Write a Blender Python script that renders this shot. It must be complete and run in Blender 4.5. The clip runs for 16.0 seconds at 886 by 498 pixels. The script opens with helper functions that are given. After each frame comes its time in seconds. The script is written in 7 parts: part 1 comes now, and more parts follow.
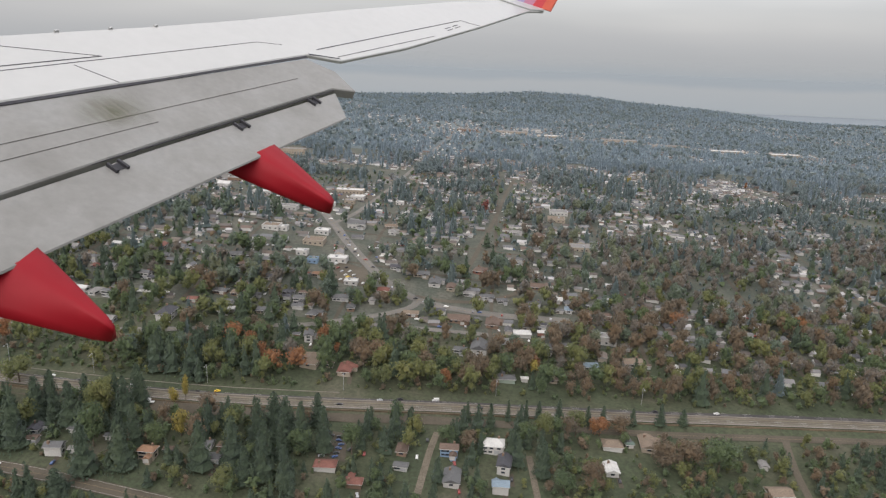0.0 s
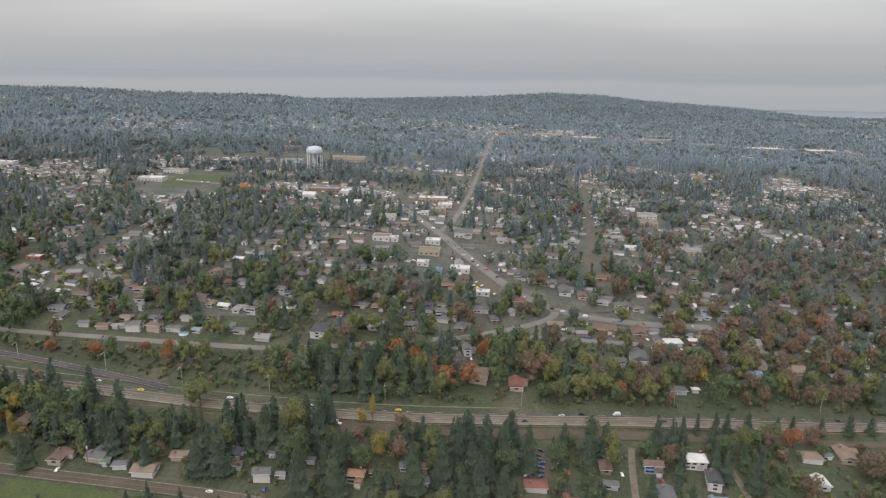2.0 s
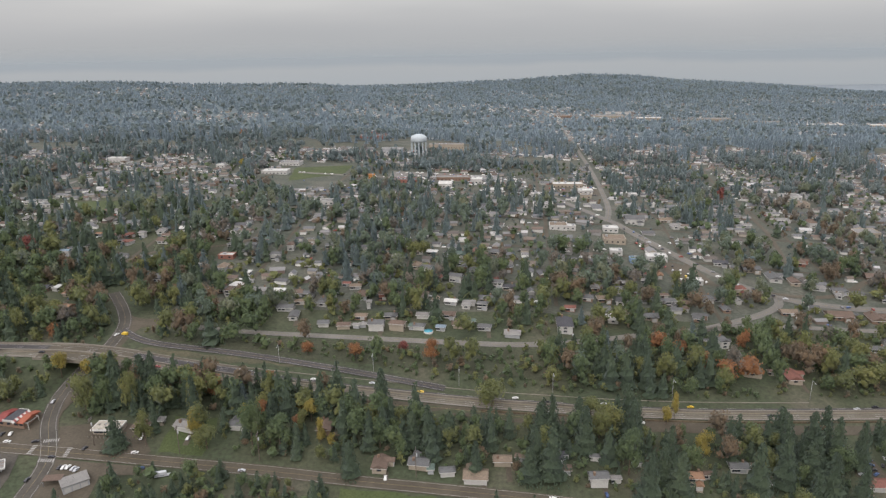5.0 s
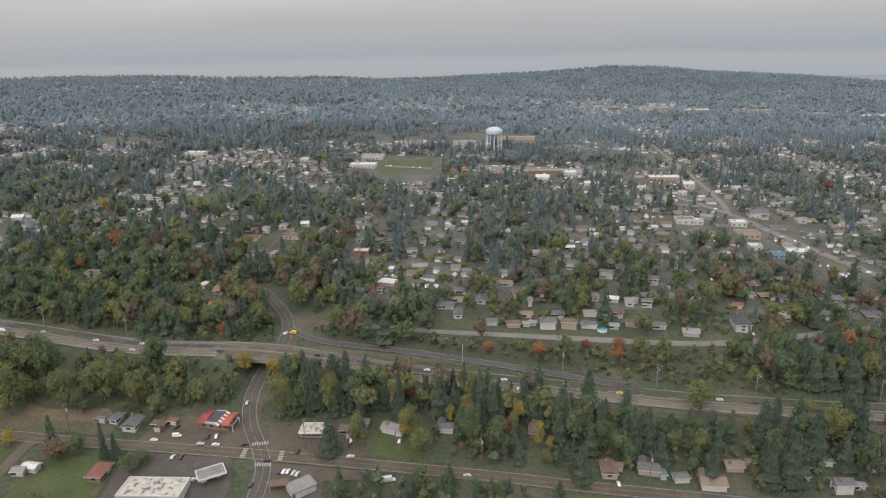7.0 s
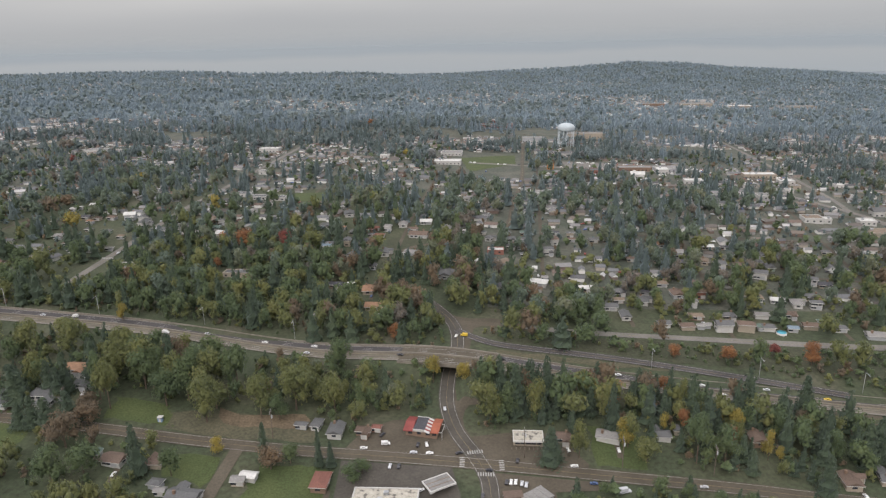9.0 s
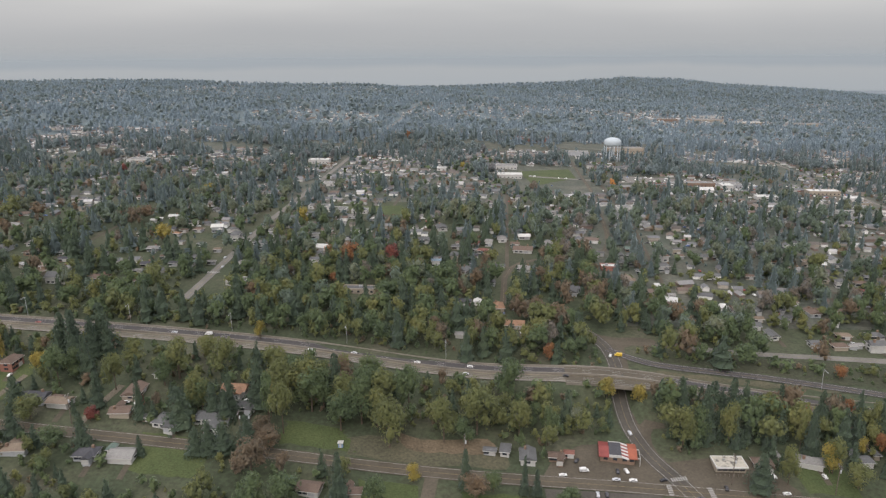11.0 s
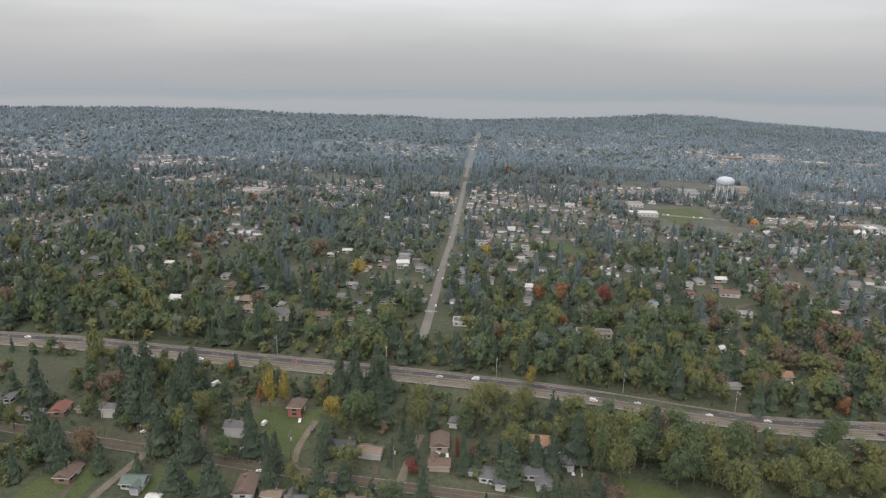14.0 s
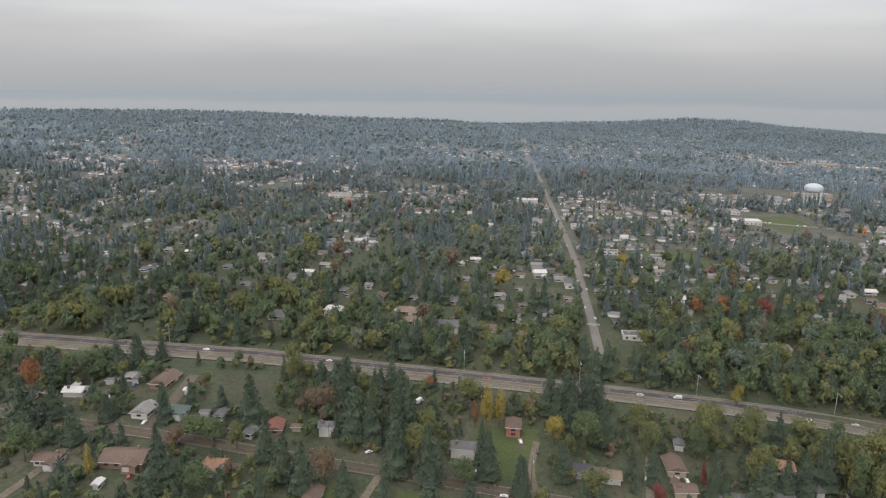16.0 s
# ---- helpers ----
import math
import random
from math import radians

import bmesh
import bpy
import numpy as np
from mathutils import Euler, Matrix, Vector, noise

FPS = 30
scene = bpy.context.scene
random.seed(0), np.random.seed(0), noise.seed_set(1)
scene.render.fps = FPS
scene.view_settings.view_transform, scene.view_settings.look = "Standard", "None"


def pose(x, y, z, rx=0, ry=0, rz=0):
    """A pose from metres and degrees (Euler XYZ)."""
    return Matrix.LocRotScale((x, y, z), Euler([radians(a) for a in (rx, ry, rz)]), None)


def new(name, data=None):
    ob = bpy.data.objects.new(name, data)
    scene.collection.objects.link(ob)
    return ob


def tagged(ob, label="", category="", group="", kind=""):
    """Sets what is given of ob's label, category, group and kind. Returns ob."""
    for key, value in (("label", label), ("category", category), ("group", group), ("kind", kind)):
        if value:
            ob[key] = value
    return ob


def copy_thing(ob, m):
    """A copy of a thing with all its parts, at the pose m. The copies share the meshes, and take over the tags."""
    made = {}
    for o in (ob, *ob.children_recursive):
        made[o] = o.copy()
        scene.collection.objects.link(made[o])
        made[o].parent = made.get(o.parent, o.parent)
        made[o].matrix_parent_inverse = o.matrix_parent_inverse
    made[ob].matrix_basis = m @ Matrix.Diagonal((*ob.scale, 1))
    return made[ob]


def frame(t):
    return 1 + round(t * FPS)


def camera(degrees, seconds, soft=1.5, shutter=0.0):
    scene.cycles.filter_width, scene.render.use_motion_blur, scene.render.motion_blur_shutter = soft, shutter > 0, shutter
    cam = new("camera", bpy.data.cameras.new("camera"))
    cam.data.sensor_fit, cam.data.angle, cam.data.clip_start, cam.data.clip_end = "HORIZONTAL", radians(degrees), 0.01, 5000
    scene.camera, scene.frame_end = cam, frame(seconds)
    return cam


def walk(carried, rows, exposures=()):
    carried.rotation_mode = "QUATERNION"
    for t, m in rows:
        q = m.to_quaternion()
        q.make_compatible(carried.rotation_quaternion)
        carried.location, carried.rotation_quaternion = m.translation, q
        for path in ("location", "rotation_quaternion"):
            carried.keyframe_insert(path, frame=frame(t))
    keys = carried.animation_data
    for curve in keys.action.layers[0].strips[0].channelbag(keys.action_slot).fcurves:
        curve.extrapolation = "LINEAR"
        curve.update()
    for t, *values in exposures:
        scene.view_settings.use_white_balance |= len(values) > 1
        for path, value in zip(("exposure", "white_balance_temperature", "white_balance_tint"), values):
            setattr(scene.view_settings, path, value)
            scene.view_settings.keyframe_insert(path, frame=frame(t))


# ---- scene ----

# The camera: window seat of an aeroplane in level flight
cam = camera(65.0, 16.0, soft=1.3)
PATH = [
    (0.0, 0.0, 0.0, 160.00, 74.00, -2.00, -0.00),
    (0.5, -19.1, 2.1, 159.99, 74.00, -1.73, -0.01),
    (1.0, -38.3, 4.2, 159.98, 74.04, -1.38, -0.05),
    (1.5, -57.4, 6.2, 159.98, 74.14, -1.00, -0.08),
    (2.0, -76.5, 8.3, 159.97, 74.26, -0.61, -0.02),
    (2.5, -95.7, 10.4, 159.97, 74.21, -0.31, 0.10),
    (3.0, -114.8, 12.5, 159.97, 74.04, -0.00, 0.19),
    (3.5, -133.9, 14.6, 159.97, 73.77, 0.35, 0.11),
    (4.0, -153.1, 16.7, 159.97, 73.48, 0.61, 0.19),
    (4.5, -172.2, 18.8, 159.98, 73.24, 0.82, 0.30),
    (5.0, -191.3, 20.8, 159.99, 73.05, 0.99, 0.45),
    (5.5, -210.5, 22.9, 160.00, 72.90, 1.11, 0.62),
    (6.0, -229.6, 25.0, 160.02, 72.77, 1.20, 0.80),
    (6.5, -248.7, 27.1, 160.04, 72.64, 1.27, 0.99),
    (7.0, -267.8, 29.2, 160.07, 72.50, 1.31, 1.18),
    (7.5, -287.0, 31.3, 160.10, 72.39, 1.44, 1.36),
    (8.0, -306.1, 33.5, 160.14, 72.32, 1.47, 1.58),
    (8.5, -325.2, 35.6, 160.18, 72.27, 1.48, 1.70),
    (9.0, -344.3, 37.7, 160.23, 72.21, 1.31, 1.54),
    (9.5, -363.4, 39.8, 160.28, 72.28, 1.10, 1.24),
    (10.0, -382.5, 41.9, 160.35, 72.48, 0.85, 0.80),
    (10.5, -401.6, 44.1, 160.41, 72.79, 0.59, 0.33),
    (11.0, -420.7, 46.2, 160.49, 73.17, 0.36, -0.06),
    (11.5, -439.8, 48.3, 160.57, 73.60, 0.20, -0.26),
    (12.0, -458.9, 50.5, 160.66, 74.08, 0.11, -0.27),
    (12.5, -478.0, 52.6, 160.76, 74.58, -0.01, -0.14),
    (13.0, -497.1, 54.8, 160.87, 75.10, -0.31, 0.10),
    (13.5, -516.2, 56.9, 160.98, 75.50, -0.48, 0.43),
    (14.0, -535.3, 59.1, 161.11, 75.77, -0.64, 0.78),
    (14.5, -554.4, 61.3, 161.24, 75.98, -0.65, 1.01),
    (15.0, -573.4, 63.4, 161.39, 76.05, -0.67, 1.26),
    (15.5, -592.5, 65.6, 161.54, 76.03, -0.72, 1.50),
    (16.0, -611.6, 67.8, 161.70, 75.99, -0.71, 1.85),
]
walk(cam, [(t, pose(x, y, z, rx, ry, rz)) for t, x, y, z, rx, ry, rz in PATH])

# ---- light: an overcast afternoon ----
world = bpy.data.worlds.new("overcast")
scene.world = world
world.use_nodes = True
wn, wl = world.node_tree.nodes, world.node_tree.links
wn.clear()


def wnode(kind, **inputs):
    n = wn.new(kind)
    for key, value in inputs.items():
        n.inputs[key.replace("_", " ")].default_value = value
    return n


sky = wn.new("ShaderNodeTexSky")
sky.sky_type, sky.sun_disc = "NISHITA", False
sky.sun_elevation, sky.sun_rotation = radians(38), radians(200)
sky.air_density, sky.dust_density = 1.0, 4.0
bg_sky = wnode("ShaderNodeBackground", Strength=0.05)
wl.new(sky.outputs[0], bg_sky.inputs["Color"])
coord = wn.new("ShaderNodeTexCoord")
mapping = wn.new("ShaderNodeMapping")
mapping.inputs["Scale"].default_value = (1.5, 1.5, 10)
wl.new(coord.outputs["Generated"], mapping.inputs["Vector"])
cloud = wnode("ShaderNodeTexNoise", Scale=1.5, Detail=3.5, Roughness=0.48)
wl.new(mapping.outputs[0], cloud.inputs["Vector"])
ramp = wn.new("ShaderNodeValToRGB")
ramp.color_ramp.elements[0].position, ramp.color_ramp.elements[0].color = 0.3, (0.445, 0.436, 0.455, 1)
ramp.color_ramp.elements[1].position, ramp.color_ramp.elements[1].color = 0.7, (0.615, 0.592, 0.592, 1)
wl.new(cloud.outputs[0], ramp.inputs[0])
bg_cloud = wn.new("ShaderNodeBackground")
# an overcast sky grows brighter towards the zenith
axes = wn.new("ShaderNodeSeparateXYZ")
wl.new(coord.outputs["Generated"], axes.inputs[0])
rise = wnode("ShaderNodeMapRange")
rise.inputs["From Min"].default_value, rise.inputs["From Max"].default_value = 0.06, 1.0
rise.inputs["To Min"].default_value, rise.inputs["To Max"].default_value = 1.0, 3.5
wl.new(axes.outputs["Z"], rise.inputs["Value"])
wl.new(rise.outputs[0], bg_cloud.inputs["Strength"])
# moist air turns it blue-grey close to the horizon
low = wnode("ShaderNodeMapRange")
low.inputs["From Min"].default_value, low.inputs["From Max"].default_value = -0.01, 0.075
wl.new(axes.outputs["Z"], low.inputs["Value"])
damp = wn.new("ShaderNodeMixRGB")
damp.inputs[1].default_value = (0.415, 0.427, 0.443, 1)
wl.new(low.outputs[0], damp.inputs[0])
wl.new(ramp.outputs[0], damp.inputs[2])
wl.new(damp.outputs[0], bg_cloud.inputs["Color"])
addw = wn.new("ShaderNodeAddShader")
wl.new(bg_sky.outputs[0], addw.inputs[0])
wl.new(bg_cloud.outputs[0], addw.inputs[1])
wout = wn.new("ShaderNodeOutputWorld")
wl.new(addw.outputs[0], wout.inputs["Surface"])

sun = new("sun", bpy.data.lights.new("sun", "SUN"))
sun.data.energy, sun.data.angle, sun.data.color = 1.5, radians(60), (1, 0.962, 0.962)
sun.rotation_euler = (radians(45), 0, radians(-25))

# ---- materials ----
MATS = {}


def material(name, stops, scale=0.3, fine=3.0, rough=0.9, metal=0.0, bump=0.0, source="noise", spec=0.3, sheen=0.0, fine_mix=0.35, thin=0.0):
    """Principled surface: a ramp of colours over broad variation, darkened and lightened by a fine grain."""
    m = bpy.data.materials.new(name)
    m.use_nodes = True
    nt, n, l = m.node_tree, m.node_tree.nodes, m.node_tree.links
    p = n["Principled BSDF"]
    p.inputs["Roughness"].default_value, p.inputs["Metallic"].default_value = rough, metal
    p.inputs["Specular IOR Level"].default_value = spec
    # bluish sheen veils the foliage in place of haze in the air
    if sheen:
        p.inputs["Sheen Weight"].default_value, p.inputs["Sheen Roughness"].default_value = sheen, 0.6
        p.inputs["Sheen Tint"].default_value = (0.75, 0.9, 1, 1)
    geo = n.new("ShaderNodeNewGeometry")
    big = n.new("ShaderNodeTexNoise")
    big.inputs["Scale"].default_value, big.inputs["Detail"].default_value = scale, 3
    l.new(geo.outputs["Position"], big.inputs["Vector"])
    value = big.outputs[0]
    if source == "island":
        value = geo.outputs["Random Per Island"]
    elif source == "object":
        value = n.new("ShaderNodeObjectInfo").outputs["Random"]
    elif source in ("tree", "leaf"):
        mix = n.new("ShaderNodeMath")
        mix.operation = "ADD"
        a = n.new("ShaderNodeMath")
        a.operation, a.inputs[1].default_value = "MULTIPLY", 0.22
        l.new(geo.outputs["Random Per Island"], a.inputs[0])
        l.new(a.outputs[0], mix.inputs[0])
        b = n.new("ShaderNodeMapRange")
        b.inputs["From Min"].default_value, b.inputs["From Max"].default_value = 0.25, 0.75
        b.inputs["To Max"].default_value = 0.7
        l.new(big.outputs[0], b.inputs["Value"])
        l.new(b.outputs[0], mix.inputs[1])
        value = mix.outputs[0]
    r = n.new("ShaderNodeValToRGB")
    while len(r.color_ramp.elements) < len(stops):
        r.color_ramp.elements.new(0.5)
    for e, (at, c) in zip(r.color_ramp.elements, stops):
        e.position, e.color = at, (*c, 1)
    if source in ("island", "object"):
        r.color_ramp.interpolation = "CONSTANT"
    l.new(value, r.inputs[0])
    grain = n.new("ShaderNodeTexNoise")
    grain.inputs["Scale"].default_value, grain.inputs["Detail"].default_value, grain.inputs["Roughness"].default_value = fine, 4, 0.65
    l.new(geo.outputs["Position"], grain.inputs["Vector"])
    rng = n.new("ShaderNodeMapRange")
    rng.inputs["From Min"].default_value, rng.inputs["From Max"].default_value = 0.3, 0.7
    rng.inputs["To Min"].default_value, rng.inputs["To Max"].default_value = 1 - fine_mix, 1 + fine_mix
    l.new(grain.outputs[0], rng.inputs["Value"])
    mul = n.new("ShaderNodeMixRGB")
    mul.blend_type, mul.inputs[0].default_value = "MULTIPLY", 1
    l.new(r.outputs[0], mul.inputs[1])
    l.new(rng.outputs[0], mul.inputs[2])
    l.new(mul.outputs[0], p.inputs["Base Color"])
    if bump:
        bp = n.new("ShaderNodeBump")
        bp.inputs["Strength"].default_value, bp.inputs["Distance"].default_value = bump, 0.3
        l.new(grain.outputs[0], bp.inputs["Height"])
        l.new(bp.outputs[0], p.inputs["Normal"])
    if thin:
        # leaves let part of the light through
        back = n.new("ShaderNodeBsdfTranslucent")
        l.new(mul.outputs[0], back.inputs["Color"])
        both = n.new("ShaderNodeMixShader")
        both.inputs[0].default_value = thin
        l.new(p.outputs[0], both.inputs[1])
        l.new(back.outputs[0], both.inputs[2])
        l.new(both.outputs[0], n["Material Output"].inputs["Surface"])
    MATS[name] = m
    return m


def two(c, k=0.75):
    return ((0.3, tuple(v * k for v in c)), (0.7, c))


SOFT = dict(scale=0.07, fine=1.8, rough=0.95, source="leaf", sheen=0.12, fine_mix=0.16, thin=0.3)


def foliage(name, low, mid, high, **more):
    return material(name, ((0.1, low), (0.5, mid), (0.9, high)), **{**SOFT, **more})


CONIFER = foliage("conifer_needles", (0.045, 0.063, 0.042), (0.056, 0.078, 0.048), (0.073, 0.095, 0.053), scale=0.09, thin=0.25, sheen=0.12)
# distance haze painted into the needles: greyer here, then paler and bluer
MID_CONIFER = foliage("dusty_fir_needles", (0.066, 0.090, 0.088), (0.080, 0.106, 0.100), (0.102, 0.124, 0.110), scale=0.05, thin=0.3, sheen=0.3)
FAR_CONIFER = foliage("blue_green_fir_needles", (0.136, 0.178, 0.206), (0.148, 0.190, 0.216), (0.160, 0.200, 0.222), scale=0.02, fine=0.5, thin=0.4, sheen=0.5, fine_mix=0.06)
LEAF = {
    "green": foliage("green_leaves", (0.067, 0.094, 0.047), (0.086, 0.115, 0.051), (0.113, 0.136, 0.056)),
    "olive": foliage("olive_leaves", (0.098, 0.112, 0.047), (0.129, 0.138, 0.050), (0.168, 0.159, 0.054)),
    "brown": foliage("bare_twigs", (0.112, 0.092, 0.064), (0.142, 0.104, 0.066), (0.176, 0.116, 0.064)),
    "yellow": foliage("yellow_leaves", (0.175, 0.148, 0.04), (0.26, 0.21, 0.05), (0.33, 0.25, 0.055), scale=0.2),
    "orange": foliage("orange_leaves", (0.165, 0.084, 0.042), (0.240, 0.112, 0.050), (0.290, 0.146, 0.056), scale=0.2),
    "red": foliage("red_leaves", (0.122, 0.042, 0.038), (0.185, 0.058, 0.046), (0.230, 0.082, 0.050), scale=0.2),
}
# the same leaves greyed for middle distance, haze put into the colour
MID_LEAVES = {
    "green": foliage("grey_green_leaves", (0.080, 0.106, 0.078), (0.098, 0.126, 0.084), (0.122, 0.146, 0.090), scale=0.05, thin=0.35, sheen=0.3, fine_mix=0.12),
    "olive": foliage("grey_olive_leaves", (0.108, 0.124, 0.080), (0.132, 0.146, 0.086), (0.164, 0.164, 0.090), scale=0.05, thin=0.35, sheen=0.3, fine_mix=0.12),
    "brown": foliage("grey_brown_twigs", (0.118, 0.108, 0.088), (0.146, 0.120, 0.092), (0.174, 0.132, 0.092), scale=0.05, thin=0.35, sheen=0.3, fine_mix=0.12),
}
# paler, bluer copies for distant trees, with haze in their base colour
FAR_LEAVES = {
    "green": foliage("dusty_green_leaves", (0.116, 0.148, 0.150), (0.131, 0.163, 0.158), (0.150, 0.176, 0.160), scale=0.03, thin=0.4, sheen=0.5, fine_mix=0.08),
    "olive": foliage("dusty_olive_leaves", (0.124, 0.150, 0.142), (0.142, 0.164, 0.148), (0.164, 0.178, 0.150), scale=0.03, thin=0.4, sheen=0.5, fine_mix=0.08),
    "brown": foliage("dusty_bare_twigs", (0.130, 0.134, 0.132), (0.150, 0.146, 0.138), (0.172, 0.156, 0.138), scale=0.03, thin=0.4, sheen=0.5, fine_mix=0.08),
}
BARK = material("bark", two((0.11, 0.085, 0.065)), 1, 6, 0.95)
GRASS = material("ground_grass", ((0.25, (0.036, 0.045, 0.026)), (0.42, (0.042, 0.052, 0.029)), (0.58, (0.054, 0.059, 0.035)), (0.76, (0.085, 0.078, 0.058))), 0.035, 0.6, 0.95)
# far ground tinted blue-grey like the trees there, haze put into its colour
HAZE_FLOOR = material("leafy_woodland_floor", ((0.3, (0.090, 0.116, 0.122)), (0.7, (0.108, 0.130, 0.134))), 0.02, 0.3, 0.95)
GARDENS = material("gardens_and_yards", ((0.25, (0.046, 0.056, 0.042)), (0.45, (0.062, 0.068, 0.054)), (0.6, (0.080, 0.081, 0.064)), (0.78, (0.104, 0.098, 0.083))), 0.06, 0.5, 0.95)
ROUGH = material("rough_slope_grass", ((0.3, (0.036, 0.042, 0.025)), (0.7, (0.053, 0.054, 0.034))), 0.08, 1.0, 0.95)
TOWNROAD = material("grey_commercial_asphalt", ((0.3, (0.112, 0.105, 0.094)), (0.7, (0.146, 0.137, 0.124))), 0.1, 1.5, 0.85, fine_mix=0.2)
LAWN = material("lawn", ((0.3, (0.042, 0.057, 0.021)), (0.7, (0.059, 0.073, 0.027))), 0.1, 1.5, 0.95)
DRYGRASS = material("dry_grass", ((0.3, (0.056, 0.056, 0.036)), (0.7, (0.080, 0.073, 0.046))), 0.08, 1.0, 0.95)
ASPHALT = material("asphalt", ((0.3, (0.040, 0.037, 0.038)), (0.7, (0.060, 0.055, 0.054))), 0.08, 1.2, 0.85, fine_mix=0.2)
MIDROAD = material("brown_grey_asphalt", ((0.3, (0.056, 0.047, 0.034)), (0.7, (0.078, 0.066, 0.049))), 0.12, 1.2, 0.85, fine_mix=0.2)
OLDROAD = material("worn_asphalt", ((0.3, (0.064, 0.054, 0.039)), (0.7, (0.086, 0.074, 0.055))), 0.08, 1.2, 0.85, fine_mix=0.2)
PALEROAD = material("pale_worn_concrete_lanes", ((0.3, (0.108, 0.096, 0.075)), (0.7, (0.142, 0.127, 0.100))), 0.1, 1.2, 0.85, fine_mix=0.2)
DARKROAD = material("dark_patched_asphalt", ((0.3, (0.050, 0.045, 0.038)), (0.7, (0.070, 0.063, 0.053))), 0.12, 1.2, 0.85, fine_mix=0.22)
CONCRETE = material("concrete", ((0.3, (0.146, 0.13, 0.108)), (0.7, (0.196, 0.177, 0.15))), 0.1, 1.5, 0.85, fine_mix=0.18)
DIRT = material("bare_dirt", ((0.3, (0.085, 0.066, 0.043)), (0.7, (0.135, 0.103, 0.068))), 0.15, 1.2, 0.95)
GRAVEL = material("pale_gravel", ((0.3, (0.094, 0.08, 0.06)), (0.7, (0.135, 0.115, 0.088))), 0.15, 1.5, 0.95)
DINER_RED = material("faded_red_metal_roof", two((0.2, 0.048, 0.042)), 0.4, 3, 0.6, fine_mix=0.15)
DINER_ORANGE = material("orange_red_metal_roof", two((0.26, 0.078, 0.044)), 0.4, 3, 0.6, fine_mix=0.15)
POOL = material("blue_pool_water", two((0.07, 0.28, 0.36), 0.9), 1, 3, 0.1, fine_mix=0.05)
STAINED = material("stained_flat_roof", ((0.36, (0.11, 0.1, 0.09)), (0.44, (0.31, 0.29, 0.245)), (0.7, (0.39, 0.365, 0.31))), 0.55, 3, 0.9, fine_mix=0.2)
LINE = material("road_paint", two((0.32, 0.315, 0.30), 0.7), 0.5, 3, 0.7)
YLINE = material("yellow_road_paint", two((0.2, 0.16, 0.085), 0.7), 0.5, 3, 0.7)
STEEL = material("galvanised_steel", two((0.38, 0.39, 0.40)), 1, 5, 0.5, 0.6)
GLASS = material("dark_window_glass", two((0.03, 0.035, 0.045)), 1, 3, 0.12, spec=0.6)
WATERPAINT = material("white_tank_paint", two((0.36, 0.40, 0.42), 0.9), 0.1, 0.8, 0.6, fine_mix=0.08)
WALLC = {k: material(k + "_wall_paint", two(c, 0.88), 0.3, 2.5, 0.8, fine_mix=0.12) for k, c in {
    "white": (0.41, 0.402, 0.383), "tan": (0.29, 0.25, 0.2), "grey": (0.312, 0.32, 0.328), "brown": (0.18, 0.123, 0.09),
    "red": (0.235, 0.11, 0.085), "blue": (0.18, 0.262, 0.369), "green": (0.246, 0.295, 0.246), "orange": (0.42, 0.19, 0.06)}.items()}
ROOFC = {k: material(k + "_roof_shingles", two(c, 0.8), 0.25, 2.0, 0.9, fine_mix=0.22, bump=0.2) for k, c in {
    "grey": (0.102, 0.103, 0.104), "pale": (0.19, 0.184, 0.175), "white": (0.459, 0.453, 0.433), "brown": (0.12, 0.087, 0.069), "tan": (0.168, 0.132, 0.1),
    "dark": (0.059, 0.059, 0.066), "orange": (0.235, 0.140, 0.090), "red": (0.164, 0.075, 0.059), "blue": (0.164, 0.210, 0.249), "green": (0.098, 0.131, 0.112)}.items()}
FAR_WALL = material("mixed_house_walls", ((0.0, (0.44, 0.43, 0.41)), (0.2, (0.31, 0.28, 0.24)), (0.38, (0.60, 0.59, 0.57)), (0.70, (0.24, 0.236, 0.232)), (0.86, (0.170, 0.138, 0.118)), (0.94, (0.165, 0.125, 0.108))), 0.3, 1.5, 0.85, source="island", fine_mix=0.12)
FAR_ROOF = material("mixed_house_roofs", ((0.0, (0.118, 0.120, 0.124)), (0.25, (0.165, 0.162, 0.160)), (0.40, (0.100, 0.088, 0.080)), (0.60, (0.086, 0.086, 0.090)), (0.76, (0.130, 0.108, 0.092)), (0.86, (0.34, 0.335, 0.33)), (0.92, (0.125, 0.095, 0.08))), 0.3, 1.5, 0.9, source="island", fine_mix=0.15)
TRIM = material("white_roof_trim", two((0.5, 0.49, 0.47), 0.9), 0.5, 3, 0.7, fine_mix=0.1)
CARPAINT = {k: material(k + "_car_paint", two(c, 0.9), 1, 3, 0.3, spec=0.5, fine_mix=0.05) for k, c in {
    "white": (0.6, 0.6, 0.59), "silver": (0.42, 0.43, 0.45), "black": (0.03, 0.03, 0.035), "red": (0.24, 0.05, 0.045), "yellow": (0.6, 0.42, 0.05), "blue": (0.045, 0.08, 0.18)}.items()}
TYRE = material("tyre_rubber", two((0.02, 0.02, 0.02)), 1, 3, 0.9)

# ---- land form ----
GX = np.array([-1300.0, -700, -400, -150, 100, 600, 1400])
GY = np.array([150.0, 320, 500, 800, 1200, 1700, 2500, 3500, 4300])
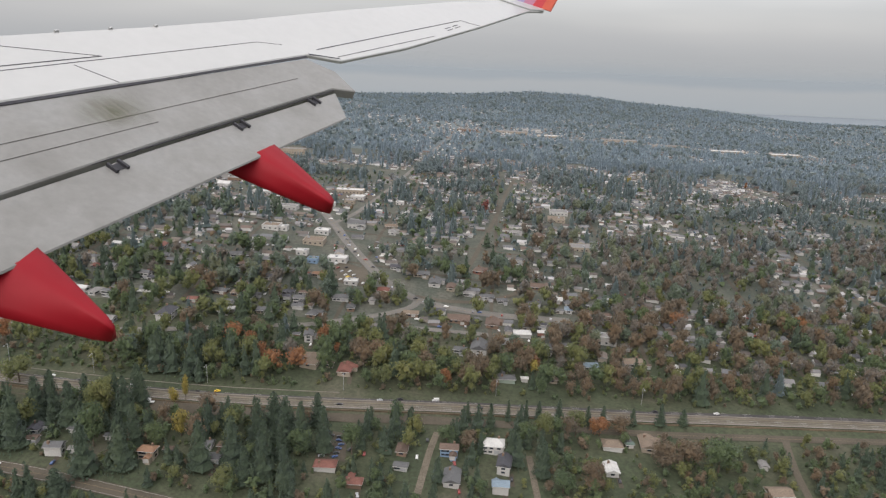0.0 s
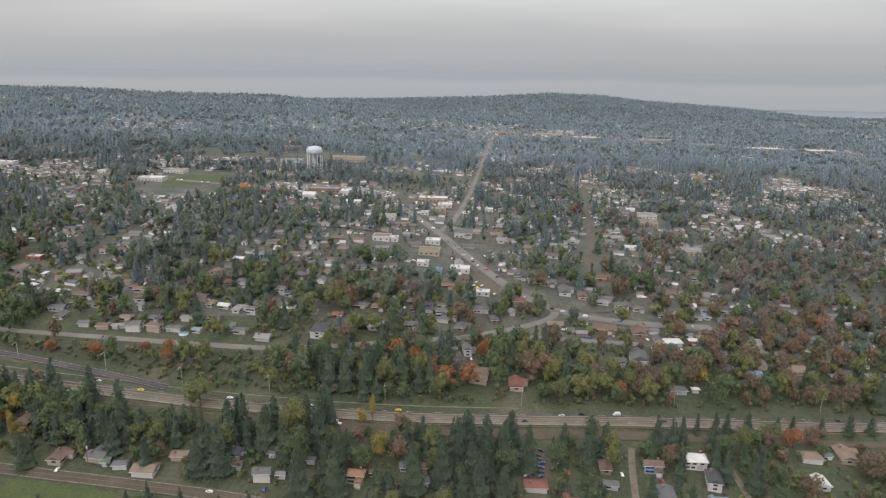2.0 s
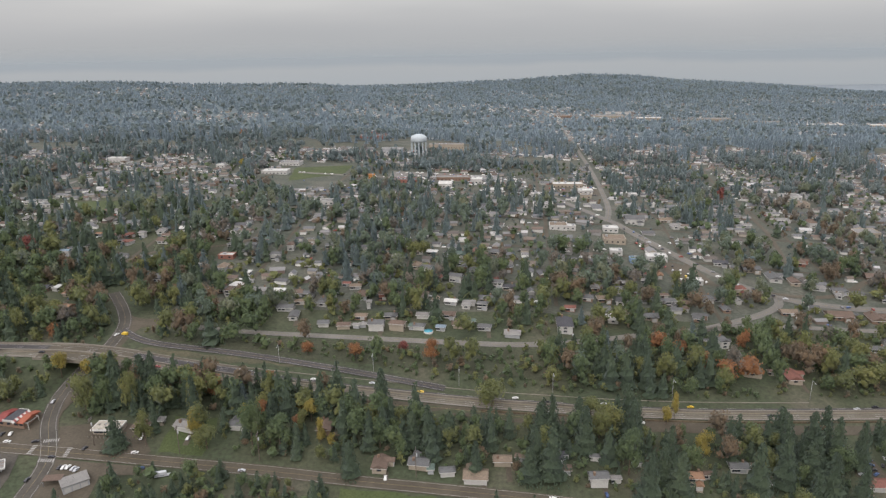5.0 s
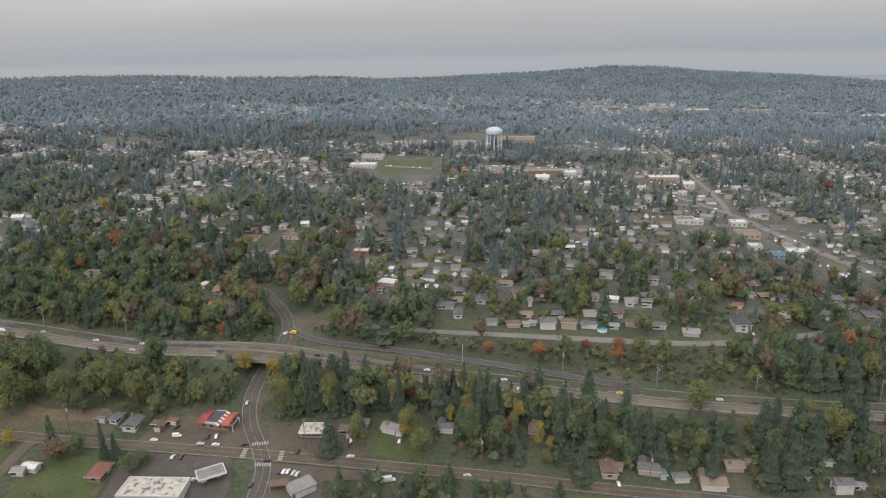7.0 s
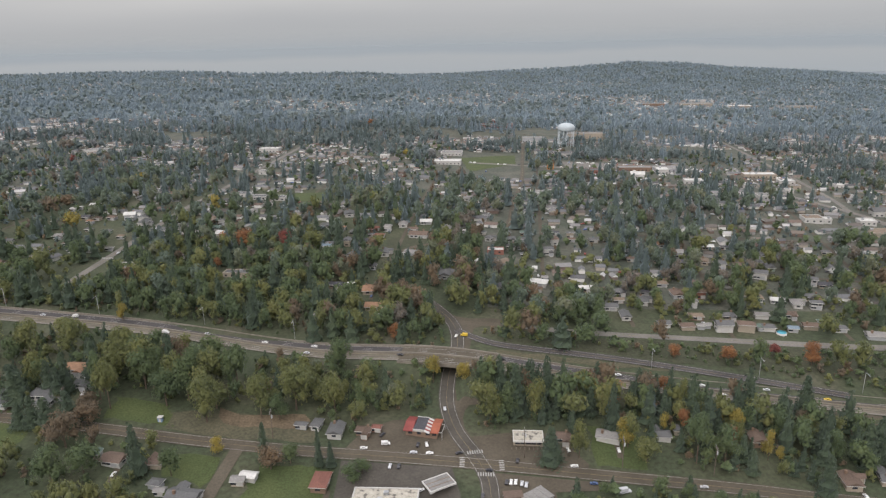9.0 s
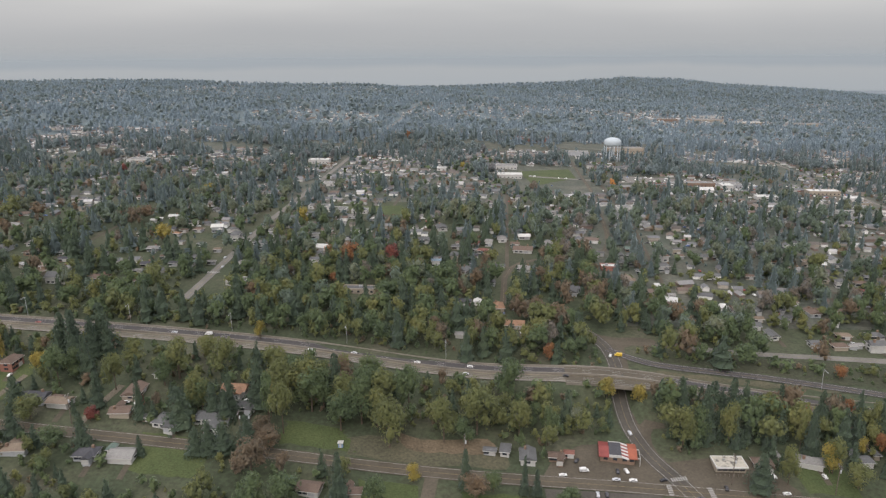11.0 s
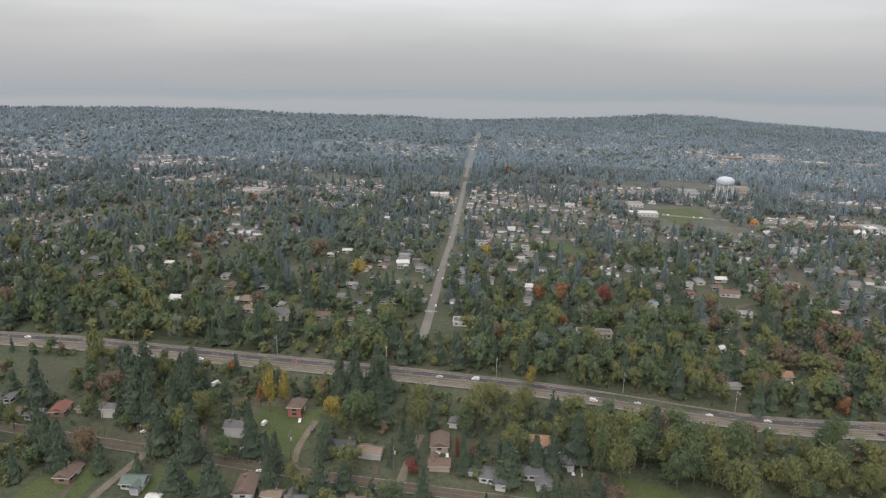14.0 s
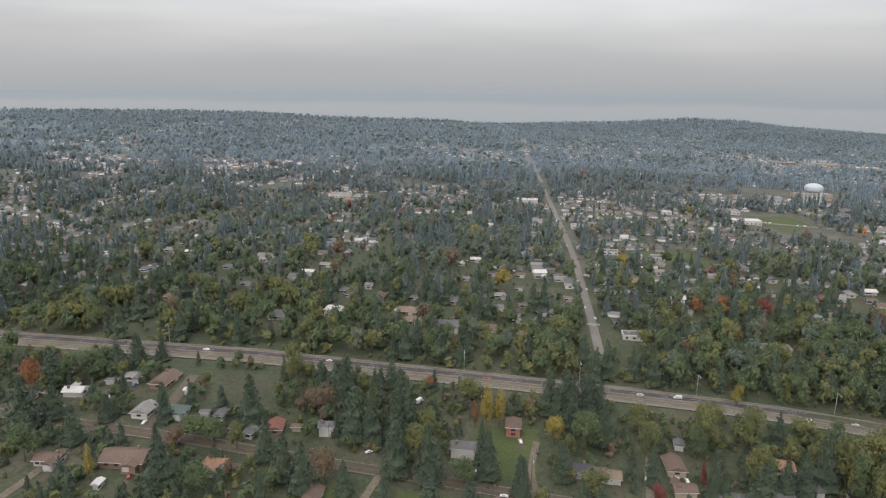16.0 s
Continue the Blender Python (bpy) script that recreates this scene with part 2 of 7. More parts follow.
GZ = np.array([
    [48, 25, 6, -3, -14, -31, -63], [50, 45, 30, 23, 3, -24, -63], [52, 47, 41, 37, 17, -17, -63],
    [50, 38, 37, 22, 16, -11, -66], [40, 32, 19, 10, 2, -20, -74], [36, 27, 9, -6, -22, -50, -88],
    [26, 5, -23, -41, -52, -59, -62], [-70, -66, -60, -54, -48, -38, -90], [-190] * 7], float)
RIDGE_X = [-4200, -1300, -900, -700, -400, 60, 300, 440, 590, 700, 870, 1130, 1380, 1560, 1700, 4200]
RIDGE_Z = [-88, -86, -80, -66, -62, -50, -38, -28, -33, -38, -60, -76, -92, -122, -138, -134]


def land(x, y):
    """Height of the natural ground."""
    x, y = np.asarray(x, float), np.asarray(y, float)
    i = np.clip(np.searchsorted(GX, x) - 1, 0, len(GX) - 2)
    j = np.clip(np.searchsorted(GY, y) - 1, 0, len(GY) - 2)
    a = np.clip((x - GX[i]) / (GX[i + 1] - GX[i]), 0, 1)
    b = np.clip((y - GY[j]) / (GY[j + 1] - GY[j]), 0, 1)
    z = (GZ[j, i] * (1 - a) + GZ[j, i + 1] * a) * (1 - b) + (GZ[j + 1, i] * (1 - a) + GZ[j + 1, i + 1] * a) * b
    # the crest of the far ridge, and its fall to the shore
    crest = np.interp(x, RIDGE_X, RIDGE_Z)
    up, down = np.clip((y - 2500) / 900, 0, 1), np.clip((y - 3450) / 500, 0, 1)
    return (z * (1 - up) + crest * up) * (1 - down) - 190 * down


HIGHWAY = [(-1500, 400), (-1100, 374), (-900, 358), (-743, 343), (-642, 334), (-547, 327), (-480, 319), (-418, 306), (-380, 301), (-350, 297.5), (-317, 293),
           (-269, 287), (-223, 281), (-180, 275), (-140, 272), (-91, 273), (-41, 277), (9, 282), (62, 286), (117, 290), (172, 294), (220, 297), (420, 310), (800, 345), (1400, 400)]
UNDER = [(-372, 368), (-358, 348), (-349, 330), (-348, 312), (-351, 299), (-352.5, 285), (-352.5, 272), (-349, 258), (-342, 246), (-337.5, 236), (-337, 226), (-338, 190)]
hx, hy = np.array(HIGHWAY).T
ux, uy = np.array(UNDER[::-1]).T


def lift(x):
    return 0.35 + 4.4 * np.exp(-((np.asarray(x, float) + 352) / 48) ** 2)


def highway_z(x):
    return land(x, np.interp(x, hx, hy)) + lift(x)


def ground(x, y):
    """Height of the ground with the highway's bank, cut open for the road below it."""
    z = land(x, y)
    d = np.abs(np.asarray(y, float) - np.interp(x, hx, hy))
    bank = highway_z(x) - 0.35 - np.maximum(d - 8.5, 0) * 0.55
    cut = np.abs(np.asarray(x, float) - np.interp(y, uy, ux)) < 6.5
    return np.where((bank > z) & ~cut & (d < 25), bank, z)


def to_mesh(name, verts, tris=None, quads=None, mats=(), tri_mat=None, quad_mat=None, smooth=False):
    """A mesh from arrays of points, triangles and quads."""
    me = bpy.data.meshes.new(name)
    tris = np.zeros((0, 3), np.int32) if tris is None else np.asarray(tris, np.int32).reshape(-1, 3)
    quads = np.zeros((0, 4), np.int32) if quads is None else np.asarray(quads, np.int32).reshape(-1, 4)
    verts = np.asarray(verts, np.float32).reshape(-1, 3)
    me.vertices.add(len(verts))
    me.vertices.foreach_set("co", verts.ravel())
    loops = np.concatenate([tris.ravel(), quads.ravel()])
    me.loops.add(len(loops))
    me.loops.foreach_set("vertex_index", loops)
    me.polygons.add(len(tris) + len(quads))
    me.polygons.foreach_set("loop_start", np.concatenate([np.arange(len(tris)) * 3, len(tris) * 3 + np.arange(len(quads)) * 4]).astype(np.int32))
    for m in mats:
        me.materials.append(m)
    if tri_mat is not None or quad_mat is not None:
        a = np.zeros(len(tris), np.int32) if tri_mat is None else np.asarray(tri_mat, np.int32)
        b = np.zeros(len(quads), np.int32) if quad_mat is None else np.asarray(quad_mat, np.int32)
        me.polygons.foreach_set("material_index", np.concatenate([a, b]))
    me.polygons.foreach_set("use_smooth", np.full(len(tris) + len(quads), smooth))
    me.update(calc_edges=True)
    me.validate()
    return me


def spread(template, places):
    """Copies of a template (points, triangles) at places: rows of x, y, z, turn, width, height."""
    V, T = template
    P = np.asarray(places, float)
    c, s = np.cos(P[:, 3])[:, None], np.sin(P[:, 3])[:, None]
    X = (V[None, :, 0] * c - V[None, :, 1] * s) * P[:, 4:5] + P[:, 0:1]
    Y = (V[None, :, 0] * s + V[None, :, 1] * c) * P[:, 4:5] + P[:, 1:2]
    Z = V[None, :, 2] * P[:, 5:6] + P[:, 2:3]
    F = T[None] + (np.arange(len(P)) * len(V))[:, None, None]
    return np.stack([X, Y, Z], -1).reshape(-1, 3), F.reshape(-1, T.shape[1])


def part(name, data, parent, label=""):
    ob = new(name, data)
    ob.parent = parent
    return tagged(ob, label) if label else ob


def axis_lines(*runs):
    return np.unique(np.concatenate([np.arange(a, b, step) for a, b, step in runs]))


xs = axis_lines((-4200, -1400, 200), (-1400, -900, 50), (-900, -460, 12), (-460, -240, 3), (-240, 420, 12), (420, 1400, 50), (1400, 4201, 200))
ys = axis_lines((-1200, 100, 130), (100, 230, 12), (230, 350, 2.5), (350, 1000, 12), (1000, 2400, 35), (2400, 4301, 50))
mx, my = np.meshgrid(xs, ys)
mz = ground(mx, my)
# low swells far off
mz = mz + np.where((my > 900) & (my < 3200), 3.0 * np.sin(mx / 170 + my / 230) + 2.5 * np.sin(my / 130 - mx / 310), 0)
nx = len(xs)
ids = np.arange(len(xs) * len(ys)).reshape(len(ys), nx)
quads = np.stack([ids[:-1, :-1], ids[:-1, 1:], ids[1:, 1:], ids[1:, :-1]], -1).reshape(-1, 4)
# ground beyond 1000 m gets the haze-tinted colour
tagged(new("ground", to_mesh("ground", np.stack([mx, my, mz], -1), quads=quads, mats=[GRASS, GARDENS, HAZE_FLOOR], quad_mat=np.where(np.repeat(ys[:-1], nx - 1) > 1000, 2, (np.repeat(ys[:-1], nx - 1) > np.where(np.tile(xs[:-1], len(ys) - 1) > -335, 348, 560)).astype(int)), smooth=True)), "grassy suburban ground rising and falling towards a far ridge", "ground", kind="structure")


def far_ground(x, y):
    """Height of the ground with the low swells far off."""
    return ground(x, y) + np.where((np.asarray(y) > 900) & (np.asarray(y) < 3200), 3.0 * np.sin(np.asarray(x) / 170 + np.asarray(y) / 230) + 2.5 * np.sin(np.asarray(y) / 130 - np.asarray(x) / 310), 0)


SEA = material("sea_water", two((0.19, 0.215, 0.235), 0.95), 0.01, 0.05, 0.8, fine_mix=0.05, spec=0.1)
tagged(new("water", to_mesh("water", [(-4900, 3700, -172), (4900, 3700, -172), (4900, 4990, -172), (-4900, 4990, -172)], quads=[(0, 1, 2, 3)], mats=[SEA])), "pale grey sea inlet under an overcast sky", "water", kind="structure")

# self-lit backdrop: haze over inlet and shore is painted as glowing bands
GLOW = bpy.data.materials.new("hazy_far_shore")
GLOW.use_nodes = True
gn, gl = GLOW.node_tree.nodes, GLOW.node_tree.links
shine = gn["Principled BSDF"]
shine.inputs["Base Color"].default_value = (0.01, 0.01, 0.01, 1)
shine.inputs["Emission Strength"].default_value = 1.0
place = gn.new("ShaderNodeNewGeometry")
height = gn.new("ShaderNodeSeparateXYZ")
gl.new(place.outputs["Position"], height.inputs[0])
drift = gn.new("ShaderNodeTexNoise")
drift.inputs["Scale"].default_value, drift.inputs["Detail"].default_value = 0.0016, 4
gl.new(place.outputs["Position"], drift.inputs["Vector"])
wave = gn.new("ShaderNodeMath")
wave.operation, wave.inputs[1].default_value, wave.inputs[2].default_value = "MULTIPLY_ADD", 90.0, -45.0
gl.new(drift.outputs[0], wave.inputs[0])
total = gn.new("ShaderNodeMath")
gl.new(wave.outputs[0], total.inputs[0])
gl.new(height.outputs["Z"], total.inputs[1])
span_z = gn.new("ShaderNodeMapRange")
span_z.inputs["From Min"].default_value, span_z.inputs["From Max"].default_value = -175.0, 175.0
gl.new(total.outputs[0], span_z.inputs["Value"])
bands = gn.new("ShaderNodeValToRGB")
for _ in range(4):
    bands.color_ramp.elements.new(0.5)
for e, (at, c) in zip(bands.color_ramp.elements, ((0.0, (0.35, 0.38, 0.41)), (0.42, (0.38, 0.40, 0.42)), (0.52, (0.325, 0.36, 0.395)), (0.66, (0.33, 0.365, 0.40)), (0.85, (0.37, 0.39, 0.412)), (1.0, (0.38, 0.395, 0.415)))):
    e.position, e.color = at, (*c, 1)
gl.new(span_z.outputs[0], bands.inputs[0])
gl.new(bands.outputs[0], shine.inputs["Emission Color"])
thin_top = gn.new("ShaderNodeMapRange")
thin_top.inputs["From Min"].default_value, thin_top.inputs["From Max"].default_value = 30.0, 150.0
gl.new(height.outputs["Z"], thin_top.inputs["Value"])
clear_air, veil = gn.new("ShaderNodeBsdfTransparent"), gn.new("ShaderNodeMixShader")
gl.new(thin_top.outputs[0], veil.inputs[0])
gl.new(shine.outputs[0], veil.inputs[1])
gl.new(clear_air.outputs[0], veil.inputs[2])
gl.new(veil.outputs[0], gn["Material Output"].inputs["Surface"])
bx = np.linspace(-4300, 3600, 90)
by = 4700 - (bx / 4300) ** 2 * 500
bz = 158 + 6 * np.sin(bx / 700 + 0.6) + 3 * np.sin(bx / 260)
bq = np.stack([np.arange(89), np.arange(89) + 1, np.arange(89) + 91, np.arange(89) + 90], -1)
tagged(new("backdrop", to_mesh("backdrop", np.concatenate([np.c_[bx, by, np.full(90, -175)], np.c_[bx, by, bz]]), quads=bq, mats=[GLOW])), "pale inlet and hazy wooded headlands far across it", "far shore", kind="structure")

# ---- roads ----
BLOCK = np.zeros((960, 1300), bool)   # 2 m cells, x from -1500, y from 180


def block(x, y, r):
    i0, i1 = int((y - r - 180) / 2), int((y + r - 180) / 2) + 1
    j0, j1 = int((x - r + 1500) / 2), int((x + r + 1500) / 2) + 1
    if i1 > 0 and j1 > 0:
        BLOCK[max(i0, 0):i1, max(j0, 0):j1] = True


def blocked(x, y):
    i, j = ((np.asarray(y) - 180) / 2).astype(int), ((np.asarray(x) + 1500) / 2).astype(int)
    ok = (i >= 0) & (i < BLOCK.shape[0]) & (j >= 0) & (j < BLOCK.shape[1])
    return np.where(ok, BLOCK[np.clip(i, 0, BLOCK.shape[0] - 1), np.clip(j, 0, BLOCK.shape[1] - 1)], False)


def resample(points, step):
    p = np.array(points, float)
    # round the corners by Chaikin's cutting
    for _ in range(2):
        q = np.empty((2 * len(p) - 2, 2))
        q[0::2], q[1::2] = p[:-1] * 0.75 + p[1:] * 0.25, p[:-1] * 0.25 + p[1:] * 0.75
        p = np.vstack([p[:1], q[1:-1], p[-1:]])
    d = np.r_[0, np.cumsum(np.linalg.norm(np.diff(p, axis=0), axis=1))]
    s = np.linspace(0, d[-1], max(2, int(d[-1] / step) + 1))
    return np.stack([np.interp(s, d, p[:, 0]), np.interp(s, d, p[:, 1])], -1)


def strip(points, a, b, height, step=4.0, dash=None, clear=0.0):
    """Points and quads of a band between the offsets a and b (to the right is minus) along a line; height(x, y) gives its z."""
    c = resample(points, step)
    t = np.gradient(c, axis=0)
    t /= np.linalg.norm(t, axis=1)[:, None]
    nrm = np.stack([-t[:, 1], t[:, 0]], -1)
    L, R = c + nrm * b, c + nrm * a
    if clear:
        for x, y in c:
            block(x, y, clear)
    V = np.concatenate([np.c_[L, height(*L.T)], np.c_[R, height(*R.T)]])
    n = len(c)
    k = np.arange(n - 1)
    Q = np.stack([k + n, k + n + 1, k + 1, k], -1)
    if dash:
        Q = Q[(k // dash) % 3 == 0]
    return V, Q


def joined(pieces):
    V, Q, base = [], [], 0
    for v, q in pieces:
        V.append(v), Q.append(q + base)
        base += len(v)
    return np.concatenate(V), np.concatenate(Q)


def road(name, points, width, mat, label, dz=0.22, clear=None, lines=True, wide_line=0.11):
    h = lambda x, y: far_ground(x, y) + dz
    ob = tagged(new(name, road_mesh(name, strip(points, -width / 2, width / 2, h, clear=width / 2 + 2.0 if clear is None else clear), mat)), label, "road", kind="structure")
    if lines:
        up = lambda x, y: far_ground(x, y) + dz + 0.03
        part("centre_line", road_mesh("centre_line", strip(points, -wide_line / 2, wide_line / 2, up), YLINE), ob)
        for k in (-1, 1) if lines == 2 else ():
            e = k * (width / 2 - 0.5)
            part("edge_line", road_mesh("edge_line", strip(points, e - wide_line / 2, e + wide_line / 2, up), LINE), ob)
    return ob


def road_mesh(name, vq, mat):
    return to_mesh(name, vq[0], quads=vq[1], mats=[mat])


hz = lambda up: (lambda x, y: highway_z(x) + up)
highway = tagged(new("highway", road_mesh("highway", strip(HIGHWAY, -6.0, 6.8, hz(0), clear=7.8), CONCRETE)), "divided highway of dark asphalt and pale concrete lanes", "highway", kind="structure")
part("far_carriageway", road_mesh("far_carriageway", strip(HIGHWAY, 0.5, 6.0, hz(0.05)), ASPHALT), highway, "dark asphalt carriageway")
part("near_carriageway", road_mesh("near_carriageway", strip(HIGHWAY, -5.2, -0.7, hz(0.05)), PALEROAD), highway, "pale worn carriageway")
for off in (-1.9, -3.3):
    part("wheel_track", road_mesh("wheel_track", strip(HIGHWAY, off - 0.25, off + 0.25, hz(0.07)), OLDROAD), highway, "dark strip worn by traffic")
for off, mat, dash in ((0.9, YLINE, None), (5.6, LINE, None), (2.6, LINE, 1), (4.1, LINE, 1), (-0.9, YLINE, None), (-5.4, LINE, None), (-2.5, LINE, 1), (-3.9, LINE, 1)):
    part("lane_line", road_mesh("lane_line", strip(HIGHWAY, off - 0.08, off + 0.08, hz(0.09), dash=dash), mat), highway)


def wall_along(points, off, thick, bottom, top):
    """A low solid wall along a line."""
    a, q = strip(points, off - thick / 2, off + thick / 2, top)
    b, _ = strip(points, off - thick / 2, off + thick / 2, bottom)
    n = len(a) // 2
    k = np.arange(n - 1)
    N = 2 * n
    sides = np.concatenate([q, np.stack([k, k + 1, k + 1 + N, k + N], -1), np.stack([k + n + N, k + n + 1 + N, k + n + 1, k + n], -1)])
    return np.concatenate([a, b]), sides


part("median_barrier", road_mesh("median_barrier", wall_along(HIGHWAY, 0, 0.5, hz(0), hz(0.85)), CONCRETE), highway, "low concrete median barrier")
part("guard_wall", road_mesh("guard_wall", wall_along(HIGHWAY[:17], 6.7, 0.35, hz(-0.3), hz(0.8)), CONCRETE), highway, "low concrete edge wall")

BANK = [p for p in HIGHWAY if -200 < p[0] < 700]
part("retaining_wall", road_mesh("retaining_wall", wall_along(BANK, -7.6, 0.5, hz(-4.0), hz(0.25)), DIRT), highway, "brown stained retaining wall")

# the bridge over the side road
BRIDGE = [(-372, np.interp(-372, hx, hy)), (-352, np.interp(-352, hx, hy)), (-332, np.interp(-332, hx, hy))]
bridge = tagged(new("bridge"), "concrete highway bridge over a side road", "bridge", kind="structure")
part("deck", road_mesh("deck", wall_along(BRIDGE, 0, 15.4, hz(-1.1), hz(-0.06)), CONCRETE), bridge)
part("road_surface", road_mesh("road_surface", strip(BRIDGE, -6.9, 6.9, hz(0.062)), OLDROAD), bridge, "pale worn bridge surface")
for off in (-7.6, 7.6):
    part("parapet", road_mesh("parapet", wall_along(BRIDGE, off, 0.3, hz(-0.9), hz(0.6)), CONCRETE), bridge)
for x in (-359.5, -345):
    yc = float(np.interp(x, hx, hy))
    part("abutment", road_mesh("abutment", wall_along([(x, yc - 7.4), (x, yc), (x, yc + 7.4)], 0, 1.2, lambda a, b: land(a, b) - 0.5, lambda a, b: highway_z(a) - 1.05), CONCRETE), bridge)

road("side_road", UNDER, 6.2, DARKROAD, "asphalt side road passing under the highway bridge", lines=2)
STREET = [(-900, 300), (-780, 291), (-723, 282), (-683, 276), (-653, 272), (-619, 268), (-593, 264), (-543, 259), (-478, 253.5), (-435, 248), (-380, 245), (-340, 242), (-300, 238), (-254, 233.5), (-229, 230), (-190, 226), (-140, 220), (-60, 205)]
road("street", STREET, 5.6, MIDROAD, "worn two-lane street with a yellow centre line", lines=2)
ARTERIAL = [(-340, 692), (-260, 678), (-202, 668), (-171, 662), (-140, 648), (-114, 617), (-93, 552), (-73, 495), (-58, 461), (-46, 437), (-33, 412), (-21, 396), (-9, 387), (5, 381), (36, 377), (80, 381)]
road("arterial_road", ARTERIAL, 7.2, TOWNROAD, "wide worn commercial road curving through the suburb", wide_line=0.25)
road("branch_road", [(-10, 387), (-11, 379), (-19, 370), (-36, 358), (-66, 342)], 4.6, TOWNROAD, "worn asphalt branch road leaving the commercial road")
road("frontage_road", [(-318, 330), (-293, 325), (-239, 321), (-185, 317), (-152, 316), (-126, 323), (-97, 333), (-66, 342), (-36, 350), (30, 352)], 4.2, TOWNROAD, "narrow pale frontage road above the highway slope")
road("cross_road", [(-548, 366), (-545, 403), (-541, 463), (-535, 540), (-528, 680), (-520, 850), (-500, 1308), (-454, 2107)], 4.4, TOWNROAD, "straight pale road running uphill to the ridge", wide_line=0.16, clear=4.4)
for y in range(560, 1500, 5):
    block(float(np.interp(y, [540, 680, 850, 1308, 2107], [-535, -528, -520, -500, -454])), y, 3.5 + y * 0.002)
road("cross_road", [(-80, 505), (-67, 552), (-53, 657), (-40, 768), (-8, 1100), (29, 1480)], 4.6, TOWNROAD, "straight pale road running uphill to the ridge", wide_line=0.16, clear=4.4)
road("cross_road", [(-391, 372), (-385, 431), (-330, 440), (-317, 460), (-310, 520), (-296, 607), (-286, 740), (-270, 902)], 3.2, MIDROAD, "narrow pale road through the trees", clear=2.6)
road("ramp", [(-349, 326), (-340, 318), (-328, 313), (-293, 307.5), (-268, 302), (-245, 296.5), (-222, 290.5), (-195, 283)], 4.2, ASPHALT, "single-lane asphalt slip road", dz=0.3, lines=2)
road("collector_road", [(-232, 272), (-190, 268), (-150, 262), (-100, 262), (-40, 265), (4, 270), (60, 273), (106, 275), (209, 282), (400, 296)], 4.6, MIDROAD, "two-lane asphalt road below the highway")
for pts, w in (([(-425, 246), (-428, 224), (-432, 195)], 4.5), ([(160, 277), (156, 262), (153, 247), (150, 215)], 3.2), ([(3, 262), (0, 250), (-4, 225)], 2.8), ([(41, 252), (42, 215)], 2.6),
               ([(-717, 320), (-718, 296), (-722, 283)], 4.5), ([(-740, 284), (-745, 255), (-755, 230)], 2.9), ([(-637, 268), (-643, 250), (-650, 225)], 2.6), ([(-551, 260), (-549, 272), (-545, 288)], 2.8),
               ([(-586, 264), (-588, 275), (-584, 292)], 2.3), ([(-619, 268), (-623, 285)], 2.2), ([(-12, 392), (10, 389), (32, 395), (60, 420)], 4), ([(54, 609), (45, 562), (32, 488), (20, 440)], 3.4), ([(88, 801), (68, 703), (54, 609)], 3.4),
               ([(-347, 333), (-334, 332), (-318, 330)], 4)):
    road("lane", pts, w, GRAVEL if w < 3 else OLDROAD, "narrow gravel drive" if w < 3 else "narrow pale residential lane", lines=False)


def patch(name, points, mat, label, dz, clear=True):
    """A flat area of paving or grass that follows the ground."""
    bm = bmesh.new()
    bm.faces.new([bm.verts.new((x, y, 0)) for x, y in points])
    bmesh.ops.triangulate(bm, faces=bm.faces)
    for _ in range(4):
        long = [e for e in bm.edges if e.calc_length() > 6]
        if long:
            bmesh.ops.subdivide_edges(bm, edges=long, cuts=1)
            bmesh.ops.triangulate(bm, faces=bm.faces)
    rag = random.Random(len(points) + int(points[0][0]))
    for v in bm.verts:
        if mat in (LAWN, DRYGRASS, ROUGH, DIRT):
            v.co.x, v.co.y = v.co.x + rag.uniform(-1.3, 1.3), v.co.y + rag.uniform(-1.0, 1.0)
        v.co.z = float(ground(v.co.x, v.co.y)) + dz
        if clear:
            block(v.co.x, v.co.y, 2.6 if mat in (LAWN, DRYGRASS, DIRT) else 2.0 if mat is MIDROAD else 3.5)
    me = bpy.data.meshes.new(name)
    bm.to_mesh(me)
    bm.free()
    me.materials.append(mat)
    return tagged(new(name, me), label, name.replace("_", " "), kind="structure")


patch("slip_lane", [(-348, 283), (-345.3, 277), (-339, 275.5), (-339, 273.5), (-343.6, 273), (-345.3, 270), (-346.2, 265), (-345.5, 260), (-343.3, 255.3), (-339.5, 249.1), (-335, 242.5), (-340, 243), (-347, 255), (-350, 268), (-351, 280)], MIDROAD, "wide asphalt slip lane joining the side road", 0.19)
patch("junction", [(-351, 322), (-354, 338), (-357, 347), (-349, 339.5), (-343, 337.5), (-331.5, 338), (-325.6, 336), (-325.3, 331), (-336, 330.8), (-341, 328), (-342.3, 320), (-343, 311), (-350, 309)], MIDROAD, "broad worn asphalt junction above the bridge", 0.18)
patch("parking_lot", [(-388, 247.2), (-345, 244.4), (-349, 252), (-351.5, 262), (-356, 265), (-372, 263.5), (-382, 258)], MIDROAD, "worn asphalt forecourt of a roadside diner", 0.18)
patch("parking_lot", [(-388, 242), (-350, 240), (-349, 236), (-347, 228), (-347, 212), (-388, 212)], DARKROAD, "dark asphalt forecourt of a filling station", 0.18)
patch("parking_lot", [(-335, 242.3), (-304, 239.8), (-303, 243), (-306.5, 248), (-309, 253), (-315, 258), (-329, 258), (-337.5, 256.5), (-343, 255.5), (-339.5, 249)], MIDROAD, "worn asphalt forecourt of a shop", 0.17)
patch("parking_lot", [(-336, 238), (-300, 234.7), (-302, 231), (-316, 230), (-315, 219), (-337, 219)], MIDROAD, "worn asphalt parking area with cars", 0.18)
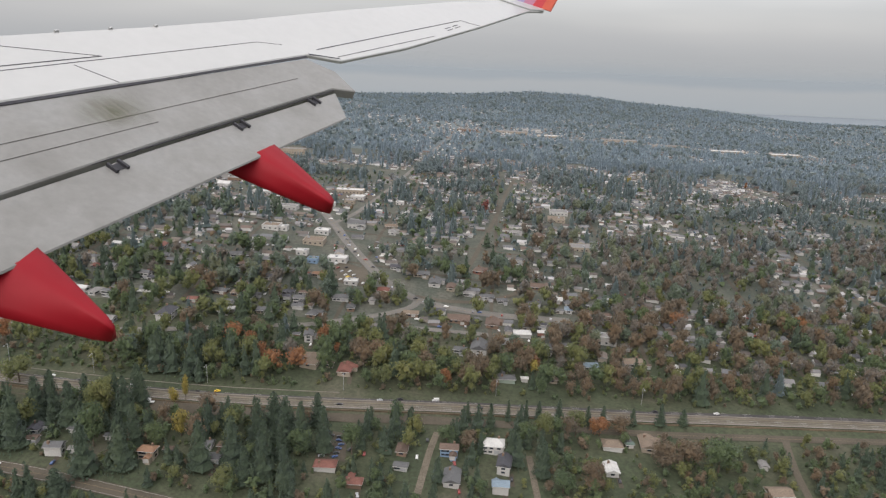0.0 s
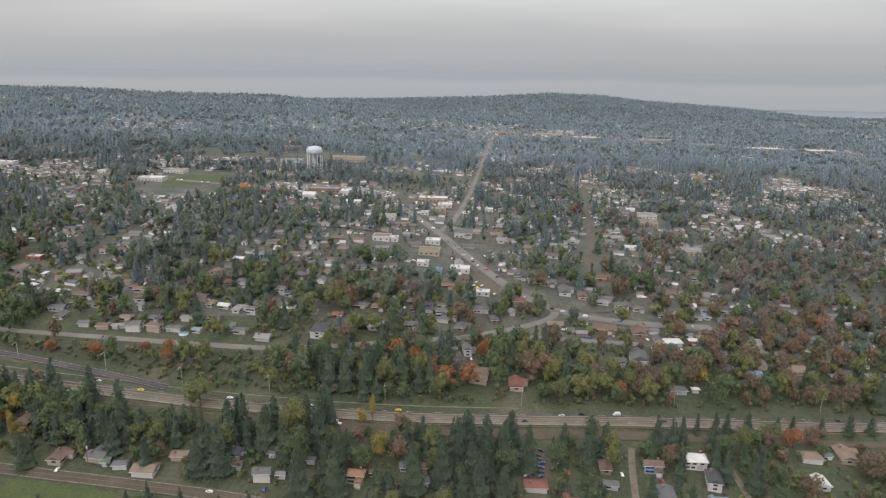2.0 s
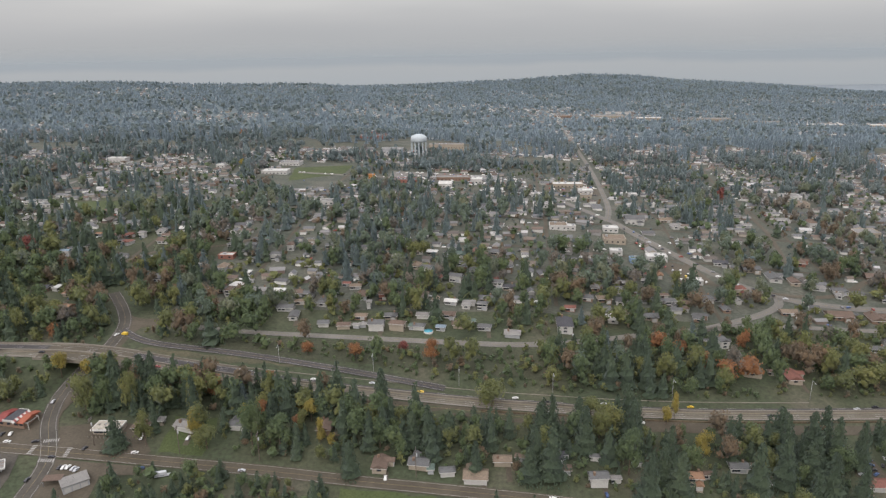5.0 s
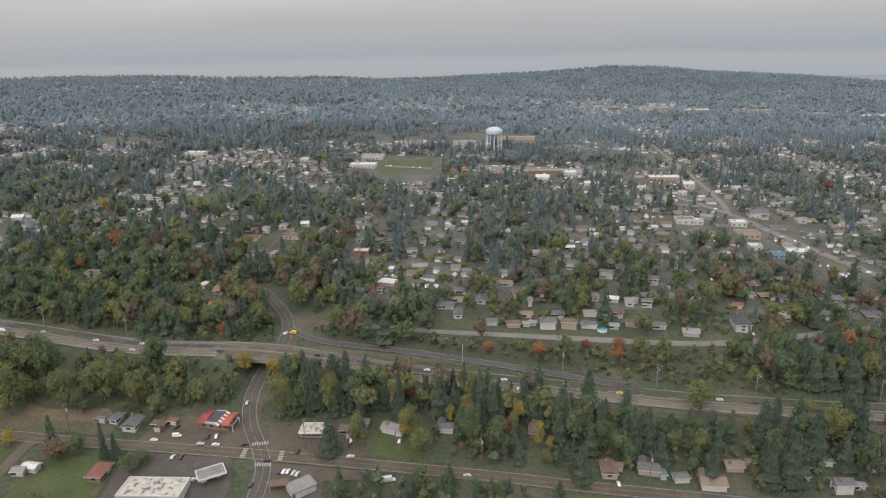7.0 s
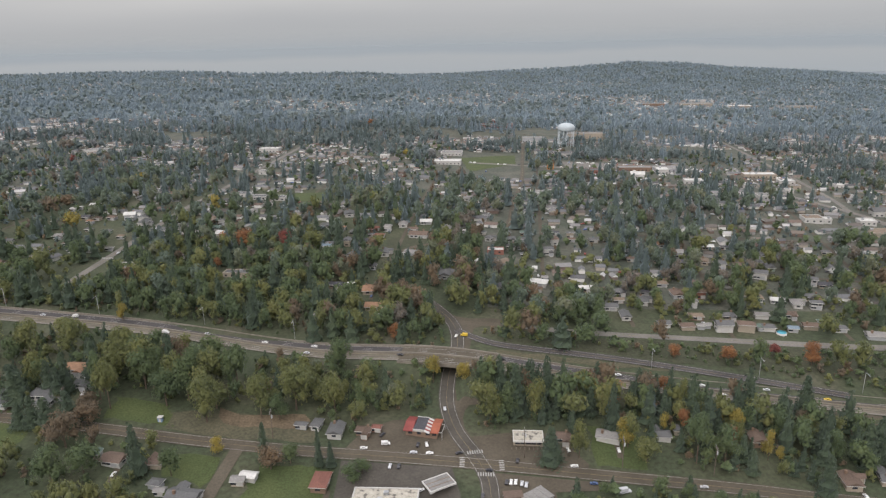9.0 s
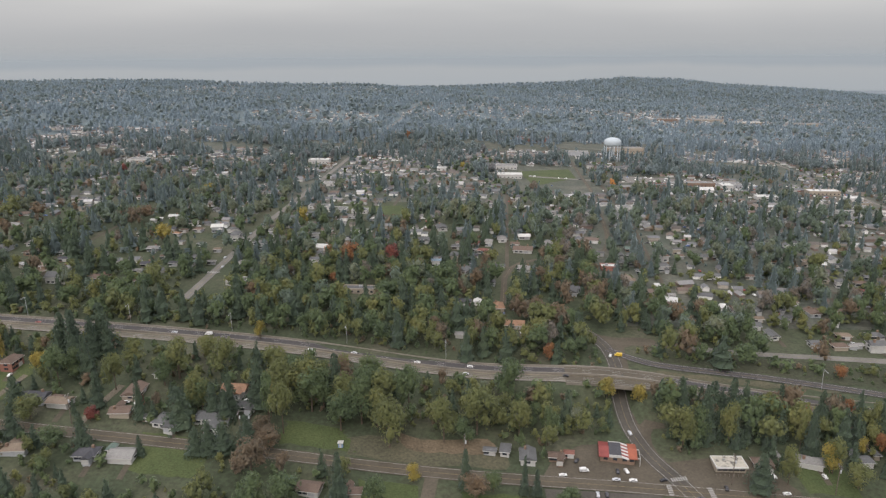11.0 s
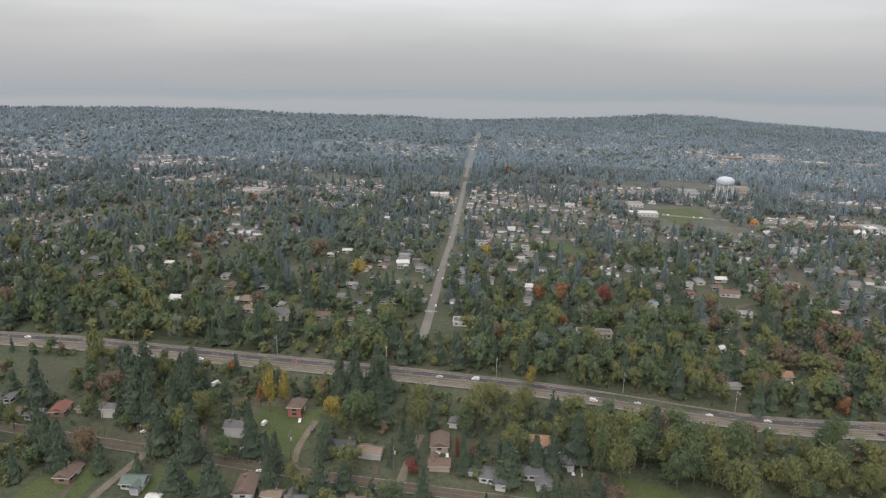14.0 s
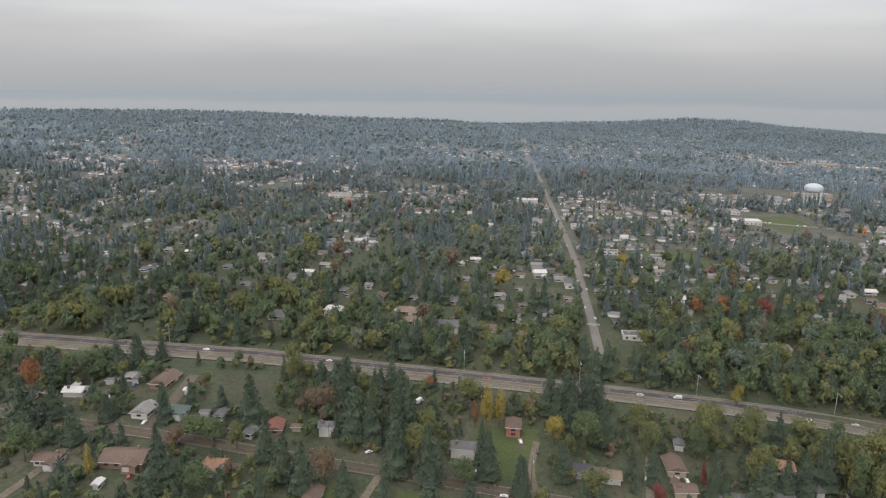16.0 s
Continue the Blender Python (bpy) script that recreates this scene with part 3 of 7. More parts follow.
patch("parking_lot", [(-62, 400), (-38, 398), (-44, 425), (-66, 436)], OLDROAD, "pale car dealer lot beside the commercial road", 0.18)
patch("parking_lot", [(-110, 615), (-60, 610), (-58, 650), (-108, 652)], OLDROAD, "pale parking lot round a flat-roofed store", 0.19)
patch("parking_lot", [(-250, 680), (-200, 672), (-142, 655), (-122, 640), (-118, 690), (-180, 712), (-250, 716)], TOWNROAD, "pale lots round a row of shops", 0.17)
patch("parking_lot", [(-45, 240), (-33, 239), (-34, 256), (-43, 257)], MIDROAD, "worn yard crowded with parked cars", 0.18)
patch("lawn", [(-348, 719), (-292, 748), (-297, 688), (-340, 645)], LAWN, "green school playing field", 0.2)
for x in range(-352, -284, 4):
    for y in range(612, 758, 4):
        block(x, y, 3)
patch("lawn", [(-391, 441), (-388, 444), (-368, 444), (-369.5, 420), (-381, 420), (-386, 424), (-392, 427)], ROUGH, "rough green clearing among woodland houses", 0.13)
patch("lawn", [(-500, 545), (-452, 553), (-440, 524), (-462, 522)], LAWN, "green lawn behind apartment houses", 0.2)
patch("lawn", [(-330, 318), (-300, 322), (-240, 317.5), (-160, 313), (-150, 290), (-200, 296), (-250, 302), (-300, 312)], ROUGH, "rough grassy slope above the highway", 0.12, clear=False)
patch("lawn", [(-345, 311), (-325, 309), (-290, 304), (-255, 297), (-290, 300), (-330, 305)], DRYGRASS, "narrow grass strip beside the slip road", 0.12)
patch("bare_ground", [(-438, 267), (-428, 263), (-405, 265), (-402, 258), (-418, 256.5), (-434, 258)], DIRT, "bare brown dirt track on the verge", 0.2)
patch("lawn", [(-455, 264), (-440, 266), (-425, 264), (-398, 262), (-400, 250), (-432, 252), (-455, 255)], DRYGRASS, "dry grass verge beside the street", 0.12)
patch("lawn", [(-478, 272), (-458, 268), (-452, 256), (-478, 259)], LAWN, "mown lawn by the street", 0.12)
patch("lawn", [(-450, 243), (-430, 241), (-431, 228), (-446, 232)], LAWN, "mown green lawn by the street", 0.12)
patch("lawn", [(-415, 240), (-390, 238), (-392, 215), (-420, 215)], LAWN, "mown green lawn by the street", 0.12)
patch("lawn", [(-704, 322), (-688, 318), (-684, 306), (-700, 300)], ROUGH, "rough green field behind houses", 0.12)
patch("lawn", [(-606, 300), (-582, 300), (-586, 270), (-606, 272)], LAWN, "green garden lawn of a red house", 0.12)
patch("lawn", [(-662, 262), (-645, 262), (-650, 240), (-668, 240)], LAWN, "green lawn by a side lane", 0.12)
patch("lawn", [(-630, 262), (-606, 259), (-610, 240), (-632, 242)], LAWN, "green lawn by the street", 0.12)
patch("lawn", [(-526, 262), (-500, 260), (-502, 240), (-526, 243)], LAWN, "green front lawns", 0.12)
patch("lawn", [(-300, 262), (-284, 262), (-284, 240), (-300, 243)], LAWN, "green lawn by a white house", 0.12)
patch("lawn", [(-232, 226), (-190, 222), (-190, 212), (-232, 214)], LAWN, "green lawn by the street", 0.12)

# ---- houses ----
PLACES = []   # taken spots: x, y, radius


def free(x, y, r):
    return all((x - a) ** 2 + (y - b) ** 2 > (r + c) ** 2 for a, b, c in PLACES)


def take(x, y, r):
    PLACES.append((x, y, r))
    block(x, y, r * 0.75)


def box_arrays(x0, x1, y0, y1, z0, z1):
    v = [(x, y, z) for z in (z0, z1) for y in (y0, y1) for x in (x0, x1)]
    q = [(0, 2, 3, 1), (4, 5, 7, 6), (0, 1, 5, 4), (1, 3, 7, 5), (3, 2, 6, 7), (2, 0, 4, 6)]
    return v, q


def boxes(name, rows, mat):
    V, Q = [], []
    for r in rows:
        v, q = box_arrays(*r)
        Q += [tuple(i + len(V) for i in f) for f in q]
        V += v
    return to_mesh(name, V, quads=Q, mats=[mat])


def roof_arrays(w, d, z, rise, over, hip):
    """A roof slab with eaves: hip is how far its ridge ends step in."""
    a, b, t = w / 2 + over, d / 2 + over, 0.22
    k = a - hip
    V = [(-a, -b, z), (a, -b, z), (a, b, z), (-a, b, z), (-k, 0, z + rise), (k, 0, z + rise)]
    V += [(x, y, h + t) for x, y, h in V]
    Q = [(6, 7, 11, 10), (8, 9, 10, 11), (0, 3, 2, 1), (0, 1, 7, 6), (1, 2, 8, 7), (2, 3, 9, 8), (3, 0, 6, 9)]
    T = [(7, 8, 11), (9, 6, 10)]
    return V, T, Q


KIT = {}


def house_kit(w, d, storeys, hip, roof, wall, wing):
    """The meshes of one kind of house, standing on z = 0 with its front to -y."""
    key = (round(w), round(d), storeys, hip, roof, wall, wing)
    if key in KIT:
        return KIT[key]
    w, d = float(round(w)), float(round(d))
    h = 1.65 * storeys
    rise = d * (0.24 if storeys == 1 else 0.3)
    V, Q = box_arrays(-w / 2, w / 2, -d / 2, d / 2, -2.5, h)
    T = []
    if not hip:
        n = len(V)
        V += [(-w / 2, 0, h + rise), (w / 2, 0, h + rise)]
        T += [(6, 4, n), (5, 7, n + 1)]
    if wing:
        v, q = box_arrays(w * 0.08, w * 0.42, -d / 2 - 2.2, -d / 2 + 0.2, -2.5, 2.0)
        Q += [tuple(i + len(V) for i in f) for f in q]
        V += v
    RV, RT, RQ = roof_arrays(w, d, h, rise, 0.5, w * 0.28 if hip else 0)
    if wing:
        n = len(RV)
        x0, x1, y0 = w * 0.08 - 0.4, w * 0.42 + 0.4, -d / 2 - 2.7
        RV += [(x0, y0, 2.0), (x1, y0, 2.0), ((x0 + x1) / 2, y0, 3.0), (x0, -d / 2 + 1.5, 2.0), (x1, -d / 2 + 1.5, 2.0), ((x0 + x1) / 2, -d / 2 + 1.5, 3.0)]
        RQ += [(n, n + 2, n + 5, n + 3), (n + 2, n + 1, n + 4, n + 5), (n, n + 3, n + 4, n + 1)]
        RT += [(n, n + 1, n + 2), (n + 4, n + 3, n + 5)]
    wins = []
    for s in range(storeys):
        z = 0.5 + 1.65 * s
        for x in (-0.34, -0.1) if s == 0 or wing else (-0.34, -0.05, 0.28):
            wins.append((x * w - 0.75, x * w + 0.75, -d / 2 - 0.06, -d / 2 + 0.05, z, z + 0.8))
        wins.append((-w / 2 - 0.06, -w / 2 + 0.05, -0.8, 0.8, z, z + 0.8))
        wins.append((w / 2 - 0.05, w / 2 + 0.06, -0.8, 0.8, z, z + 0.8))
    door = (0.2 * w - 1.1, 0.2 * w + 1.1, -d / 2 - (2.27 if wing else 0.07), -d / 2 - (2.1 if wing else -0.05), 0, 1.75)
    KIT[key] = (to_mesh("wall", V, T, Q, [WALLC[wall]]), to_mesh("roof", RV, RT, RQ, [ROOFC[roof], TRIM], np.zeros(len(RT)), np.array([0, 0, 0, 1, 1, 1, 1] + [0] * (len(RQ) - 7))),
                [boxes("window", [r], GLASS) for r in wins], boxes("door", [door], WALLC["grey" if wall == "white" else "white"]),
                boxes("chimney", [(w * 0.22, w * 0.22 + 0.8, d * 0.1, d * 0.1 + 0.8, h, h + rise + 0.9)], WALLC["brown"]))
    return KIT[key]


WOODS = [(-525, -330, 318, 402), (-330, 70, 283, 318), (-500, -372, 258, 300), (-480, -420, 400, 450)]


def in_woods(x, y):
    return any(a < x < b and c < y < d for a, b, c, d in WOODS)


rng = np.random.default_rng(7)
WORDS = {1: "single-storey", 2: "two-storey"}


def house(x, y, w, roof, wall, storeys, turn=None, group="houses of the suburb"):
    w = w * 0.9
    d = min(max(w * 0.66, 2.5), 9.0)
    small = w < 5
    hip = bool(rng.random() < 0.45)
    wing = bool(rng.random() < 0.45) and not small
    kit = house_kit(w, d, storeys, hip, roof, wall, wing)
    base = float(ground(x, y))
    root = tagged(new("shed" if small else "house"), f"{WORDS[storeys]} {'shed' if small else 'house'} with {wall} walls and {roof} {'hipped' if hip else 'gabled'} roof", "shed" if small else "house", group)
    turn = rng.choice([0, 90, 180]) + rng.normal(-4, 5) if turn is None else turn
    root.matrix_basis = pose(x, y, base + 0.1, 0, 0, turn)
    part("wall", kit[0], root)
    part("roof", kit[1], root)
    part("door", kit[3], root)
    for m in kit[2][:2] if small else kit[2][:3] if y > 380 else kit[2]:
        part("window", m, root)
    if not small and rng.random() < 0.5:
        part("chimney", kit[4], root)
    take(x, y, w * 0.5)
    return root


NEAR_WEST = [
    (-726, 314, 12, "brown brown 1"), (-714, 307, 3.6, "white white 1"), (-713, 294, 7.8, "green grey 1"), (-697, 293, 5.6, "grey white 1"),
    (-691, 265, 8.5, "orange white 1"), (-658, 288, 5.9, "grey white 2"), (-676, 288, 8.3, "red brown 1"), (-656, 255, 9.2, "brown brown 1"),
    (-634, 253, 7.9, "green white 1"), (-610, 282, 8.9, "grey white 2"), (-592, 297, 7.9, "brown red 2"), (-572, 277, 10.2, "dark grey 1"),
    (-562, 275, 9.1, "tan white 1"), (-538, 283, 9.6, "brown tan 1"), (-538, 271, 8.1, "brown tan 1"), (-533, 295, 4.8, "grey white 1"),
    (-519, 267, 11.1, "grey white 1"), (-599, 254, 10.6, "brown white 1"), (-618, 383, 11.4, "grey white 2"),
    (-599, 387, 9.7, "brown tan 1"), (-582, 376, 6.6, "grey white 1"), (-501, 287, 10.4, "orange white 1"), (-494, 277, 6.3, "grey white 1"),
    (-506, 270, 9.8, "grey white 1"), (-388, 347, 9.5, "orange tan 1"), (-394, 366, 8.5, "orange tan 1"), (-413, 335, 5.4, "pale white 1"), (-404, 371, 4.8, "white white 1")]
NEAR_MIDDLE = [
    (-405, 258, 4.0, "grey grey 1"), (-399.5, 259, 5.6, "grey white 1"), (-392, 256, 8.0, "grey white 1"), (-382, 256, 5.6, "brown brown 1"), (-377.5, 257.5, 3.6, "red red 1"), (-311, 255, 6.4, "brown tan 1"),
    (-393, 231, 9.2, "red brown 1"), (-294, 256, 8.6, "pale white 1"), (-275, 257, 6.5, "grey white 1"), (-241, 257, 8.6, "brown brown 1"),
    (-218, 237, 7.9, "brown tan 1"), (-204, 238, 8.1, "grey tan 1"), (-503, 266, 8.8, "grey white 1"),
    (-464, 237, 8.0, "brown white 1"), (-435, 222, 10.7, "grey white 1"), (-446, 227, 4.3, "grey grey 1"), (-420, 230, 4.7, "pale tan 1"),
    (-228, 330, 7.6, "grey white 2"), (-218, 330, 7.4, "brown tan 2"), (-208, 331, 6.4, "grey white 1"), (-197, 330, 4.8, "blue white 1"), (-188, 333, 7.2, "brown tan 1"),
    (-176, 331, 6.2, "grey white 1"), (-163, 325, 7.8, "pale grey 1"), (-244, 331, 6.4, "brown tan 1"), (-254, 333, 6.0, "grey white 1"), (-237, 341, 6.8, "tan brown 1"), (-222, 342, 6.2, "grey tan 1"), (-206, 343, 7.0, "pale white 1"), (-193, 344, 6.5, "brown white 1"), (-270, 341, 7.4, "grey white 1"), (-184, 232, 9.3, "tan white 1"), (-174, 240, 7.1, "tan tan 1")]
NEAR_EAST = [
    (-152, 236, 4.6, "brown white 1"), (-194, 234, 5.8, "grey white 1"), (-141, 231, 6.8, "grey white 2"), (-140, 243, 3.2, "grey white 1"), (-137, 334, 11.7, "dark white 2"), (-63, 326, 6.8, "grey white 2"),
    (-58, 306, 13.0, "tan tan 1"), (-41, 301, 9.7, "red tan 1"), (-91, 351, 8.4, "grey tan 1"), (-107, 233, 7.1, "orange tan 2"),
    (-40, 235, 9.0, "red white 1"), (-111, 346, 7.8, "white white 1"), (-75, 360, 6.8, "grey white 1"),
    (24, 332, 12.7, "grey white 2"), (14, 330, 6.6, "grey white 1"), (36, 307, 8.6, "grey green 1"), (45, 308, 3.5, "white white 1"),
    (49, 356, 10.3, "white white 1"), (81, 327, 8.2, "blue white 1"), (104, 332, 10.5, "tan white 2"), (8, 249, 7.5, "brown blue 2"),
    (-11, 248, 7.2, "brown brown 1"), (26, 254, 9.6, "white white 2"), (30, 243, 8.9, "dark white 2")]
FAR_EAST = [
    (-11, 238, 5.6, "grey white 1"), (9, 234, 9.6, "grey white 1"), (78, 263, 9.4, "tan white 1"), (74, 247, 8.0, "white white 1"), (94, 266, 10.8, "tan tan 1"),
    (59, 312, 7.8, "brown tan 1"), (33, 365, 11, "brown brown 1"), (14, 366, 12.8, "brown brown 1")]
OUTER_WEST = [
    (-766, 322, 6.8, "brown tan 1"), (-756, 304, 8.3, "white white 1"), (-738.5, 316, 6.4, "pale white 1"), (-746, 312, 4.0, "grey white 1"), (-757, 292, 5.4, "pale white 1"), (-725, 293.5, 9.3, "pale white 1"),
    (-760, 283, 5.3, "grey tan 1"), (-719, 267, 15.3, "brown brown 1"), (-743, 264.5, 8.8, "brown grey 1"), (-722, 254, 3.6, "white white 1"), (-684, 284, 5.7, "grey white 1"), (-772, 300, 6.5, "dark white 1")]
SOUTH_SIDE = [
    (-590, 251, 7.1, "tan grey 1"), (-625, 246, 5, "white white 1"), (-617, 242.5, 8, "pale white 1"), (-564, 249.5, 8.5, "tan grey 1"), (-582, 249.5, 7.4, "grey brown 1"), (-540, 248.5, 8.3, "dark grey 1"),
    (-528, 248.5, 9.3, "pale white 1"), (-450, 236, 5.8, "brown tan 1"), (-417, 232, 5.1, "white white 1"), (-83, 234, 6.2, "grey grey 1"), (-28, 227, 6.8, "red brown 1"), (27.5, 230, 6.4, "blue white 2"), (141, 257, 4.9, "pale white 1"),
    (140, 240, 10.4, "tan white 1"), (-125, 241, 3.6, "grey white 1"), (-88, 241, 6.8, "grey white 1"), (-154, 242, 6, "dark grey 1")]
DRIVES = []
for row in NEAR_WEST + NEAR_MIDDLE + NEAR_EAST + FAR_EAST + OUTER_WEST + SOUTH_SIDE:
    roof, wall, storeys = row[3].split()
    house(*row[:3], roof, wall, int(storeys))
    x, y, w = row[:3]
    block(x, y - 4 - w * 0.2, w * 0.4)
    block(x, y - 9 - w * 0.2, w * 0.45)
    if in_woods(x, y):
        block(x, y - 10, w * 0.42)
    if w > 6 and rng.random() < 0.6:
        # a paved drive from the front of the house
        px = x + w * 0.28
        steps = [y - w * 0.3 - 1.8 * k for k in range(5)]
        V = [(px + s, q, float(ground(px + s, q)) + 0.17) for q in steps for s in (-1.0, 1.0)]
        drive = tagged(new("driveway", to_mesh("driveway", V, quads=[(2 * k + 2, 2 * k + 3, 2 * k + 1, 2 * k) for k in range(4)], mats=[MIDROAD])), "short worn asphalt driveway of a house", "driveway", kind="structure")
        for q in steps:
            block(px, q, 2)
        DRIVES.append((px, steps[2]))
    if w > 5 and rng.random() < 0.45:
        sx, sy = x + rng.choice([-1, 1]) * (w * 0.5 + 3), y + rng.uniform(0, 4)
        if free(sx, sy, 1.2) and not blocked(sx, sy):
            house(sx, sy, 3.0, str(rng.choice(["grey", "brown", "pale", "green"])), str(rng.choice(["white", "tan", "grey", "brown"])), 1, group="garden sheds")


def flat_building(name, x, y, w, d, h, roof, wall, label, turn=-3, category="building"):
    """A flat-roofed block with a parapet, a strip of shop windows and plant on its roof."""
    h = h * 0.62 if y > 380 else h
    root = tagged(new(name), label, category)
    root.matrix_basis = pose(x, y, float(far_ground(x, y)) + 0.1, 0, 0, turn)
    part("wall", boxes("wall", [(-w / 2, w / 2, -d / 2, d / 2, -3, h)], WALLC[wall]), root)
    p = 0.3
    part("parapet", boxes("parapet", [(-w / 2 - 0.1, w / 2 + 0.1, -d / 2 - 0.1, -d / 2 + p, h - 0.3, h + 0.5), (-w / 2 - 0.1, w / 2 + 0.1, d / 2 - p, d / 2 + 0.1, h - 0.3, h + 0.5),
                                      (-w / 2 - 0.1, -w / 2 + p, -d / 2 + p, d / 2 - p, h - 0.3, h + 0.5), (w / 2 - p, w / 2 + 0.1, -d / 2 + p, d / 2 - p, h - 0.3, h + 0.5)], WALLC[wall]), root)
    part("roof", boxes("roof", [(-w / 2 + p, w / 2 - p, -d / 2 + p, d / 2 - p, h - 0.05, h + 0.12)], ROOFC[roof]), root)
    n = max(2, int(w / 3.2))
    for k in range(n):
        cx = (k + 0.5) / n * w - w / 2
        part("window", boxes("window", [(cx - 0.6, cx + 0.6, -d / 2 - 0.06, -d / 2 + 0.05, 0.6, 1.5)], GLASS), root)
    for k in range(max(1, int(w / 9))):
        cx, cy = rng.uniform(-0.35, 0.35) * w, rng.uniform(-0.25, 0.25) * d
        part("roof_unit", boxes("roof_unit", [(cx - 0.8, cx + 0.8, cy - 0.6, cy + 0.6, h + 0.1, h + 1.2)], STEEL), root)
    if y > 1500:
        block(x, y - 30, w * 0.6)
    for sx in np.arange(-w / 2, w / 2 + 0.1, 6):
        c, s = math.cos(radians(turn)), math.sin(radians(turn))
        block(x + sx * c, y + sx * s, d / 2 + 2)
        if y > 380:
            block(x + sx * c, y + sx * s - d / 2 - 7, 6)
    PLACES.append((x, y, w * 0.45))
    return root


for row in ((-189, 672, 30, 12, 5, "pale brown", "long red-brown flat-roofed shop row"),
            (-155, 606, 17, 9, 4.5, "white white", "white flat-roofed workshop by the road"), (-120, 548, 15, 9, 4.5, "pale white", "white flat-roofed workshop by the road"), (-234, 654, 24, 10, 4, "grey red", "red-fronted flat-roofed shop row"),
            (-360, 684, 25, 12, 5, "white white", "white school building beside the playing field"), (-300, 985, 42, 16, 7, "grey red", "red brick school building among trees"),
            (-548, 760, 21, 10, 6, "white white", "white flat-roofed hall beside the cross road"), (-511, 541, 15, 7, 3.3, "grey white", "white apartment house with grey roof"), (-496, 532, 13, 7, 3.3, "grey white", "white apartment house with grey roof"),
            (-480, 529, 11, 7, 3.3, "grey white", "white apartment house with grey roof"), (-720, 744, 25, 11, 5, "brown tan", "brown flat-roofed apartment block"), (-528, 388, 10.5, 7, 3.3, "grey white", "white flat-roofed house by the cross road"),
            (-64, 435, 12.5, 8, 4, "white white", "white shop with a pale roof"), (-82, 484, 10, 8, 4, "white white", "white shop with a pale roof"), (-327, 421, 9.4, 6, 3.2, "white red", "small white-roofed building with red walls"),
            (94, 358, 15, 7, 4.0, "pale white", "long white apartment house with a pale roof"), (-51, 401, 8, 6, 3.2, "white white", "small white dealer office"), (-167, 660, 10, 12, 6, "white white", "tall white flat-roofed shop"),
            (-337, 1110, 26, 12, 6, "grey tan", "tan flat-roofed apartment block"), (-305, 1092, 30, 12, 6, "white red", "red school building with a white roof"), (-196, 905, 44, 12, 8, "pale tan", "long tan apartment block behind the water tower"), (-266, 668, 6, 5, 6, "orange orange", "small bright orange shop"), (-262, 868, 26, 12, 8, "pale grey", "grey and white flat-roofed block near the water tower"),
            (-84, 652, 27, 11, 5, "white tan", "long store with a white roof and tan front"), (345, 1578, 60, 22, 7, "pale tan", "broad pale-roofed store in the far shopping strip"), (560, 1715, 90, 25, 8, "pale tan", "broad pale store in the far shopping strip"),
            (166, 1615, 70, 25, 7, "pale tan", "broad pale-roofed store in the far shopping strip"), (253, 1600, 60, 22, 7, "white tan", "broad pale-roofed store in the far shopping strip"), (437, 1730, 95, 25, 8, "pale tan", "broad pale-roofed store in the far shopping strip"),
            (702, 1703, 85, 25, 8, "white tan", "broad pale-roofed store in the far shopping strip"), (849, 1708, 70, 25, 8, "white tan", "broad pale-roofed store in the far shopping strip"), (220, 1749, 60, 22, 8, "pale white", "broad pale store in the far shopping strip"),
            (60, 1560, 45, 18, 7, "pale brown", "brown-fronted store in the far shopping strip")):
    x, y, w, d, h, cols, label = row
    flat_building("building", x, y, w, d, h, *cols.split(), label, turn=-5)

ROOFC["stained"] = STAINED
flat_building("shop", -371, 223, 21, 10, 2.3, "stained", "white", "long pale flat-roofed shop at the crossroads", turn=-2, category="shop")


def corner_shop(x, y, w, d, h, turn):
    """A shop with a rimmed roof, a dark glazed front under a fascia and a row of posts before it."""
    root = tagged(new("shop"), "low shop with a stained white roof and dark glazed front", "shop")
    root.matrix_basis = pose(x, y, float(ground(x, y)) + 0.1, 0, 0, turn)
    part("wall", boxes("wall", [(-w / 2, w / 2, -d / 2 + 0.3, d / 2, -2, h)], WALLC["tan"]), root)
    part("roof", boxes("roof", [(-w / 2, w / 2, -d / 2 - 0.6, d / 2, h, h + 0.15)], STAINED), root)
    for x0, x1, y0, y1 in ((-w / 2 - 0.2, w / 2 + 0.2, -d / 2 - 0.8, -d / 2 - 0.55), (-w / 2 - 0.2, w / 2 + 0.2, d / 2, d / 2 + 0.2), (-w / 2 - 0.2, -w / 2, -d / 2 - 0.55, d / 2), (w / 2, w / 2 + 0.2, -d / 2 - 0.55, d / 2)):
        part("roof_rim", boxes("roof_rim", [(x0, x1, y0, y1, h - 0.35, h + 0.3)], TRIM), root, "white roof rim")
    for k in range(5):
        x0 = -w / 2 + 0.5 + k * (w - 1) / 5
        part("window", boxes("window", [(x0 + 0.08, x0 + (w - 1) / 5 - 0.08, -d / 2 + 0.2, -d / 2 + 0.36, 0.35, h - 0.45)], GLASS), root)
    for k in range(9):
        x0 = -w / 2 - 0.6 + k * (w + 1.6) / 8
        part("post", boxes("post", [(x0 - 0.12, x0 + 0.12, -d / 2 - 2.1, -d / 2 - 1.85, -0.3, 0.5)], CONCRETE), root, "low concrete post")
    part("roof_vent", boxes("roof_vent", [(-1.8, -1.2, 0.5, 1.0, h + 0.1, h + 0.55)], STEEL), root)
    for k in (-1, 0, 1):
        block(x + k * w / 3, y, d / 2 + 1)
    PLACES.append((x, y, w * 0.45))


corner_shop(-323, 254, 10.4, 6.0, 2.1, -2)

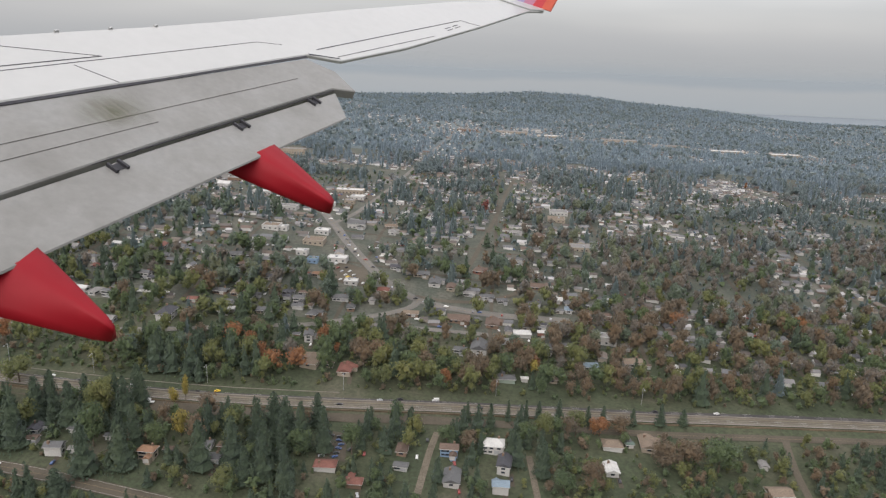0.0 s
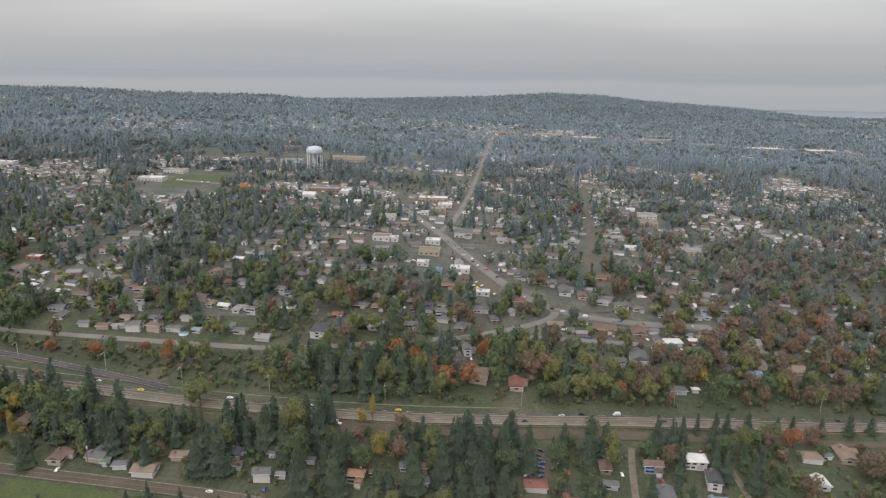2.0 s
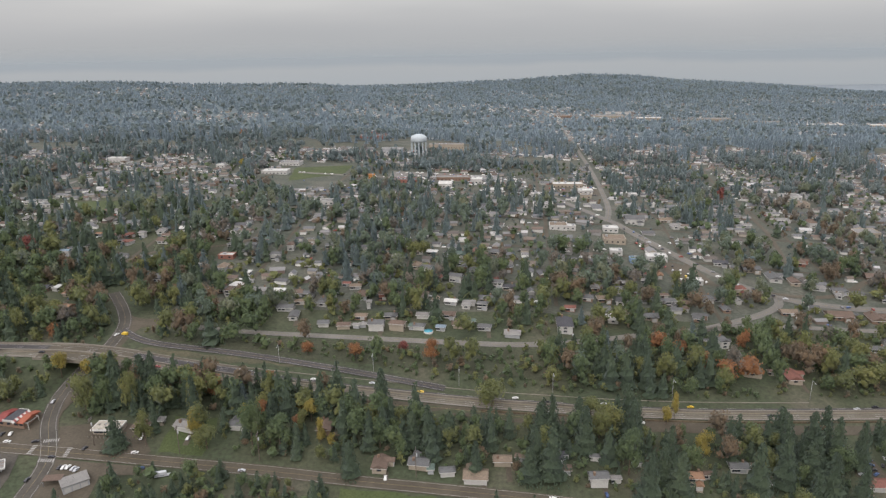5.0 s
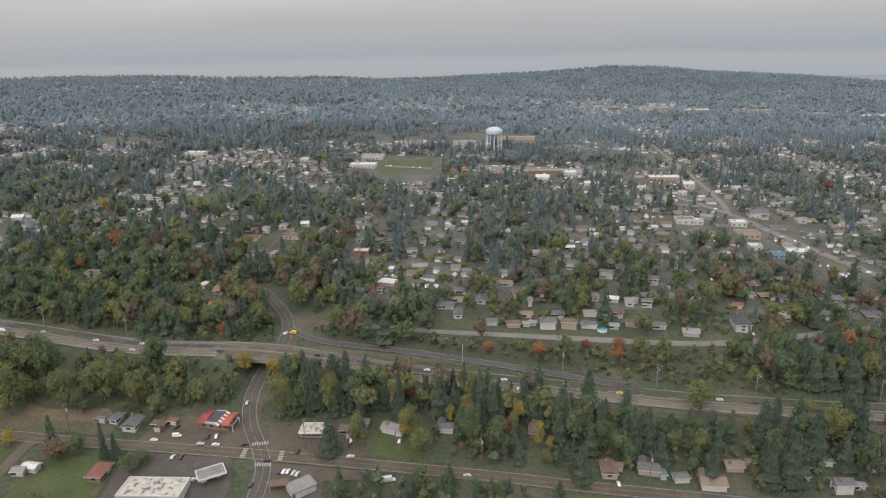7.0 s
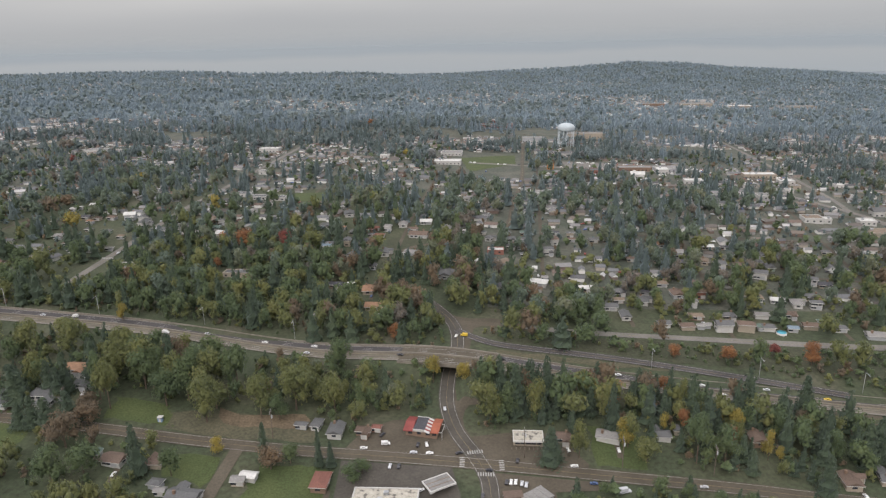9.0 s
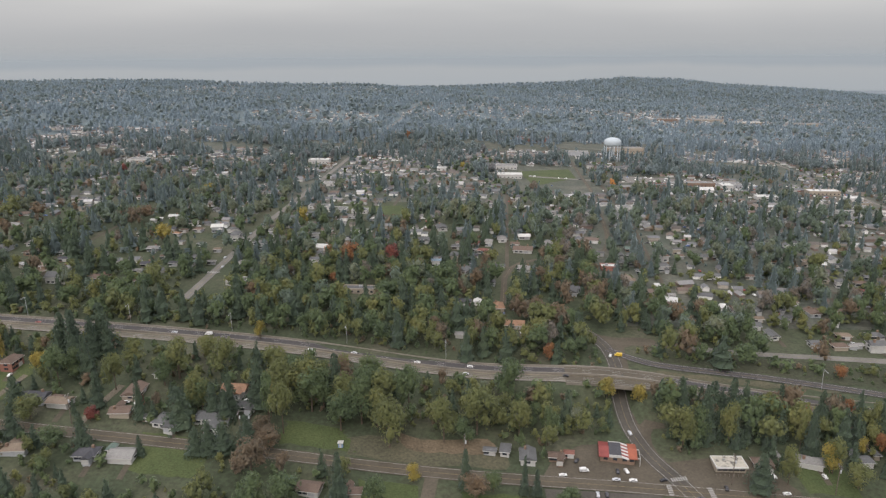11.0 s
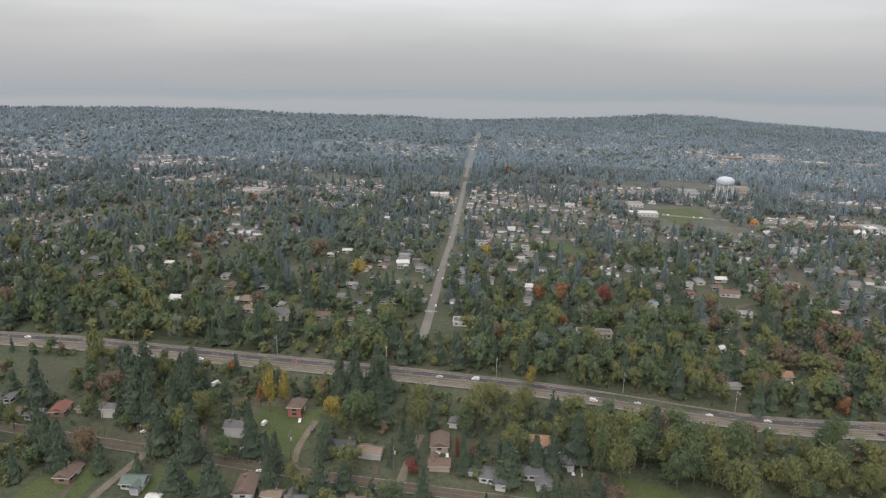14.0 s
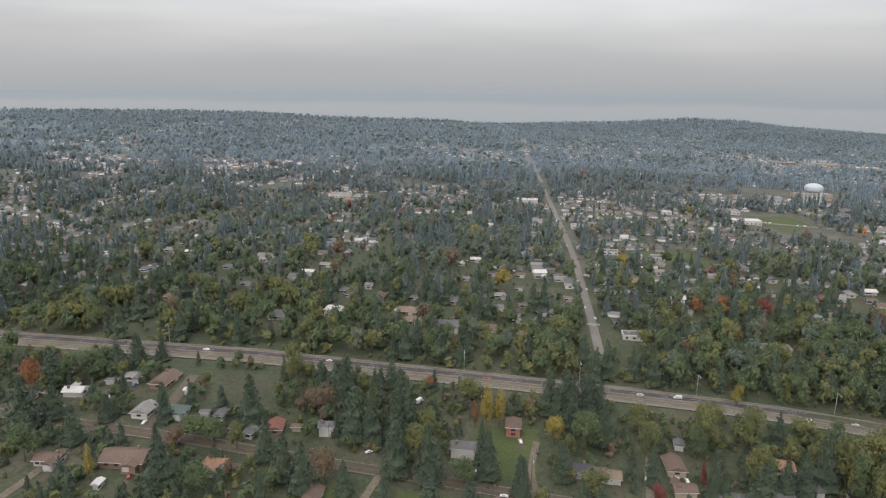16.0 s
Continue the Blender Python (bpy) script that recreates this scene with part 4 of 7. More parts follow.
# garage with a pale panel roof and a brown open shelter beside it
garage = tagged(new("garage"), "low garage with a pale panelled flat roof", "garage")
garage.matrix_basis = pose(-322.5, 225.8, float(ground(-322.5, 225.8)) + 0.1, 0, 0, 37)
part("wall", boxes("wall", [(-4.2, 4.2, -3.0, 3.0, -1.5, 2.2)], WALLC["grey"]), garage)
for k in range(4):
    part("roof_panel", boxes("roof_panel", [(-4.5 + k * 2.26, -4.5 + k * 2.26 + 2.2, -3.3, 3.3, 2.2 + 0.02 * (k % 2), 2.4 + 0.02 * (k % 2))], ROOFC["pale"]), garage)
for k in range(3):
    part("garage_door", boxes("garage_door", [(-3.7 + k * 2.6, -1.6 + k * 2.6, -3.08, -2.95, -0.1, 1.6)], WALLC["white"]), garage)
take(-322.5, 225.8, 5)
shelter = tagged(new("open_shelter"), "brown flat-roofed open shelter on posts", "shelter")
shelter.matrix_basis = pose(-330, 226.6, float(ground(-330, 226.6)) + 0.1, 0, 0, 6)
part("roof", boxes("roof", [(-3.4, 3.0, -1.8, 1.8, 1.9, 2.1)], ROOFC["brown"]), shelter)
for x, y in ((-3.1, -1.5), (-3.1, 1.5), (2.6, -1.5), (2.6, 1.5)):
    part("post", boxes("post", [(x - 0.1, x + 0.1, y - 0.1, y + 0.1, -0.5, 1.9)], STEEL), shelter)
take(-330, 226.6, 3)

# roadside diner with red and orange roofs and a striped awning
diner = tagged(new("diner"), "roadside diner with red and orange roofs and a striped awning", "diner")
diner.matrix_basis = pose(-360.5, 258.5, float(ground(-360.5, 258.5)) + 0.1, 0, 0, -10) @ Matrix.Diagonal((0.8, 1.15, 0.85, 1))
part("wall", boxes("wall", [(-7.2, 7.2, -3.4, 3.4, -2, 2.7)], WALLC["brown"]), diner)
part("fascia", boxes("fascia", [(-7.4, 7.4, -3.65, -3.4, 2.1, 2.75)], WALLC["white"]), diner, "white fascia board")
part("flat_roof", boxes("flat_roof", [(-3.6, 1.6, -3.6, 3.6, 2.75, 3.15)], ROOFC["dark"]), diner, "dark flat roof")
for y0 in (-3.8, 3.6):
    part("roof_rim", boxes("roof_rim", [(-3.7, 1.7, y0, y0 + 0.2, 2.7, 3.3)], WALLC["white"]), diner, "white roof rim")
for x0, x1, mat, word in ((-8.0, -3.7, DINER_RED, "faded red sloping roof"), (4.4, 8.2, DINER_ORANGE, "orange-red sloping roof")):
    part("sloping_roof", to_mesh("sloping_roof", [(x0, -4.2, 2.6), (x1, -4.2, 2.6), (x1, 0, 3.9), (x0, 0, 3.9), (x0, 4.2, 2.6), (x1, 4.2, 2.6), (x0, -4.2, 2.4), (x1, -4.2, 2.4), (x1, 4.2, 2.4), (x0, 4.2, 2.4)],
                                 [(0, 3, 4), (1, 5, 2)], [(0, 1, 2, 3), (3, 2, 5, 4), (6, 7, 1, 0), (4, 5, 8, 9)], [mat]), diner, word)
for k in range(9):
    y0 = -4.3 + k * 0.9
    part("awning_stripe", to_mesh("awning_stripe", [(1.7, y0, 3.15), (4.4, y0 - 1.2, 3.35), (4.4, y0 - 0.3, 3.35), (1.7, y0 + 0.9, 3.15), (1.7, y0, 2.8), (4.4, y0 - 1.2, 3.0), (4.4, y0 - 0.3, 3.0), (1.7, y0 + 0.9, 2.8)],
                                  quads=[(0, 1, 2, 3), (4, 5, 1, 0), (5, 6, 2, 1), (3, 2, 6, 7)], mats=[DINER_RED if k % 2 else WALLC["white"]]), diner)
for x in (-5, -1, 3, 6):
    part("window", boxes("window", [(x - 0.9, x + 0.9, -3.48, -3.35, 0.7, 1.9)], GLASS), diner)
part("porch_frame", boxes("porch_frame", [(7.3, 9.6, -3.4, -3.2, 2.2, 2.4), (7.3, 9.6, 1.4, 1.6, 2.2, 2.4), (9.4, 9.6, -3.4, 1.6, 2.2, 2.4), (9.4, 9.6, -3.4, -3.2, -1, 2.2), (9.4, 9.6, 1.4, 1.6, -1, 2.2)], WALLC["white"]), diner, "open white porch frame")
take(-361, 257, 7)

# filling station canopy
canopy = tagged(new("canopy"), "white filling station canopy on four posts", "canopy")
canopy.matrix_basis = pose(-354, 229.8, float(ground(-354, 229.8)) + 0.1, 0, 0, 30)
part("roof", boxes("roof", [(-4.5, 4.5, -3.0, 3.0, 2.7, 2.95)], ROOFC["pale"]), canopy)
for x0, x1, y0, y1 in ((-4.7, 4.7, -3.2, -2.95), (-4.7, 4.7, 2.95, 3.2), (-4.7, -4.45, -2.95, 2.95), (4.45, 4.7, -2.95, 2.95)):
    part("rim", boxes("rim", [(x0, x1, y0, y1, 2.5, 3.15)], TRIM), canopy, "white rim")
for y0 in (-1.1, 0.9):
    part("rib", boxes("rib", [(-4.45, 4.45, y0, y0 + 0.16, 2.9, 3.05)], WALLC["brown"]), canopy, "dark roof rib")
for x in (-2.6, 2.6):
    part("post", boxes("post", [(x - 0.15, x + 0.15, -0.15, 0.15, -1, 2.7)], STEEL), canopy)
    part("pump_island", boxes("pump_island", [(x - 0.9, x + 0.9, -0.5, 0.5, -0.5, 0.12), (x - 0.7, x - 0.35, -0.25, 0.25, 0.12, 1.0), (x + 0.35, x + 0.7, -0.25, 0.25, 0.12, 1.0)], WALLC["white"]), canopy)

# water tower
tower = tagged(new("water_tower"), "white domed water tower on a ring of straight legs", "water tower")
TX, TY = -228, 837
tower.matrix_basis = pose(TX, TY, float(ground(TX, TY)))
RT = 9.6
profile = [(RT * math.sin(a), 21.8 + 4.9 * math.cos(a)) for a in np.linspace(0.02, math.pi / 2, 9)] + [(RT, 19.6), (RT * 0.98, 18.6), (RT * 0.8, 17.6), (RT * 0.4, 16.8), (0.05, 16.5)]
seg = 32
V = [(r * math.cos(2 * math.pi * k / seg), r * math.sin(2 * math.pi * k / seg), z) for r, z in profile for k in range(seg)]
Q = [(j * seg + k, (j + 1) * seg + k, (j + 1) * seg + (k + 1) % seg, j * seg + (k + 1) % seg) for j in range(len(profile) - 1) for k in range(seg)]
part("tank", to_mesh("tank", V, quads=Q, mats=[WATERPAINT], smooth=True), tower)


def tube(name, x, y, r, z0, z1, mat, r2=None, n=8):
    r2 = r if r2 is None else r2
    V = [(x + q * math.cos(2 * math.pi * k / n), y + q * math.sin(2 * math.pi * k / n), z) for q, z in ((r, z0), (r2, z1)) for k in range(n)]
    Q = [(k, (k + 1) % n, n + (k + 1) % n, n + k) for k in range(n)]
    V += [(x, y, z1)]
    T = [(n + k, n + (k + 1) % n, 2 * n) for k in range(n)]
    return to_mesh(name, V, T, Q, [mat], smooth=True)


for k in range(12):
    a = 2 * math.pi * k / 12
    part("leg", tube("leg", (RT - 0.6) * math.cos(a), (RT - 0.6) * math.sin(a), 0.36, -2, 19, WATERPAINT), tower)
part("riser", tube("riser", 0, 0, 0.8, -2, 16.9, WATERPAINT), tower, "thick central riser pipe")
take(TX, TY, 13)
for k in range(6):
    block(TX + 3 * (k % 3 - 1), TY - 16 - 7 * (k // 3), 9)

# houses and shops that stand out on the slope
SLOPE_WEST = [
    (-664, 441, 6.7, "pale white 1"), (-649, 568, 10.1, "brown white 1"), (-639, 404, 11.5, "tan brown 1"), (-635, 391, 9.9, "tan tan 1"), (-620, 389, 11.6, "grey white 2"), (-616, 423, 6.4, "grey tan 1"), (-612, 493, 4.5, "white white 1"),
    (-609, 463, 3.5, "pale white 1"), (-604, 386, 7.0, "brown white 1"), (-603, 504, 6.4, "white white 1"), (-581, 529, 7.2, "grey white 1"), (-564, 540, 6.5, "tan tan 1"), (-559, 590, 6.2, "grey white 1"), (-553, 436, 4.6, "tan white 1"),
    (-553, 470, 7.1, "grey white 2"), (-550, 415, 3.8, "pale white 1"), (-532, 451, 7.0, "grey grey 1"), (-528, 444, 5.4, "grey grey 2"), (-511, 451, 4.1, "grey white 2"), (-493, 429, 5.3, "grey white 2"), (-484, 511, 8.6, "pale white 1"),
    (-465, 921, 12.9, "tan white 1"), (-456, 680, 8.4, "pale tan 1"), (-447, 743, 10.3, "grey white 1"), (-424, 426, 4.0, "grey white 2"), (-422, 487, 9.8, "grey white 1"), (-409, 415, 6.5, "grey grey 1"), (-390, 420, 5.3, "grey white 1"),
    (-376, 451, 9.5, "pale white 2"), (-369, 473, 9.7, "pale white 1"), (-368, 448, 6.4, "tan white 1"), (-343, 529, 6.3, "pale white 1")]
SLOPE_EAST = [
    (-330, 441, 5.7, "grey white 1"), (-330, 484, 4.7, "grey white 1"), (-318, 527, 4.2, "grey white 2"), (-307, 377, 9.2, "white white 1"), (-307, 395, 3.8, "white white 1"), (-303, 383, 3.7, "pale white 1"), (-297, 419, 6.8, "grey white 2"),
    (-276, 350, 8.0, "grey white 1"), (-258, 357, 7.6, "grey white 1"), (-245, 432, 4.6, "grey white 2"), (-244, 377, 6.8, "tan white 1"), (-234, 353, 3.5, "pale white 2"), (-212, 407, 6.8, "tan tan 1"), (-206, 400, 6.0, "grey white 2"),
    (-200, 361, 5.5, "tan white 1"), (-196, 630, 11.2, "white white 2"), (-189, 388, 7.2, "grey white 2"), (-72, 407, 6.9, "orange tan 1"), (-60, 506, 13.5, "grey white 2"), (-35, 516, 9.5, "tan tan 1"), (-33, 499, 7.6, "pale white 1"),
    (-25, 432, 8.2, "dark white 1"), (-9, 425, 10.4, "grey tan 1"), (0, 414, 11.6, "grey white 1"), (10, 409, 8.0, "brown tan 1"), (21, 402, 7.2, "pale white 1"), (24, 515, 7.1, "pale white 1"), (30, 549, 7.5, "grey white 1"),
    (32, 400, 8.7, "grey white 1"), (41, 397, 6.6, "grey white 1"), (63, 540, 10.4, "pale white 1"), (71, 639, 7.7, "white white 1"), (80, 531, 9.4, "brown white 2")]
SHOPS = [
    (-622, 739, 21.3, "grey tan"), (-578, 725, 12.1, "grey white"), (-518, 632, 9.6, "pale white"), (-422, 714, 8.9, "white white"), (-411, 1146, 16.1, "white white"), (-357, 739, 21.0, "pale white"), (-353, 1090, 24.0, "white white"),
    (-287, 547, 11.3, "pale white"), (-270, 660, 22.9, "brown red"), (-259, 840, 18.6, "grey white"), (-224, 665, 34.7, "brown red"), (-162, 668, 21.6, "pale white"), (-159, 675, 21.9, "pale grey"), (-120, 593, 7.8, "white white"),
    (-118, 483, 12.0, "tan white"), (-110, 482, 7.2, "white white"), (-90, 579, 6.2, "white white"), (-88, 440, 7.4, "white white"), (-84, 463, 13.9, "tan tan"), (-84, 482, 11.2, "pale white"), (-79, 428, 6.5, "green blue"),
    (-77, 599, 8.9, "pale tan"), (-73, 623, 12.3, "white white"), (-34, 613, 7.1, "white white"), (106, 604, 14.9, "tan tan"), (111, 513, 16.8, "pale tan"), (113, 635, 16.6, "pale white")]
WOODLAND_WEST = [
    (-906, 745, 11.0, "white white 1"), (-904, 600, 9.2, "grey white 1"), (-825, 600, 7.7, "pale white 1"), (-824, 501, 9.0, "grey white 1"), (-802, 503, 7.3, "pale white 1"), (-800, 524, 8.4, "pale white 1"), (-797, 458, 8.2, "grey white 1"),
    (-788, 499, 5.6, "white white 1"), (-787, 440, 8.6, "pale white 1"), (-785, 470, 10.6, "pale brown 1"), (-780, 498, 4.8, "white white 1"), (-763, 410, 7.9, "tan grey 1"), (-752, 468, 6.6, "grey white 1"), (-737, 494, 9.2, "pale tan 1"),
    (-734, 487, 9.7, "pale tan 1"), (-732, 436, 4.8, "grey grey 1"), (-705, 445, 9.5, "grey grey 2"), (-703, 462, 7.0, "white white 1"), (-702, 392, 3.0, "grey white 1"), (-701, 387, 9.1, "grey white 1"), (-696, 433, 4.0, "white white 1"),
    (-695, 478, 6.9, "pale tan 1"), (-690, 398, 5.5, "tan white 1"), (-686, 376, 4.6, "grey grey 1"), (-675, 395, 9.6, "white white 2"), (-674, 431, 8.3, "grey grey 1"), (-672, 424, 4.5, "grey white 1"), (-655, 425, 8.1, "brown brown 1"),
    (-637, 425, 4.5, "grey grey 1"), (-610, 497, 3.1, "white white 1"), (-582, 382, 6.3, "brown white 1"), (-549, 460, 8.4, "grey white 2")]
WOODLAND_EAST = [
    (-511, 377, 4.1, "grey white 2"), (-489, 491, 5.3, "pale white 1"), (-310, 367, 5.5, "brown white 2"), (-270, 357, 4.8, "tan tan 1"), (-192, 359, 6.6, "white white 1"), (-184, 356, 7.2, "pale white 1"), (-176, 353, 5.4, "grey white 2"),
    (-167, 380, 7.0, "grey white 2"), (-120, 369, 7.7, "grey brown 1"), (-113, 348, 5.5, "grey white 1"), (-91, 351, 7.3, "grey tan 1"), (-76, 367, 6.4, "grey white 2"), (-54, 377, 9.1, "grey white 1"), (-36, 377, 5.2, "pale white 1"),
    (-13, 366, 8.3, "tan brown 1"), (28, 393, 5.5, "pale white 1"), (29, 442, 9.1, "brown red 1"), (58, 465, 6.4, "grey white 2"), (61, 398, 7.7, "grey grey 1"), (67, 425, 11.2, "brown brown 1"), (81, 394, 6.3, "blue white 1"),
    (96, 455, 5.6, "grey white 1")]
GLADE = [
    (-391, 417, 8.0, "grey white 1"), (-375.7, 417, 8.6, "pale white 1"), (-395, 396, 5.3, "grey grey 1"), (-393.5, 363, 7.0, "orange tan 1"), (-388, 345, 9.8, "orange white 1"), (-414, 334.5, 5.3, "white white 1"), (-424.7, 421, 5.5, "blue white 2"),
    (-409, 413, 7.0, "grey white 1"), (-384, 466, 7.6, "pale white 1"), (-373, 447, 12.0, "brown white 1"), (-369.6, 471, 7.8, "white white 1"), (-493, 419, 5.6, "grey white 2"), (-411, 371, 7.0, "dark brown 1"), (-339, 405, 4.3, "white white 1"), (-355, 387, 10.5, "grey grey 1")]
FLATS = [
    (-738, 770, 21.2, "pale white"), (-715, 766, 14.0, "pale white")]
for x, y, w, what in SHOPS + FLATS:
    if free(x, y, w * 0.3):
        roof, wall = what.split()
        flat_building("building", x, y, w, min(w * 0.8, 15), 4.2, roof, wall, f"low flat-roofed {wall} shop with a {roof} roof", turn=-5)
flat_building("building", -464, 382, 17, 6, 3.4, "grey", "tan", "long low grey-roofed house in the woods", turn=-5)
for x, y, w, what in GLADE + SLOPE_WEST + SLOPE_EAST + WOODLAND_WEST + WOODLAND_EAST:
    if free(x, y, w * 0.25):
        roof, wall, storeys = what.split()
        house(x, y, w * 1.05, roof, wall, int(storeys), turn=float(rng.choice([0, 0, 90])) + rng.normal(-5, 6))
        block(x, y - 7, w * 0.45)
        block(x, y - 13, w * 0.4)
        block(x, y - 19, w * 0.35)

# white apartment houses below the water tower
for x, y in ((-268, 765), (-258, 755), (-240, 752), (-232, 760), (-214, 800), (-206, 808), (-196, 790)):
    house(x, y, 9.5, "grey", "white", 2, turn=float(rng.choice([0, 90])) - 5, group="apartment houses by the water tower")

# streets of houses on the suburb's grid
GRID = radians(5)


def grid_point(a, b):
    return a * math.cos(GRID) + b * math.sin(GRID), -a * math.sin(GRID) + b * math.cos(GRID)


def value_noise(x, y, size, seed):
    r = np.random.default_rng(seed).random((64, 64))
    u, v = np.asarray(x) / size + 500, np.asarray(y) / size + 500
    i, j = np.floor(u).astype(int), np.floor(v).astype(int)
    a, b = u - i, v - j
    a, b = a * a * (3 - 2 * a), b * b * (3 - 2 * b)
    g = lambda p, q: r[p % 64, q % 64]
    return (g(i, j) * (1 - a) + g(i + 1, j) * a) * (1 - b) + (g(i, j + 1) * (1 - a) + g(i + 1, j + 1) * a) * b


def in_view(x, y, margin=40):
    return -612 - 0.56 * y - margin < x < 0.66 * y + margin


ROOFS = ["grey"] * 5 + ["pale"] * 2 + ["brown"] * 5 + ["dark"] * 3 + ["tan", "white", "red", "orange", "green"]
WALLS = ["white"] * 6 + ["tan"] * 5 + ["grey"] * 5 + ["brown"] * 3 + ["red", "green"]
things, far_rows = 0, []
for ai in range(-34, 30):
    a = ai * 42.0
    pts = [grid_point(a, b) for b in range(345, 1010, 40)]
    pts = [p for p in pts if not in_woods(*p) and in_view(*p)]
    pts = [p for p in pts if not (-365 < p[0] < -280 and 630 < p[1] < 760)]
    pts = [p for p in pts if abs(p[0] - np.interp(p[1], [366, 540, 850], [-548, -535, -520])) > 24]
    if len(pts) > 3 and ai % 2 == 0:
        V, Q = strip(pts, -1.1, 1.1, lambda x, y: ground(x, y) + 0.16, clear=0.5)
        tagged(new("lane", road_mesh("lane", (V, Q), MIDROAD)), "narrow pale residential lane", "road", kind="structure")
for b in (372, 428, 486, 545, 604):
    pts = [p for p in (grid_point(a, b) for a in range(-290, 170, 20)) if not in_woods(*p) and not (p[0] > -100 and p[1] < 420)]
    V, Q = strip(pts, -1.1, 1.1, lambda x, y: ground(x, y) + 0.17, clear=0.5)
    tagged(new("lane", road_mesh("lane", (V, Q), MIDROAD)), "narrow pale residential lane", "road", kind="structure")
for bi in range(52):
    row = 345 + bi * 12.8
    for ai in range(-152, 126):
        a, b = ai * 9.6 + rng.uniform(-2.8, 2.8), row + rng.uniform(-3.2, 3.2) + (bi % 2) * 2
        x, y = grid_point(a, b)
        wooded = (0.35 if y < 380 else 0.33) if x < -550 else 0.42 if x < -335 and y < 700 else 0.06 if x < -55 else 0.1
        if abs((a + 42) % 84 - 42) < 4.5 or in_woods(x, y) or not in_view(x, y) or rng.random() < wooded or value_noise(x, y, 90, 3) > 0.72:
            continue
        w = float(rng.choice([4, 5, 5, 6, 7, 8]))
        if blocked(x, y) or not free(x, y, w * 0.42):
            continue
        if y < 560 and -640 < x < 120 and things < 170 and value_noise(x, y, 30, 5) > 0.2:
            house(x, y, w, ROOFS[rng.integers(len(ROOFS))], WALLS[rng.integers(len(WALLS))], 1 if rng.random() < 0.86 else 2, turn=(90 if rng.random() < 0.2 else 0) - 5 + rng.normal(0, 7))
            things += 1
        else:
            take(x, y, w * 0.42)
            far_rows.append((x, y, float(ground(x, y)), rng.choice([0, 0, 0, math.pi / 2]) - GRID + rng.normal(0, 0.12), w, rng.uniform(0.75, 1.1)))


yy = 1000.0
while yy < 3300:
    step = 12 + (yy - 1000) * 0.005
    for xx in np.arange(-612 - 0.56 * yy, 0.66 * yy, step * 1.5):
        x, y = xx + rng.uniform(-7, 7), yy + rng.uniform(-6, 6)
        lots = value_noise(x, y, 210, 11) * 0.6 + value_noise(x, y, 70, 12) * 0.4
        if (lots > 0.52 and rng.random() < 0.62) or (1440 < y < 1780 and -20 < x < 950):
            far_rows.append((x, y, float(far_ground(x, y)), rng.choice([0, math.pi / 2]) - GRID + rng.normal(0, 0.1), rng.choice([4.5, 5.5, 6.5, 8]), rng.uniform(0.8, 1.2)))
    yy += step
FH = 1.8
HV = np.array([(x, y, z) for z in (-2.0, FH) for y in (-0.33, 0.33) for x in (-0.5, 0.5)])
HQ = np.array([(0, 1, 5, 4), (1, 3, 7, 5), (3, 2, 6, 7), (2, 0, 4, 6)])
RV = np.array([(-0.55, -0.38, FH), (0.55, -0.38, FH), (0.55, 0.38, FH), (-0.55, 0.38, FH), (-0.55, 0, FH + 1.25), (0.55, 0, FH + 1.25)])
RQ = np.array([(0, 1, 5, 4), (2, 3, 4, 5)])
GT = np.array([(1, 2, 5), (3, 0, 4)])
v1, q1 = spread((HV, HQ), far_rows)
v2, q2 = spread((RV, RQ), far_rows)
v3, t3 = spread((RV, GT), far_rows)
n1 = len(v1)
mesh = to_mesh("far_houses", np.concatenate([v1, v2]), t3 + n1, np.concatenate([q1, q2 + n1]), [FAR_WALL, FAR_ROOF], np.zeros(len(t3)), np.r_[np.zeros(len(q1)), np.ones(len(q2))])
tagged(new("far_houses", mesh), "hundreds of small pale and grey suburban houses among trees", "houses", kind="stuff")

# a booth on the verge and a garden pool
booth = tagged(new("booth"), "small blue-grey booth on the grass verge", "booth")
booth.matrix_basis = pose(-457, 258.5, float(ground(-457, 258.5)))
part("wall", boxes("wall", [(-0.8, 0.8, -0.7, 0.7, -0.6, 1.7)], WALLC["blue"]), booth)
part("roof", boxes("roof", [(-1.0, 1.0, -0.9, 0.9, 1.7, 1.9)], ROOFC["white"]), booth, "white flat roof")
part("door", boxes("door", [(-0.35, 0.35, -0.76, -0.68, 0, 1.5)], WALLC["white"]), booth)
take(-457, 258.5, 2)
pool = tagged(new("swimming_pool"), "round blue above-ground garden swimming pool", "swimming pool")
pool.matrix_basis = pose(-203, 327.5, float(ground(-203, 327.5)))
part("pool_wall", tube("pool_wall", 0, 0, 2.3, -0.6, 0.75, WALLC["white"], n=20), pool)
part("water", tube("water", 0, 0, 2.15, 0.5, 0.78, POOL, n=20), pool, "still blue water")
take(-203, 327.5, 3)

# ---- trees ----
OCT = (np.array([(1, 0, 0), (-1, 0, 0), (0, 1, 0), (0, -1, 0), (0, 0, 1), (0, 0, -1)], float),
       np.array([(0, 2, 4), (2, 1, 4), (1, 3, 4), (3, 0, 4), (2, 0, 5), (1, 2, 5), (3, 1, 5), (0, 3, 5)]))


